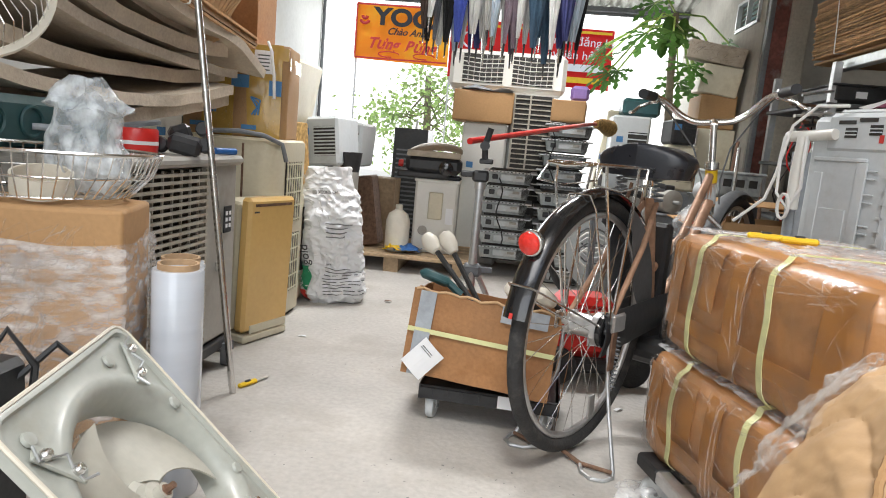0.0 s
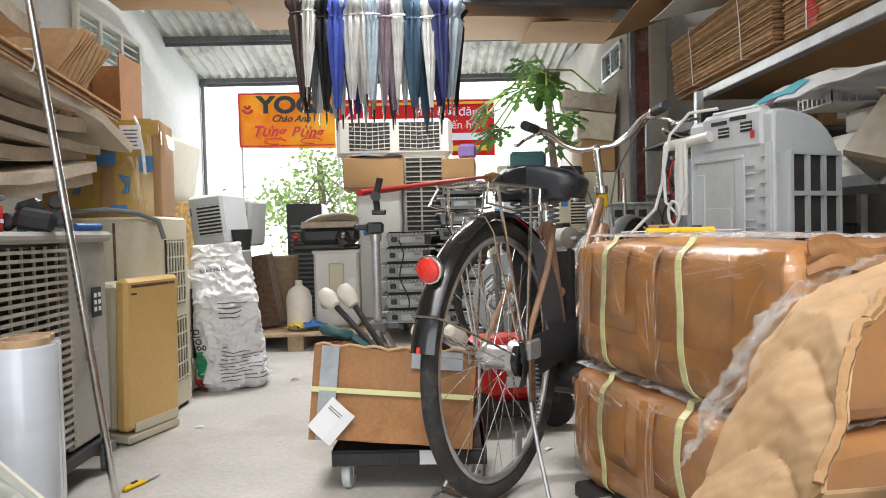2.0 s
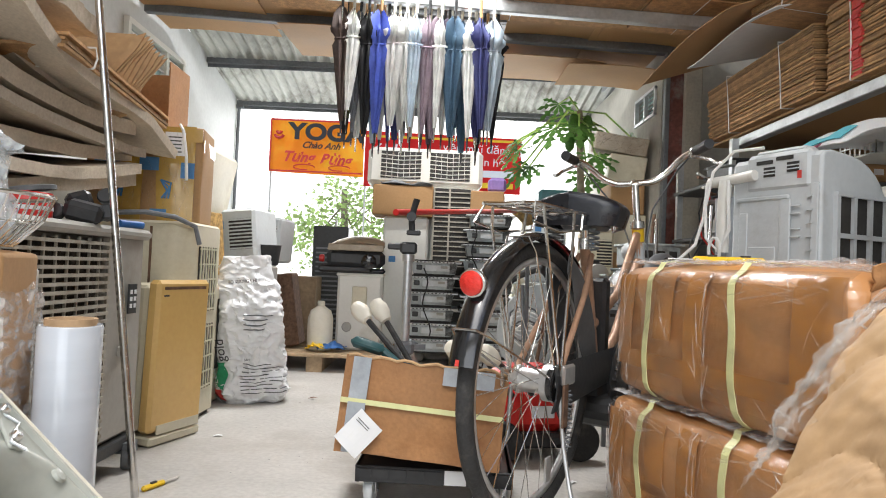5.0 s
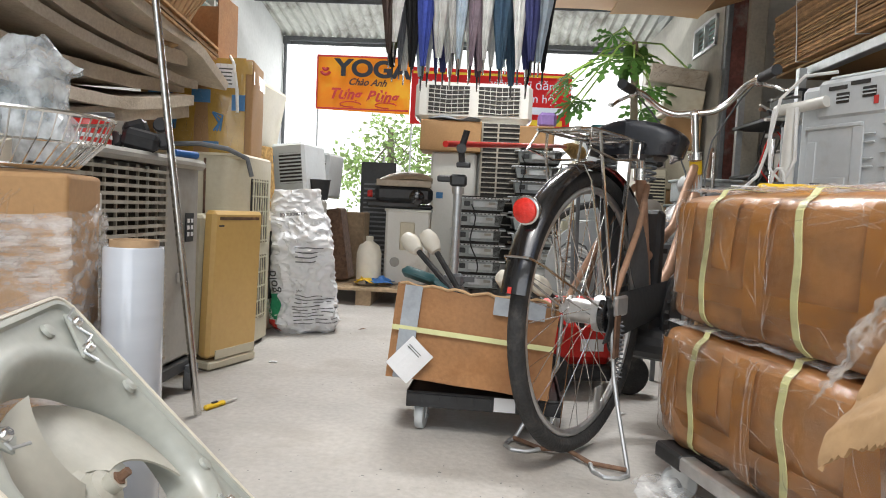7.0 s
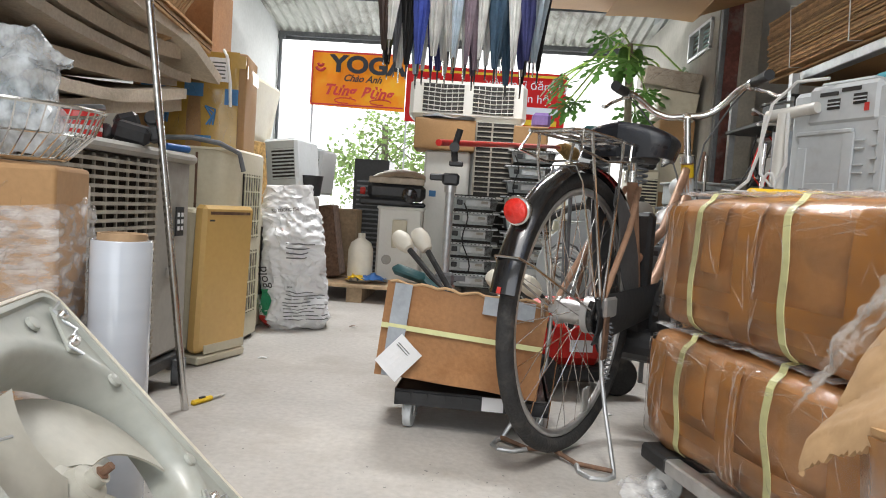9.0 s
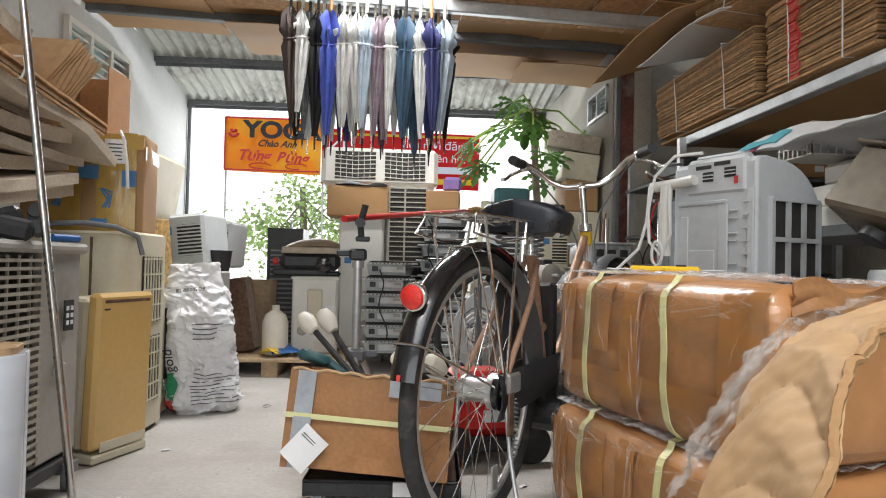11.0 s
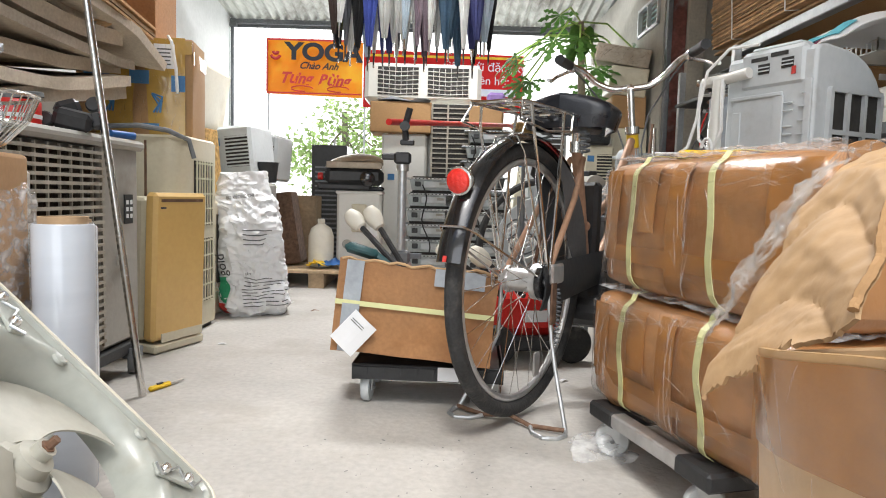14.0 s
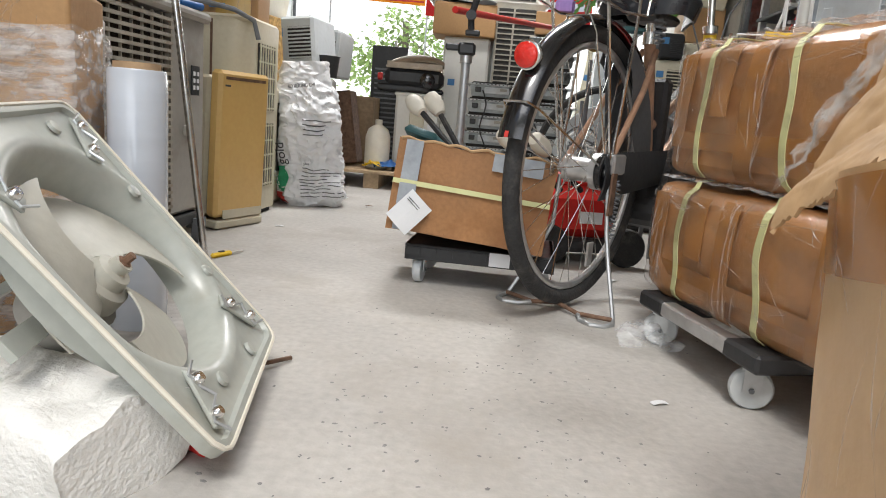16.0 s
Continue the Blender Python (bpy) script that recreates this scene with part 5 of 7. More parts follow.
    part("chain_case", Shape().grid(lambda p, q: (-0.02 + 0.62 * p, -0.062 - 0.012 * math.sin(q * 3.14), (R - 0.07 + 0.05 * p) + (0.115 - 0.03 * p) * q), 10, 6, 0.004), M["black"], u, "dull black chain case", smooth=True)
    part("chainring_cover", Shape().lathe([(0.11, -0.01), (0.115, 0.0), (0.10, 0.014), (0.02, 0.016)], 30, pose(0.46, -0.075, 0.31, 90)), M["black"], u, smooth=True)
    part("motor_block", Shape().box((0.45, 0, 0.26), (0.20, 0.13, 0.17), ch=0.03).tube([(0.38, -0.09, 0.22), (0.38, 0.08, 0.22)], 0.05, 14), M["black"], u, "grimy black drive unit", smooth=False)
    teeth = Shape()
    for k in range(26):
        a = 2 * math.pi * k / 26
        teeth.box((0, 0, 0), (0.012, 0.010, 0.010), pose(0.46 + 0.118 * math.cos(a), -0.088, 0.29 + 0.118 * math.sin(a), 0, -math.degrees(a), 0))
    part("chain", teeth, M["rubber"], u, "grimy chain")["kind"] = "stuff"
    part("crank", Shape().box((0.46, -0.10, 0.235), (0.024, 0.014, 0.16), ch=0.004), M["alu"], u)
    part("pedal", Shape().box((0.46, -0.145, 0.155), (0.09, 0.07, 0.022), ch=0.006), M["black"], u)
    part("battery_case", Shape().box((0.43, 0, 0.47), (0.05, 0.06, 0.26), ch=0.01), M["black"], u, "upright black battery case behind the seat tube")
    part("axle_plate", Shape().box((0.03, -0.078, R + 0.02), (0.07, 0.012, 0.05), ch=0.006), M["alu"], u)
    part("axle_plate", Shape().box((-0.005, 0.078, R), (0.035, 0.01, 0.05), ch=0.004), M["chrome"], u)
    # twin-leg stand
    leg = Shape()
    for sy in (-1, 1):
        leg.tube([(0.01, sy * 0.066, R - 0.02), (0.02, sy * 0.076, R - 0.15), (0.0, sy * 0.10, 0.12), (-0.045, sy * 0.150, 0.0), (-0.062, sy * 0.158, -0.007), (-0.092, sy * 0.150, -0.008), (-0.108, sy * 0.122, -0.008), (-0.095, sy * 0.088, -0.007), (-0.062, sy * 0.066, -0.004)], 0.0056, 8)
    stand = part("stand", leg, M["galv"], u, "bent steel twin-leg stand", smooth=True)
    part("foot_bar", Shape().tube([(-0.05, -0.150, 0.0), (-0.062, -0.066, -0.003), (-0.05, 0.0, 0.008), (-0.062, 0.066, -0.003), (-0.05, 0.150, 0.0)], 0.0058, 8), M["rustwire"], stand, "rusty foot bar", smooth=True)
    part("spring", Shape().tube([(0.035 + 0.007 * math.cos(k), -0.082 + 0.007 * math.sin(k), R - 0.02 - 0.0018 * k) for k in range(80)], 0.002, 4), M["steel"], stand)
    part("tension_arm", Shape().box((0.012, -0.080, R - 0.05), (0.028, 0.006, 0.11), ch=0.002), M["rustwire"], stand)
    part("kick_tab", Shape().box((-0.02, -0.055, 0.14), (0.03, 0.006, 0.06), pose(0, 0, 0), ch=0.002), M["alu"], stand)


bicycle()


# ---- umbrellas hooked on the loft beam ----
UC = dict(black=(0.02, 0.02, 0.022), navy=(0.07, 0.08, 0.24), blue=(0.09, 0.14, 0.55), white=(0.80, 0.80, 0.78), pale=(0.55, 0.64, 0.72),
          grey=(0.17, 0.18, 0.20), plum=(0.13, 0.10, 0.14), mauve=(0.36, 0.28, 0.33), brown=(0.09, 0.06, 0.05), olive=(0.16, 0.16, 0.07), slate=(0.09, 0.17, 0.26))
UM = {k: mat("umbrella_" + k, c, 0.6, vary=0.14, scale=14, bump=0.12, bscale=60, thin=0.4) for k, c in UC.items()}


def umbrella(x, y, col, h, ln, rot):
    names = dict(white="white", pale="pale blue", navy="dark navy", plum="dark plum", slate="slate blue", olive="olive")
    u = thing("umbrella", "folded %s umbrella hooked by its crook handle on the beam" % names.get(col, col), "umbrella", pose(x, y, beam_z(x) + 0.04, jit(2), jit(2), rot), group="umbrellas on the beam")
    hook = [(0, 0.055, -0.05), (0, 0.057, -0.02)] + [(0, 0.03 + 0.028 * math.cos(radians(a)), 0.012 * 1 + 0.03 * math.sin(radians(a)) - 0.004) for a in range(20, 161, 20)] + [(0, 0.002, -0.02), (0, 0, -0.13)]
    part("handle", Shape().tube(hook, 0.0085, 8), {0: M["black"], 1: M["cream"], 2: M["kraft"], 3: M["cream"]}[h], u, smooth=True)
    part("shaft", Shape().tube([(0, 0, -0.12), (0, 0, -ln)], 0.0045, 6), M["chrome"], u)
    ph, fat = rng.uniform(0, 6), rng.uniform(0.62, 1.12)

    def fn(a, q):
        t = a * 2 * math.pi
        prof = (0.014 + 0.034 * min(1, q / 0.10)) if q < 0.10 else 0.054 - 0.042 * ((q - 0.1) / 0.9) ** 1.15
        prof *= fat
        if 0.2 < q < 0.26:
            prof *= 0.72
        elif q < 0.2:
            prof *= 1 + 0.35 * math.sin(2 * t + ph) * (1 - q / 0.2)
        fl = 1 + (0.40 - 0.2 * q) * math.sin(8 * t + 2.5 * q + ph) + 0.10 * math.sin(17 * t + 9 * q + ph) + (0.4 * math.sin(3 * t + ph) if q < 0.12 else 0)
        z = -0.17 - (ln - 0.25) * q - (0.045 * math.sin(4 * t + ph) if q < 0.1 else 0)
        return (prof * fl * math.cos(t), prof * fl * math.sin(t) * 0.85, z)
    c = part("canopy", Shape().grid(fn, 64, 24), UM[col], u, smooth=True)
    part("tie", Shape().tube([(0.042 * math.cos(t), 0.036 * math.sin(t), -0.17 - (ln - 0.25) * 0.23 + 0.01 * math.sin(t)) for t in [k * 0.628 for k in range(10)]], 0.006, 5, closed=True), UM[col], c)
    part("tip", Shape().tube([(0, 0, -ln + 0.09), (0, 0, -ln)], 0.0065, 8, r2=0.004), M["black"] if h != 1 else M["chrome"], u)


UL = [("brown", 0, .86), ("olive", 2, .82), ("white", 1, .80), ("grey", 0, .90), ("black", 0, .88), ("blue", 3, .84), ("blue", 2, .88), ("navy", 0, .90), ("white", 1, .86), ("white", 1, .84), ("white", 3, .80), ("white", 3, .86), ("pale", 1, .84),
      ("white", 1, .88), ("mauve", 0, .86), ("mauve", 3, .90), ("white", 1, .84), ("plum", 0, .66), ("slate", 0, .86), ("slate", 1, .82), ("white", 3, .88), ("navy", 1, .86), ("navy", 2, .84), ("white", 2, .80), ("pale", 1, .84), ("black", 0, .86)]
for k in range(13):
    umbrella(-0.47 + 0.78 * k / 12 + jit(0.02), 3.765 + jit(0.01), ("black", "white", "pale", "white", "navy", "white", "white", "plum", "white", "pale", "slate", "white", "black")[k], k % 4, 0.90 + jit(0.05), 180 + jit(25))
for k, (c_, h_, l_) in enumerate(UL):
    umbrella(-0.50 + 0.87 * k / (len(UL) - 1) + jit(0.008), 3.665 + (0.05 if k % 2 else 0) + jit(0.012), c_, h_, l_ + jit(0.02), jit(25))


# ---- loft cardboard ----
def sheet(x0, x1, y0, y1, z, name="cardboard_sheet", label="flat sheet of brown cardboard laid on the loft beams", tilt=0.0, th=0.006, grp="cardboard on the loft"):
    s = Shape().grid(lambda p, q: (x0 + (x1 - x0) * p, y0 + (y1 - y0) * q, z - 0.037 * (x0 + (x1 - x0) * p) - 0.045 + tilt * q + 0.012 * noise.noise(Vector((x0 + p * 2, y0 + q * 2, z * 3))) + 0.01 * math.sin(p * 3.14)), 12, 8, th)
    solid(name, s, M["kraft"], label, "cardboard", group=grp, smooth=True)


sheet(-1.90, -1.10, 3.62, 4.75, 2.235)
sheet(-1.12, -0.35, 3.62, 4.62, 2.245)
sheet(-1.0, -0.2, 4.2, 5.0, 2.14, tilt=0.05)
sheet(0.45, 1.05, 3.62, 4.95, 2.24)
sheet(1.0, 1.75, 3.62, 4.85, 2.235)
sheet(0.30, 1.15, 4.42, 5.05, 2.13, tilt=0.03)
sheet(0.9, 1.6, 4.40, 4.95, 2.10, tilt=0.02)
sheet(-1.88, -0.9, 2.4, 3.62, 2.26)
sheet(0.5, 1.6, 2.5, 3.60, 2.26)


def bundle(m, lx, ly, n, th, label, name="cardboard_bundle", twine=(0.25, 0.75), red=None, grp="bundles of flattened cartons"):
    """Flattened cartons, stacked flat, ends uneven; lx along local x, ly along local y."""
    u = thing(name, label, "cardboard bundle", m, group=grp)
    s = Shape()
    for k in range(n):
        a, b = jit(0.006), jit(0.006)
        s.grid(lambda p, q, k=k, a=a, b=b: (-lx / 2 + a + lx * p, -ly / 2 + b + ly * q, k * th + 0.003 * noise.noise(Vector((p * 5, q * 5, k * 0.4)))), 8, 4, th * 0.72)
    o = part("carton_layer", s, M["kraftd"], u)
    o["kind"] = "stuff"
    H = n * th
    for t in twine:
        x = -lx / 2 + lx * t
        part("twine", Shape().tube([(x, -ly / 2 - 0.006, -0.008), (x + 0.01, -ly / 2 - 0.008, H / 2), (x, -ly / 2 - 0.006, H + 0.004), (x, ly / 2 + 0.006, H + 0.004), (x, ly / 2 + 0.006, -0.008), (x, -ly / 2 - 0.006, -0.008)], 0.003, 5), M["rope"], u)
    if red:
        e = Shape()
        for k in range(n):
            e.box((-lx / 2 + lx * red + 0.012 * math.sin(k * 0.7), -ly / 2 + 0.002 + 0.003 * math.sin(k * 2.1), k * th + th * 0.30), (0.055, 0.016, th * 0.78))
        part("red_edge", e, M["redink"], u, "red printed stripe across the edges")["kind"] = "stuff"
    return u


# right loft shelf: beam along the aisle with plank, bundles on it
solid("shelf_beam", Shape().box((1.62, 1.9, 1.335), (0.05, 3.2, 0.045), pose(0, 0, 0.0), ch=0.004), M["galv"], "galvanised box-section beam along the rack", "beam", kind="structure")
solid("shelf_board", Shape().box((2.07, 2.0, 1.385), (0.9, 3.6, 0.012)), M["kraft"], "brown board lying on the rack beam", "shelf", kind="structure")
bundle(pose(1.85, 3.20, 1.42, 4, 0, -90), 1.05, 0.55, 30, 0.0095, "thick bundle of flattened brown cartons tied with white string")
bundle(pose(1.86, 2.30, 1.40, 2, 0, -90), 0.62, 0.55, 27, 0.0125, "bundle of flattened cartons with a red printed stripe", red=0.30)
bundle(pose(1.86, 1.68, 1.40, 2, 0, -88), 0.52, 0.55, 26, 0.0125, "bundle of flattened cartons with crumpled edges")
bundle(pose(1.82, 2.60, 1.76, -3, 5, -84), 0.95, 0.6, 16, 0.011, "upper bundle of flattened brown cartons")
bundle(pose(1.85, 1.65, 1.75, 0, 4, -92), 0.8, 0.6, 20, 0.012, "upper bundle of flattened brown cartons")
s = Shape().grid(lambda p, q: (1.45 + 0.5 * q, 2.75 + 1.0 * p, 1.77 + 0.06 * p + 0.10 * q + 0.02 * math.sin(p * 5)), 10, 6, 0.005)
solid("white_board", s, M["paper"], "white-faced cardboard sheet sloping off the rack", "cardboard", smooth=True)
s = Shape().grid(lambda p, q: (1.30 + 0.6 * q, 2.85 + 1.25 * p, 1.80 + 0.03 * p + 0.20 * q + 0.03 * math.sin(p * 4)), 10, 6, 0.005)
solid("cardboard_sheet", s, M["kraft"], "bent brown cardboard sheet jutting over the aisle", "cardboard", smooth=True)
bundle(pose(0.75, 3.75, 2.135, 0, 2.14, 0), 0.75, 0.5, 14, 0.011, "bundle of flattened cartons lying on the loft", grp="cardboard on the loft", twine=(0.1,))
bundle(pose(1.45, 3.75, 2.109, 0, 2.14, 3), 0.55, 0.5, 15, 0.012, "bundle of flattened cartons lying on the loft", grp="cardboard on the loft", twine=(0.5,))
bundle(pose(-0.65, 3.85, 2.187, 0, 2.14, -2), 0.7, 0.5, 12, 0.012, "bundle of flattened cartons lying on the loft", grp="cardboard on the loft", twine=(0.8,))
bundle(pose(-1.45, 3.8, 2.217, 0, 2.14, 2), 0.75, 0.5, 12, 0.012, "bundle of flattened cartons lying on the loft", grp="cardboard on the loft", twine=(0.4,))


# ---- left: things on and above the air conditioners ----
def blue_print_carton():
    u = carton("taped_carton", "brown carton with blue print, wound in glossy yellowed tape", (0.42, 0.22, 0.37), pose(-1.065, 2.665, 0.752, 0, 0, 8), M["kraft"], seed=7)
    f_ = lambda x, z, w, h, m, nm="print_mark": part(nm, Shape().box((x, -0.1245, z), (w, 0.001, h)), m, u)
    for x, z, w, h in ((-0.14, 0.04, 0.07, 0.018), (0.06, 0.04, 0.06, 0.018), (-0.13, 0.22, 0.09, 0.06), (0.02, 0.22, 0.07, 0.05), (0.16, 0.20, 0.05, 0.06)):
        f_(x, z, w, h, M["blueink"])
    for x in (-0.10, 0.07):
        for k in range(3):
            part("print_mark", Shape().tube([(x + 0.012 * k, -0.1250, 0.09), (x + 0.02 + 0.006 * k, -0.1250, 0.12 + 0.015 * k), (x - 0.005, -0.1250, 0.16)], 0.004, 5), M["blueink"], u)
    f_(0.11, 0.30, 0.075, 0.09, M["paper"], "address_label")
    b_ = Shape()
    for k in range(5):
        b_.box((0.11, -0.1262, 0.27 + 0.014 * k), (0.05 - 0.006 * (k % 2), 0.001, 0.005))
    part("print_line", b_, M["mudgrey"], u)
    for x in (-0.03, 0.16):
        part("tape", Shape().box((x, -0.1222, 0.185), (0.05, 0.002, 0.37)), M["tapeg"], u, "glossy yellowed tape")
    part("tape", Shape().box((0, -0.1228, 0.335), (0.42, 0.002, 0.05)), M["tapeg"], u)
    part("tape", Shape().box((0.213, 0, 0.3), (0.002, 0.22, 0.05)), M["tapeg"], u)
    for x0, w0, lean_ in ((-0.06, 0.12, 0.03), (0.10, 0.11, -0.02), (0.145, 0.05, 0.01)):
        part("tape", Shape().grid(lambda p, q: (x0 + w0 * (p - 0.5) + lean_ * (q - 0.5), -0.1232 - 0.0008 * abs(noise.noise(Vector((p * 6, q * 9, x0 * 30)))), 0.005 + 0.36 * q), 12, 20, 0.0006), M["tapeg"], u, "glossy yellowed tape", smooth=True)
    creases(u, lambda a, b: (Vector((-0.16 + 0.34 * a, -0.1275, 0.37 * b)), Vector((0, -1, 0))), 60, 12, 85, 0.3, 0.0008, 0.0012)


M["tapeg"] = mat("yellowed_tape", (0.46, 0.29, 0.07), 0.10, vary=0.12, scale=8, bump=0.06, bscale=30, coat=0.5)
blue_print_carton()

for k in range(6):
    th = (0.046, 0.034, 0.042, 0.030, 0.048, 0.036)[k]

    def fn(p, q, k=k):
        y = 2.36 + (0.0, -0.03, 0.035, 0.02, -0.05, -0.02)[k] - 1.05 * p
        z = 0.868 + 0.0385 * k - 0.13 * math.sin(p * 1.9) * (1 - k * 0.14) + 0.010 * math.sin(k * 3.7 + p * 4) + 0.055 * k * p ** 1.5
        x = -0.985 + 0.03 * math.sin(k * 2.3) - 0.55 * q - 0.10 * p
        return Vector((x, y, z + 0.03 * q)) + noise.noise_vector(Vector((x * 3, y * 3, k))) * 0.014 + noise.noise_vector(Vector((x * 14, y * 14, k * 2))) * 0.003
    solid("foam_sheet", Shape().grid(fn, 44, 8, th), M["foam"], "thick curling sheet of beige foam in a stack", "foam sheet", group="stack of foam sheets", smooth=True)


def drape(p, q):
    y = 2.47 - 1.15 * p
    z = 1.035 + 0.11 * p + 0.16 * p ** 3 + 0.012 * math.sin(p * 7) - 0.05 * max(0, 0.15 - p) / 0.15
    x = -0.905 - 0.02 * math.sin(p * 4) - 0.48 * q
    return Vector((x, y, z + 0.07 * q)) + noise.noise_vector(Vector((x * 4, y * 4, 9))) * 0.012


solid("foam_sheet", Shape().grid(drape, 40, 10, 0.032), M["foam"], "long foam sheet draped over the stack and the carton", "foam sheet", group="stack of foam sheets", smooth=True)
s = Shape().grid(lambda p, q: Vector((-0.93 - 0.35 * q, 1.98 - 0.45 * p, 1.25 + 0.05 * p + 0.03 * q)) + noise.noise_vector(Vector((p * 4, q * 3, 6))) * 0.02 + noise.noise_vector(Vector((p * 15, q * 15, 6))) * 0.006, 30, 16, 0.045)
solid("foam_slab", s, M["foam"], "rough torn slab of yellowed foam lying on the cartons", "foam", smooth=True)
solid("foam_offcut", Shape().box((0, 0, 0), (0.10, 0.06, 0.07), pose(-1.05, 1.75, 1.23, 10, 20, 30), ch=0.008), M["eps"], "small white foam offcut on the sheets", "foam")
bundle(pose(-1.14, 2.08, 1.125, 0, 5, 92), 0.72, 0.45, 4, 0.012, "bundle of flattened cartons leaning on the foam sheets", twine=(0.2,))
u = thing("flattened_carton", "large tan flattened carton leaning against the wall with blue print", "cardboard", pose(-1.085, 2.16, 1.165, -20, 0, 10))
part("panel", Shape().grid(lambda p, q: (-0.34 + 0.42 * p + 0.05 * q * p, 0.02 * math.sin(p * 3) + 0.006 * math.sin(q * 6), 0.235 * q - 0.02 * p * q), 10, 8, 0.006), M["tornbox"], u, smooth=True)
s = Shape()
for k in range(5):
    s.box((-0.29 + 0.036 * k, -0.006, 0.085 - 0.006 * k), (0.02, 0.002, 0.03))
part("print_mark", s, M["blueink"], u)
for k in range(9):
    part("fold", Shape().grid(lambda p, q, k=k: (0.128 + 0.007 * k + 0.035 * q - 0.10 * p + 0.006 * math.sin(p * 6 + k), -0.006 + 0.008 * k, 0.20 - 0.006 * k - 0.24 * p + 0.02 * q), 8, 2, 0.004), M["tornbox"], u)
u = thing("open_box", "dark brown open carton standing on its side", "box", pose(-1.10, 2.72, 1.125))
part("side", Shape().box((-0.10, 0, 0.13), (0.005, 0.2, 0.26)), M["board"], u)
part("side", Shape().box((0.10, 0, 0.13), (0.005, 0.2, 0.26)), M["board"], u)
part("back", Shape().box((0, 0.1, 0.13), (0.2, 0.005, 0.26)), M["board"], u)
part("bottom", Shape().box((0, 0, 0.003), (0.2, 0.2, 0.005)), M["board"], u)
solid("strap_end", Shape().tube([(-0.94, 2.60, 1.135), (-0.90, 2.53, 1.10), (-0.88, 2.52, 1.0), (-0.875, 2.52, 0.91)], 0.006, 6), M["rope"], "loose white plastic strip hanging over the carton", "strap", smooth=True)
solid("bent_pipe", Shape().tube([(-1.10, 2.34, 0.765), (-0.95, 2.36, 0.775), (-0.87, 2.42, 0.765), (-0.81, 2.46, 0.735), (-0.795, 2.47, 0.67)], 0.009, 8), M["steel"], "bent dark steel pipe lying across the units", "pipe", smooth=True)
u = thing("tin_can", "red and gold tin can with its lid pried up", "can", pose(-0.93, 1.66, 0.698))
part("can_body", Shape().lathe([(0.052, 0), (0.054, 0.004), (0.054, 0.062), (0.051, 0.066)], 28), M["redp"], u, smooth=True)
part("lid", Shape().lathe([(0.056, 0.0), (0.056, 0.01), (0.05, 0.013)], 28, pose(0.0, 0.01, 0.07, 6, -8, 0)), M["steel"], u, smooth=True)
part("print_band", Shape().lathe([(0.0545, 0.022), (0.0548, 0.024), (0.0548, 0.030), (0.0545, 0.032)], 28), M["paper"], u, smooth=True)
u = thing("bench_clamp", "black mechanical clamp with knobs lying on the unit", "clamp", pose(-0.84, 1.74, 0.698))
part("clamp_body", Shape().box((0, 0, 0.03), (0.09, 0.07, 0.05), pose(0, 0, 0, 10, 12, 20), ch=0.012).box((0.02, 0.04, 0.055), (0.06, 0.05, 0.05), pose(0, 0, 0, 0, -20, 40), ch=0.012), M["black"], u)
for x, y, z in ((-0.05, -0.03, 0.025), (0.055, 0.02, 0.03), (0.03, 0.06, 0.075)):
    part("knob", Shape().lathe([(0.018, -0.012), (0.022, -0.008), (0.022, 0.008), (0.018, 0.012)], 12, pose(x, y, z, 70, 30, 0)), M["black"], u, smooth=True)
solid("marker", Shape().tube([(-0.83, 1.92, 0.71), (-0.80, 2.0, 0.71)], 0.011, 10), M["blue"], "blue marker pen lying on the unit", "pen", smooth=True)
u = thing("tool_case", "dark green-grey plastic tool case with moulded ribs on a shelf", "case", pose(-1.2, 1.45, 0.70))
part("shell", Shape().box((0, 0, 0.06), (0.34, 0.5, 0.12), ch=0.02), M["teal"], u)
for k in range(4):
    part("rib", Shape().tube(arc((0.172, -0.18 + 0.12 * k, 0.06), 0.035, 0, 360, 16, "yz")[:-1], 0.005, 6, closed=True), M["teal"], u, smooth=True)
part("handle", Shape().tube([(0.17, -0.06, 0.05), (0.195, -0.04, 0.05), (0.195, 0.04, 0.05), (0.17, 0.06, 0.05)], 0.008, 8), M["duct"], u, smooth=True)
u = thing("appliance", "old cassette deck with dark windows under the basket shelf", "appliance", pose(-1.25, 0.98, 0.60))
part("body", Shape().box((0, 0, 0.08), (0.24, 0.34, 0.16), ch=0.008), M["grey"], u)
for y in (-0.08, 0.08):
    part("window", Shape().box((0.121, y, 0.08), (0.004, 0.12, 0.09)), M["dark"], u)


# round wire guard of a stand fan
def fan_guard():
    u = thing("stand_fan", "old stand fan with a round wire guard", "fan", pose(-0.93, 1.02, 0.0))
    m = pose(0, 0, 1.06, 70, 0, 62)
    s = Shape()
    for r in (0.20, 0.205):
        s.tube(arc((0, 0, 0), r, 0, 360, 48, "xy")[:-1], 0.006, 6, m, closed=True)
    g = part("guard_ring", s, M["cream"], u, smooth=True)
    s = Shape()
    for k in range(56):
        a = 2 * math.pi * k / 56
        s.tube([(0.2 * math.cos(a), 0.2 * math.sin(a), 0), (0.17 * math.cos(a), 0.17 * math.sin(a), 0.05), (0.04 * math.cos(a + 0.2), 0.04 * math.sin(a + 0.2), 0.07)], 0.0014, 4, m)
    part("guard_wire", s, M["chrome"], g)
    part("pole", Shape().tube([(-0.02, 0, 0), (-0.02, 0, 1.0)], 0.014, 10), M["chrome"], u, smooth=True)
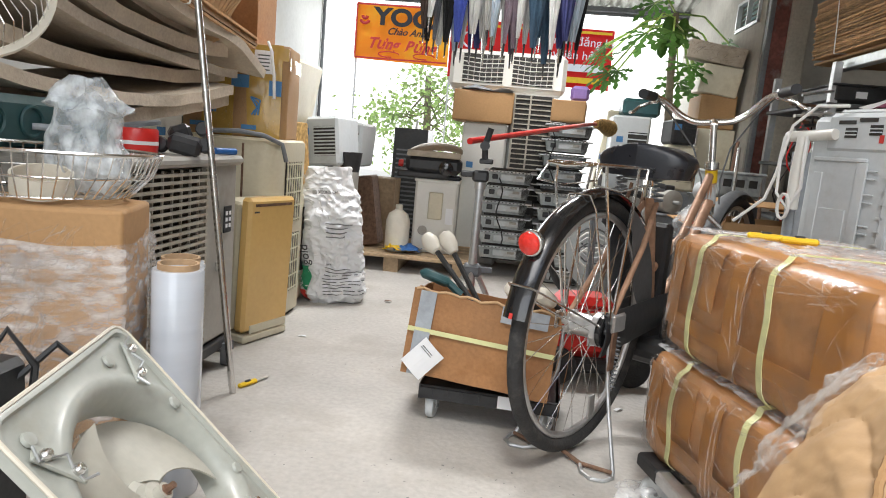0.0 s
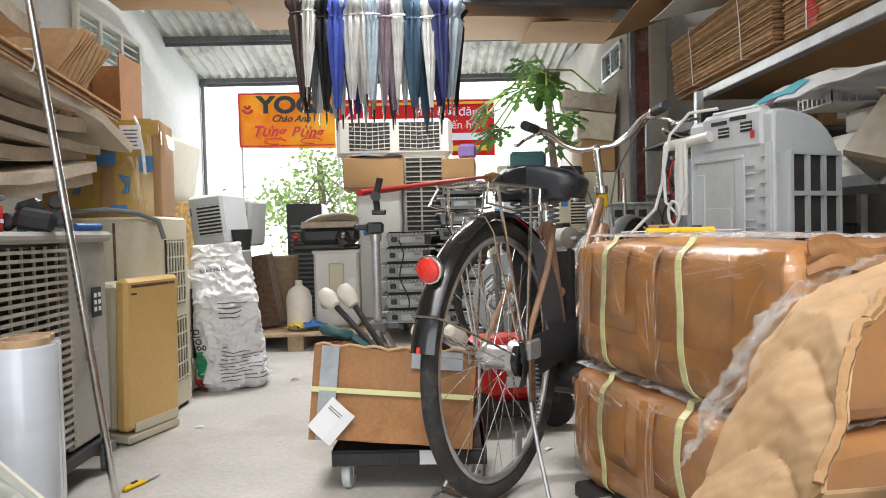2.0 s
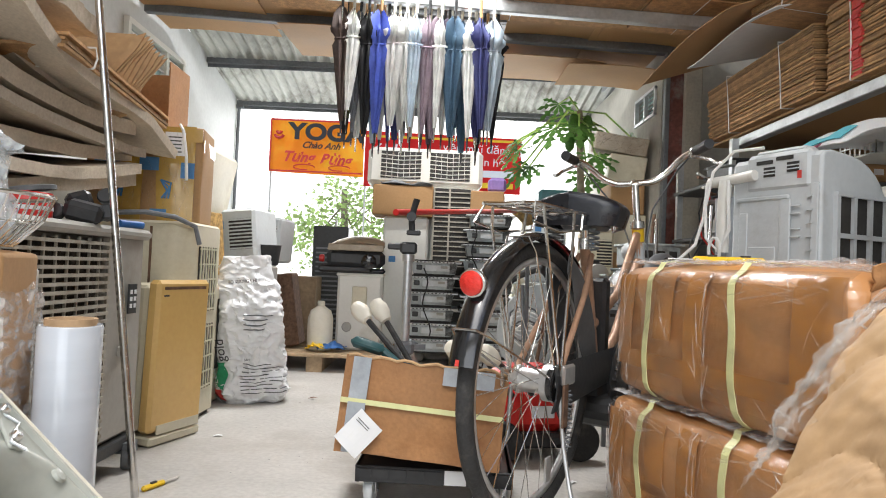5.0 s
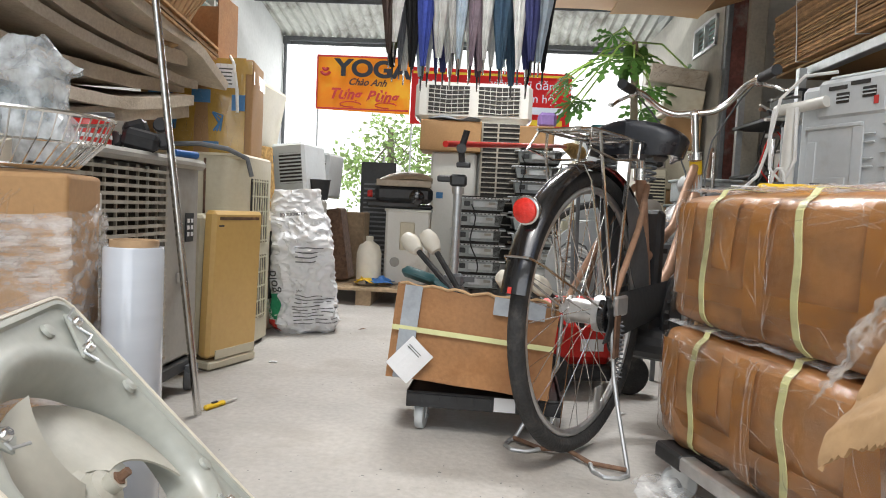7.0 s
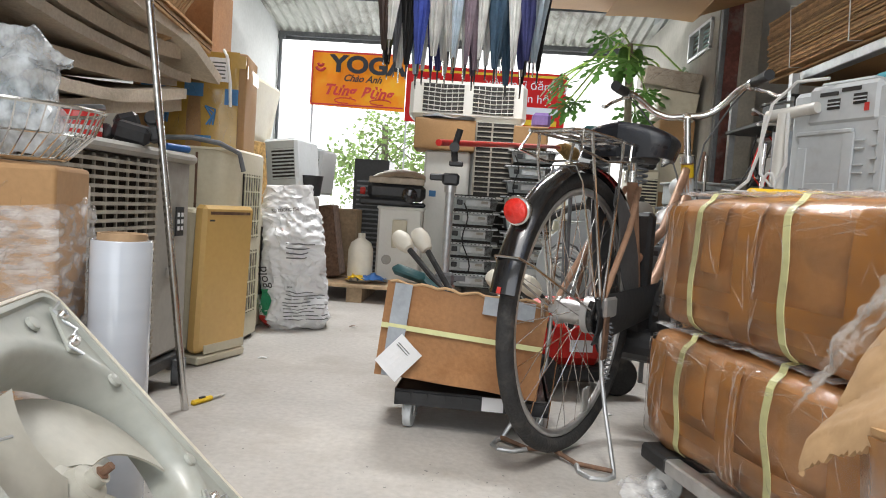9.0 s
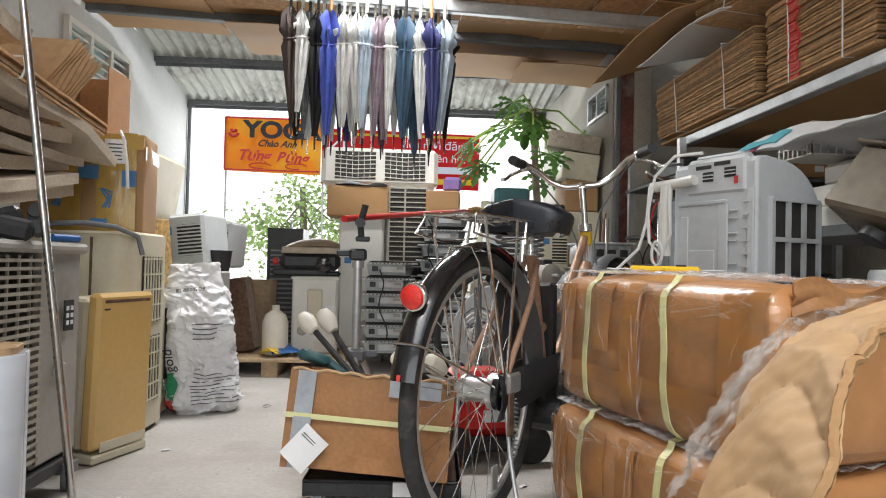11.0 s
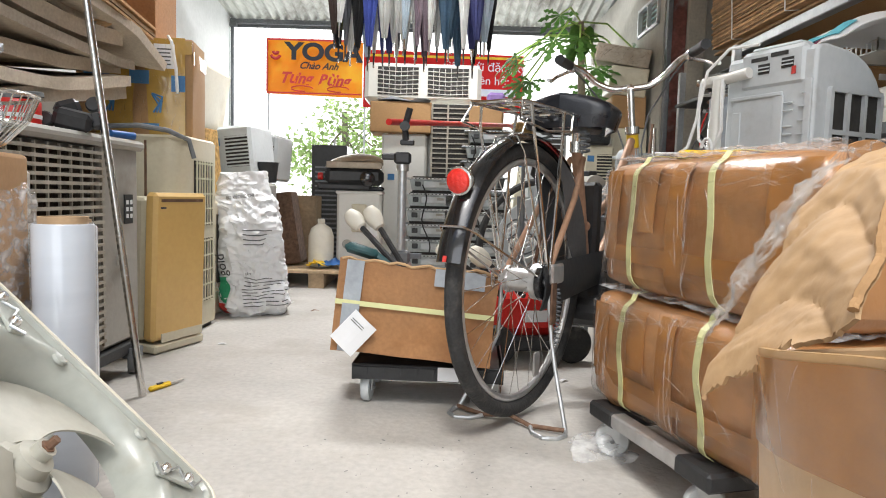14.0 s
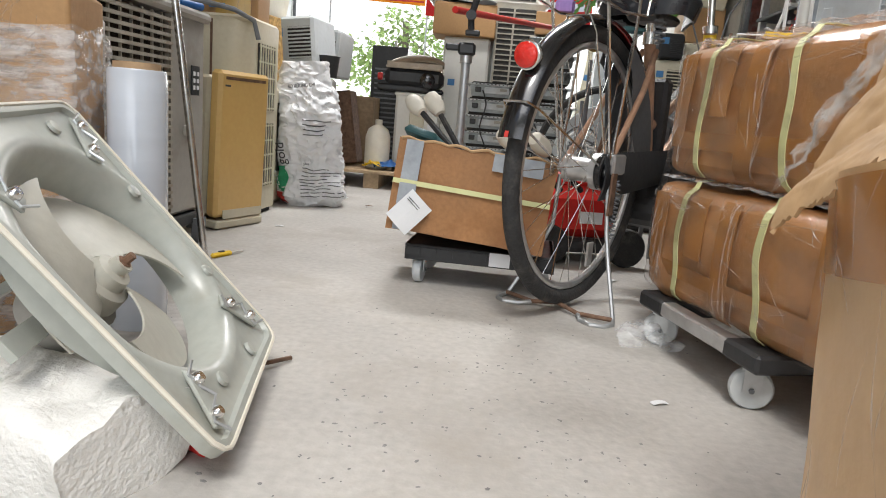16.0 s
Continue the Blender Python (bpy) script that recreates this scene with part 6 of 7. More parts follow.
    part("motor", Shape().lathe([(0.03, -0.1), (0.06, -0.08), (0.06, 0.0), (0.04, 0.02)], 18, m), M["green"], u, smooth=True)
    part("base", Shape().lathe([(0.16, 0), (0.16, 0.02), (0.04, 0.05)], 24, pose(-0.02, 0, 0)), M["green"], u, smooth=True)


fan_guard()

# ---- further along the left wall ----
def slotted(name, label, m, sx, sy, sz, material, vent=True):
    u = thing(name, label, "air conditioner", m)
    part("body", Shape().box((0, 0, sz / 2), (sx, sy, sz), ch=0.014), material, u)
    if vent:
        # near-black sheet for the shade between the slats
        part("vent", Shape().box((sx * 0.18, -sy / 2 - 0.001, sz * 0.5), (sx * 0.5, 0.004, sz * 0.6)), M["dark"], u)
        s = Shape()
        for k in range(9):
            s.box((sx * 0.18, -sy / 2 - 0.004, sz * (0.22 + 0.07 * k)), (sx * 0.5, 0.006, 0.008))
        part("slat", s, material, u)
    part("badge", Shape().box((-sx * 0.28, -sy / 2 - 0.001, sz * 0.7), (0.045, 0.003, 0.04)), M["blueink"], u)
    return u


slotted("indoor_unit", "grey air-conditioner casing stacked against the wall", pose(-0.93, 3.55, 0.62, 0, -6, -8), 0.24, 0.30, 0.26, M["cool"], True)
slotted("indoor_unit", "grey air-conditioner casing stacked against the wall", pose(-0.95, 3.95, 0.62, 0, 4, -4), 0.26, 0.30, 0.26, M["cool"], True)
slotted("outdoor_unit", "dusty grey outdoor unit at the foot of the stack", pose(-1.02, 3.6, 0.0, 0, 0, -3), 0.36, 0.5, 0.6, M["grey"], True)
slotted("outdoor_unit", "white outdoor unit beside the wall", pose(-1.25, 4.2, 0.0), 0.5, 0.4, 0.85, M["white"], True)
slotted("outdoor_unit", "white outdoor unit beside the wall", pose(-1.5, 3.3, 0.0), 0.5, 0.5, 1.05, M["white"], True)
slotted("indoor_unit", "ivory wall unit stacked high by the wall", pose(-1.15, 3.25, 0.80, 0, 10, 0), 0.22, 0.5, 0.36, M["ivory"], False)
solid("plywood_board", Shape().box((0, 0, 0.42), (0.025, 0.30, 0.84), pose(-0.905, 3.02, 0.0, 0, -6, -12), ch=0.004), M["straw"], "tall orange-brown wooden board leaning in the row", "board")
u = thing("black_pail", "black plastic pail on the stacked casings", "pail", pose(-0.80, 3.5, 0.60))
part("pail_body", Shape().lathe([(0.05, 0), (0.062, 0.10), (0.066, 0.105), (0.055, 0.10)], 20), M["black"], u, smooth=True)
solid("brown_case", Shape().box((0, 0, 0.22), (0.12, 0.20, 0.44), pose(-0.79, 4.15, 0.115, 0, -9, 0), ch=0.01), M["rustwire"], "dark brown case standing on the pallet", "case")
solid("loudspeaker", Shape().box((0, 0, 0.2), (0.16, 0.22, 0.44), pose(-0.78, 4.45, 0.112), ch=0.006), M["wood"], "wooden loudspeaker cabinet on the pallet", "speaker")
for k in range(6):
    x = -0.72 + 0.03 * k
    solid("metal_pipe", Shape().tube([(x, 4.75 + jit(0.1), 0.0), (x + jit(0.05), 4.95, 0.75 + jit(0.2))], 0.01, 6), M["galv"], "slim metal pipe leaning near the opening", "pipe", group="pipes by the opening", smooth=True)

# pallet
u = thing("wooden_pallet", "low weathered wooden pallet of many thin boards", "pallet", pose(-0.6, 4.32, 0))
for k in range(16):
    part("board", Shape().box((0, -0.46 + 0.061 * k, 0.098 + jit(0.003)), (0.98 + jit(0.04), 0.052, 0.018), ch=0.002), M["wood"], u)
for x in (-0.42, 0, 0.42):
    part("bearer", Shape().box((x, 0, 0.045), (0.09, 0.95, 0.088)), M["wood"], u)
solid("plastic_jug", Shape().lathe([(0.06, 0), (0.075, 0.01), (0.075, 0.19), (0.06, 0.235), (0.022, 0.262), (0.022, 0.29), (0.02, 0.292)], 24), M["cream"], "dingy cream plastic jug on the pallet", "jug", pose(-0.60, 4.0, 0.107), smooth=True)
solid("rag", Shape().grid(lambda p, q: Vector((0.16 * p, 0.12 * q, 0.02 + 0.03 * math.sin(p * 3.1) * math.sin(q * 3.1))) + noise.noise_vector(Vector((p * 4, q * 4, 1))) * 0.02, 12, 10, 0.003), M["blue"], "crumpled blue rag on the pallet edge", "rag", pose(-0.60, 3.90, 0.112), smooth=True)
solid("rag", Shape().grid(lambda p, q: Vector((0.10 * p, 0.10 * q, 0.02 + 0.02 * math.sin(p * 3.1))) + noise.noise_vector(Vector((p * 4, q * 4, 5))) * 0.02, 10, 10, 0.003), M["yellow"], "crumpled orange rag on the pallet edge", "rag", pose(-0.66, 3.88, 0.112), smooth=True)

# unit with a dismantled cover on it
u = thing("outdoor_unit", "scuffed ivory outdoor unit on the pallet with labels", "air conditioner", pose(-0.39, 4.22, 0.107, 0, 0, 3))
part("body", Shape().box((0, 0, 0.23), (0.27, 0.34, 0.46), ch=0.014), M["white"], u)
part("top_cover", Shape().box((0, 0, 0.455), (0.285, 0.36, 0.02), ch=0.006), M["white"], u)
part("valve_cover", Shape().box((0.0, -0.175, 0.30), (0.09, 0.02, 0.17), ch=0.006), M["ivory"], u)
part("rating_label", Shape().box((0.09, -0.171, 0.24), (0.045, 0.002, 0.10)), M["paper"], u)
part("handle_recess", Shape().lathe([(0.03, 0), (0.026, 0.004)], 16, pose(-0.07, -0.172, 0.14, 90)), M["grey"], u, smooth=True)
u = thing("generator_cover", "taupe moulded engine cover with black base, lying on the unit", "engine cover", pose(-0.42, 4.15, 0.575, 0, 0, 4))
part("shell", Shape().grid(lambda p, q: (-0.17 + 0.34 * p, -0.14 + 0.28 * q, 0.11 + 0.03 * p + 0.10 * (math.sin(0.15 + p * 2.84) ** 0.35) * (math.sin(0.15 + q * 2.84) ** 0.35)), 20, 14, 0.006), M["clay"], u, smooth=True)
part("base", Shape().box((0.0, 0, 0.085), (0.35, 0.28, 0.11), ch=0.03).box((-0.06, -0.02, 0.02), (0.32, 0.22, 0.04), ch=0.01), M["black"], u)
part("rim", Shape().box((0, -0.142, 0.15), (0.33, 0.010, 0.04), ch=0.004), M["clay"], u)
part("side_pod", Shape().lathe([(0.03, -0.03), (0.045, -0.02), (0.045, 0.03), (0.02, 0.04)], 16, pose(0.08, -0.15, 0.07, 90)), M["blackg"], u, smooth=True)
part("seat_pad", Shape().box((-0.02, 0.02, 0.012), (0.40, 0.26, 0.03), ch=0.012), M["vinyl"], u)
part("red_cap", Shape().lathe([(0.02, 0), (0.024, 0.01), (0.02, 0.03)], 14, pose(-0.19, -0.08, 0.08, 0, -90, 0)), M["redp"], u, smooth=True)
u = thing("metal_cabinet", "tall dark louvred metal cabinet behind the unit", "cabinet", pose(-0.66, 4.75, 0, 0, 0, 0))
part("body", Shape().box((0, 0, 0.44), (0.24, 0.3, 0.88), ch=0.006), M["black"], u)
s = Shape()
for k in range(20):
    s.box((0, -0.152, 0.12 + 0.032 * k), (0.19, 0.006, 0.012))
part("louvre", s, M["steel"], u)


# stacks of drawers / appliance trays
def tray(w, d, h):
    u = thing("appliance_tray", "dusty grey metal appliance chassis in a stack", "appliance", group="stacked grey appliances")
    # near-black core paints the shaded gaps between stacked trays
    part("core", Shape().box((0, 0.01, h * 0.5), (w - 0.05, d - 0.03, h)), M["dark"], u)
    z0, z1 = h * 0.10, h * 0.80
    s = Shape().add([(i * (w / 2 - (0.022 if k == 0 else 0.008)), j * (d / 2 - (0.014 if k == 0 else 0.004)), (z0, z1)[k]) for k in (0, 1) for i, j in ((-1, -1), (1, -1), (1, 1), (-1, 1))],
                    [(0, 1, 2, 3), (4, 5, 6, 7), (0, 1, 5, 4), (1, 2, 6, 5), (2, 3, 7, 6), (3, 0, 4, 7)])
    part("chassis", s, M["tray"], u)
    part("lid", Shape().box((0, 0, h * 0.86), (w + 0.035, d + 0.025, 0.010), ch=0.003), M["galv"], u)
    s = Shape()
    for k in range(12):
        s.box((-w * 0.42 + w * 0.076 * k, -d / 2 - 0.013, h * 0.86), (w * 0.03, 0.003, 0.005))
    part("lid_slot", s, M["dark"], u)["kind"] = "stuff"
    part("front_recess", Shape().box((0.02, -d / 2 + 0.003, h * 0.48), (w * 0.5, 0.012, h * 0.40), ch=0.004), M["cool"], u)
    part("latch", Shape().box((0.06, -d / 2 - 0.004, h * 0.55), (w * 0.14, 0.008, h * 0.16), ch=0.002), M["grey"], u)
    part("socket", Shape().box((-w * 0.3, -d / 2 - 0.006, h * 0.5), (0.035, 0.014, 0.03), ch=0.003), M["black"], u)
    s = Shape()
    for k in range(10):
        s.box((w * 0.38, -d / 2 - 0.003, h * 0.2 + 0.007 * k), (w * 0.14, 0.004, 0.0035))
    part("vent", s, M["dark"], u)
    return u


tr = tray(0.30, 0.30, 0.094)
tr.matrix_basis = pose(0.055, 4.2, 0.107)
for k in range(1, 6):
    copy_thing(tr, pose(0.055 + jit(0.012), 4.2 + jit(0.015), 0.107 + 0.094 * k, 0, 0, jit(2)))
for k in range(10):
    copy_thing(tr, pose(0.41 + jit(0.015), 4.55 + jit(0.02), 0.002 + 0.1 * k, 0, 0, jit(3)))
for k in range(6):
    copy_thing(tr, pose(0.40 + jit(0.012), 4.16 + jit(0.015), 0.002 + 0.094 * k, 0, 0, jit(3)))
for x, y, z in ((0.0, 4.03, 0.62), (0.32, 4.0, 0.45), (0.30, 4.37, 0.95)):
    pts = [(x + 0.02 * math.sin(k * 0.9) + 0.004 * k, y - 0.01, z - 0.042 * k) for k in range(11)]
    solid("power_cable", Shape().tube(pts, 0.0045, 6), M["black"], "black power cable hanging down the stack", "cable", smooth=True)
slotted("outdoor_unit", "tall dark-grilled unit behind the stacks", pose(0.16, 4.72, 0.0), 0.30, 0.3, 1.15, M["white"], True)
u = thing("grille_panel", "tall white grille panel over dark louvres", "grille", pose(0.165, 4.50, 0.62))
# backing is near-black to paint the shade behind the slats
part("backing", Shape().box((0, 0, 0.27), (0.26, 0.03, 0.54)), M["dark"], u)
s = Shape()
for k in range(16):
    s.box((0, -0.018, 0.02 + 0.033 * k), (0.25, 0.008, 0.008))
for x in (-0.125, -0.02, 0.125):
    s.box((x, -0.02, 0.27), (0.012, 0.01, 0.54))
part("slat", s, M["greyl"], u)
slotted("outdoor_unit", "ivory unit casing standing behind the trays", pose(-0.14, 4.62, 0.0), 0.30, 0.32, 0.96, M["white"], False)
u = carton("kraft_box", "squat kraft box under the cassette unit with a rag on top", (0.40, 0.34, 0.20), pose(-0.17, 4.58, 0.962, 0, 0, 2), M["kraft"], seed=11)
solid("rag", Shape().grid(lambda p, q: Vector((0.34 * p, 0.18 * q, 0.01 + 0.025 * math.sin(p * 6) * math.sin(q * 3.1))) + noise.noise_vector(Vector((p * 5, q * 5, 8))) * 0.02, 16, 10, 0.003), M["duct"], "crumpled grey cloth on the kraft box", "rag", pose(-0.32, 4.40, 1.165), smooth=True)
u = carton("kraft_box", "small kraft box beside the cassette unit", (0.22, 0.22, 0.14), pose(0.40, 4.50, 1.005, 0, 0, -6), M["kraft"], seed=12)
solid("violet_case", Shape().box((0, 0, 0.04), (0.12, 0.1, 0.10), ch=0.02), M["violet"], "violet plastic case on the small box", "case", pose(0.46, 4.5, 1.155))
u = thing("cassette_unit", "white ceiling cassette air conditioner with two dark air grilles", "air conditioner", pose(-0.03, 4.62, 1.185, -6, 0, 1))
part("frame", Shape().box((0, 0.06, 0.135), (0.80, 0.16, 0.27), ch=0.03), M["white"], u)
for x, w_ in ((-0.17, 0.28), (0.17, 0.28)):
    # near-black plate: shade behind the bars put into its colour
    o = part("air_grille", Shape().box((x, -0.022, 0.14), (w_, 0.01, 0.19)), M["dark"], u)
    s = Shape()
    for k in range(6):
        s.tube([(x - w_ / 2, -0.03, 0.06 + 0.03 * k), (x, -0.03, 0.05 + 0.03 * k), (x + w_ / 2, -0.03, 0.06 + 0.03 * k)], 0.0035, 4)
    for k in range(8):
        s.box((x - w_ / 2 + w_ * k / 7, -0.03, 0.135), (0.003, 0.004, 0.19))
    part("grille_bar", s, M["white"], o)

# clamp stand and broom
u = thing("clamp_stand", "grey laboratory-like stand with tripod foot and black clamp", "stand", pose(-0.025, 2.40, 0) @ Matrix.Diagonal((1, 1, 0.93, 1)))
part("column", Shape().tube([(0, 0, 0.10), (0, 0, 0.72)], 0.016, 14), M["galv"], u, smooth=True)
part("ring_scale", Shape().tube([(0, 0, 0.69), (0, 0, 0.715)], 0.022, 16), M["alu"], u, smooth=True)
part("slider", Shape().box((0, 0, 0.74), (0.06, 0.05, 0.045), ch=0.008).box((-0.045, 0, 0.745), (0.06, 0.025, 0.025), ch=0.005), M["black"], u)
part("clamp", Shape().box((0.015, 0, 0.80), (0.05, 0.03, 0.02), ch=0.004).tube([(0.01, 0, 0.80), (0.005, 0, 0.86), (0.022, 0, 0.93)], 0.012, 10).lathe([(0.018, -0.01), (0.018, 0.01)], 14, pose(0.006, -0.02, 0.86, 90)), M["black"], u)
part("joint", Shape().box((0, 0, 0.36), (0.07, 0.06, 0.05), ch=0.01).box((0.05, 0, 0.365), (0.05, 0.02, 0.02)), M["steel"], u)
for k in range(3):
    a = radians(30 + 120 * k)
    part("leg", Shape().tube([(0.02 * math.cos(a), 0.02 * math.sin(a), 0.35), (0.20 * math.cos(a), 0.20 * math.sin(a), 0.01)], 0.012, 8), M["alu"], u, smooth=True)
u = thing("broom", "straw broom with a red plastic handle lying across the stacks", "broom")
part("handle", Shape().tube([(-0.075, 2.37, 0.812), (0.50, 4.02, 0.985), (0.55, 4.16, 0.995)], 0.012, 10), M["redp"], u, smooth=True)
part("bristles", Shape().tube([(0.55, 4.16, 0.995), (0.60, 4.28, 1.00), (0.68, 4.52, 0.99)], 0.022, 12, r2=0.055), M["straw"], u, smooth=True)


# ---- right: portable air conditioner, hoses, rack ----
def tall_unit():
    E_, F_ = Vector((1.025, 1.66, 0)), Vector((0.911, 1.905, 0))
    ex = (E_ - F_).normalized()
    ey = Vector((-ex.y, ex.x, 0))
    m = Matrix(((ex.x, ey.x, 0, F_.x), (ex.y, ey.y, 0, F_.y), (0, 0, 1, 0), (0, 0, 0, 1)))
    u = thing("portable_air_conditioner", "tall cool-grey portable air conditioner seen from its back with side grille", "air conditioner", m)
    W_, D_ = 0.27, 0.27
    side = [(0, 0), (D_, 0), (D_, 0.80)] + [(0.10 + (D_ - 0.10) * math.cos(radians(a)), 0.80 + 0.155 * math.sin(radians(a))) for a in range(12, 91, 12)] + [(0.04, 0.962), (0.012, 0.958), (0, 0.945)]
    nn_ = len(side)
    s = Shape().add([(0.0, y, z) for y, z in side] + [(W_, y, z) for y, z in side], [tuple(range(nn_)), tuple(range(nn_, 2 * nn_))[::-1]] + [((i + 1) % nn_, i, nn_ + i, nn_ + (i + 1) % nn_) for i in range(nn_)])
    b_ = part("body", s, M["cool"], u, smooth=True)
    bv = b_.modifiers.new("bevel", "BEVEL")
    bv.width, bv.segments, bv.limit_method, bv.angle_limit = 0.008, 3, "ANGLE", radians(50)
    part("top_module", Shape().box((0.145, 0.018, 0.915), (0.20, 0.05, 0.105), ch=0.012).box((0.145, 0.03, 0.97), (0.15, 0.05, 0.014), ch=0.006), M["cool"], u)
    part("back_panel", Shape().box((0.105, -0.003, 0.60), (0.15, 0.008, 0.50), ch=0.003).box((0.175, -0.008, 0.60), (0.03, 0.006, 0.48), ch=0.002).box((0.045, -0.006, 0.70), (0.03, 0.006, 0.22), ch=0.003), M["cool"], u)
    part("panel_step", Shape().box((0.105, -0.007, 0.845), (0.16, 0.012, 0.012), ch=0.003), M["cool"], u)
    part("panel_step", Shape().box((0.105, -0.007, 0.665), (0.085, 0.004, 0.10), ch=0.002), M["cool"], u)
    for z in (0.45, 0.47, 0.49, 0.51, 0.66, 0.68, 0.74, 0.76, 0.80, 0.82):
        part("louvre_notch", Shape().box((0.20, -0.006, z), (0.034, 0.006, 0.004), ch=0.001), M["cool"], u)
    for x, z, w0, h0 in ((0.11, 0.942, 0.05, 0.010), (0.17, 0.948, 0.05, 0.010), (0.125, 0.915, 0.034, 0.026), (0.195, 0.922, 0.034, 0.026)):
        o = part("switch_slot", Shape().box((x, -0.0075, z), (w0, 0.004, h0)), M["dark"], u)
        if h0 > 0.02:
            part("slot", Shape().box((x, -0.010, z - 0.005), (w0, 0.004, 0.003)).box((x, -0.010, z + 0.004), (w0, 0.004, 0.003)), M["cool"], o)
    for k in range(14):
        part("ladder_rung", Shape().box((W_ - 0.027, -0.005, 0.40 + 0.034 * k), (0.018, 0.008, 0.004)), M["cool"], u)
    part("edge_strip", Shape().box((W_ - 0.015, -0.003, 0.6), (0.02, 0.008, 0.55), ch=0.002), M["cool"], u)
    part("red_mark", Shape().box((0.215, -0.010, 0.90), (0.012, 0.001, 0.02)), M["redink"], u)
    # near-black sheet painting the shade behind the side grille bars
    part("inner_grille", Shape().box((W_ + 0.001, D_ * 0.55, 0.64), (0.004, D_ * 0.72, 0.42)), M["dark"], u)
    s = Shape()
    for k in range(4):
        s.box((W_ + 0.006, D_ * (0.19 + 0.24 * k), 0.64), (0.012, 0.012, 0.42))
    for k in range(5):
        s.box((W_ + 0.006, D_ * 0.55, 0.43 + 0.105 * k), (0.012, D_ * 0.74, 0.012))
    part("side_grille", s, M["cool"], u)
    part("hose_stub", Shape().tube([(-0.055, -0.03, 0.90), (0.02, -0.02, 0.905), (0.09, -0.02, 0.91)], 0.015, 14).tube([(0.0, -0.03, 0.90), (0.0, -0.035, 0.80), (-0.005, -0.03, 0.70)], 0.017, 14), M["white"], u, "white corrugated hose", smooth=True)
    for dx in (-0.045, -0.005):
        part("drain_hose", Shape().tube([(dx, 0.03, 0.10), (dx, 0.03, 0.5), (dx - 0.005, 0.025, 0.86)], 0.026, 12), M["duct"], u, "grey ribbed hose", smooth=True)
    cord = [(0.10, 0.0, 0.985), (0.02, -0.02, 0.985), (-0.035, -0.04, 0.93), (-0.05, -0.05, 0.83), (-0.045, -0.05, 0.74), (0.0, -0.05, 0.70), (0.035, -0.05, 0.76), (0.03, -0.05, 0.85), (0.02, -0.04, 0.90)]
    cord2 = [(-0.05, -0.045, 0.90), (-0.055, -0.05, 0.80), (-0.075, -0.06, 0.72), (-0.12, -0.12, 0.645)]
    loop = [(-0.01 + 0.02 * math.cos(k * 0.6), -0.055, 0.705 + 0.035 * math.sin(k * 0.6)) for k in range(12)]
    part("cord", Shape().tube(cord, 0.0045, 8).tube(cord2, 0.0045, 8).tube(loop, 0.0045, 8), M["rope"], u, "white looped power cord", smooth=True)


tall_unit()


def cutter(m, label):
    u = thing("box_cutter", label, "cutter", m)
    part("grip", Shape().box((0, 0, 0.007), (0.075, 0.017, 0.014), ch=0.005), M["yellow"], u)
    part("blade", Shape().box((0.06, 0, 0.007), (0.05, 0.010, 0.002)), M["alu"], u)
    part("slider", Shape().box((0.0, 0, 0.015), (0.02, 0.008, 0.005), ch=0.001), M["black"], u)


cutter(pose(0.70, 1.36, 0.654, 0, 0, -8), "yellow box cutter lying on the film-wrapped carton")
cutter(pose(0.64, 1.38, 0.654, 0, 0, 170), "second yellow box cutter lying on the carton")
cutter(pose(-0.655, 1.83, 0.0, 0, 0, 66), "yellow box cutter lying on the concrete floor")

# tilted steel housing and cloth on a bench
u = thing("work_bench", "dim steel bench beside the rack, loaded with parts", "bench", pose(1.75, 1.75, 0))
part("top", Shape().box((0, 0, 0.78), (0.85, 1.3, 0.03)), M["steel"], u)
for x in (-0.4, 0.4):
    for y in (-0.6, 0.6):
        part("leg", Shape().box((x, y, 0.38), (0.04, 0.04, 0.77)), M["steel"], u)
for k in range(3):
    slotted("indoor_unit", "long off-white unit stacked on the bench", pose(1.62 + 0.06 * k, 1.9, 0.797 + 0.085 * k, 0, 0, 88), 0.85, 0.24, 0.082, M["white"], True)


def cloth(p, q):
    v = Vector((1.18 + 0.75 * q, 2.25 - 1.1 * p, 1.075 + 0.03 * math.sin(p * 7) * math.sin(q * 5)))
    edge = max(0, 0.15 - q) / 0.15
    v.z -= 0.05 * edge
    return v + noise.noise_vector(v * 6) * 0.03


solid("cloth", Shape().grid(cloth, 40, 24, 0.003), M["sack"], "crumpled white cloth with coloured patches on the stack", "cloth", smooth=True)
solid("cloth_patch", Shape().grid(lambda p, q: Vector(cloth(0.12 + 0.22 * p, 0.02 + 0.07 * q)) + Vector((0, 0, 0.006)), 16, 10, 0.002), mat("turquoise_fabric", (0.10, 0.42, 0.50), 0.8, vary=0.1, scale=20), "turquoise fabric piece on the white cloth", "cloth", smooth=True)
solid("cloth_patch", Shape().grid(lambda p, q: Vector(cloth(0.05 + 0.22 * p, -0.02 + 0.05 * q)) + Vector((-0.008, 0, -0.004)), 16, 6, 0.002), mat("maroon_fabric", (0.17, 0.02, 0.06), 0.8, vary=0.1, scale=20), "maroon fabric edge under the white cloth", "cloth", smooth=True)
u = thing("steel_housing", "tilted tan sheet-steel housing with worn edges", "housing", pose(1.15, 1.30, 0.81, 18, 30, 20))
part("shell", Shape().box((0, 0, 0), (0.14, 0.26, 0.15), ch=0.008), M["stain"], u)
part("flange", Shape().box((0, 0, 0.078), (0.16, 0.28, 0.008), ch=0.002), M["stain"], u)
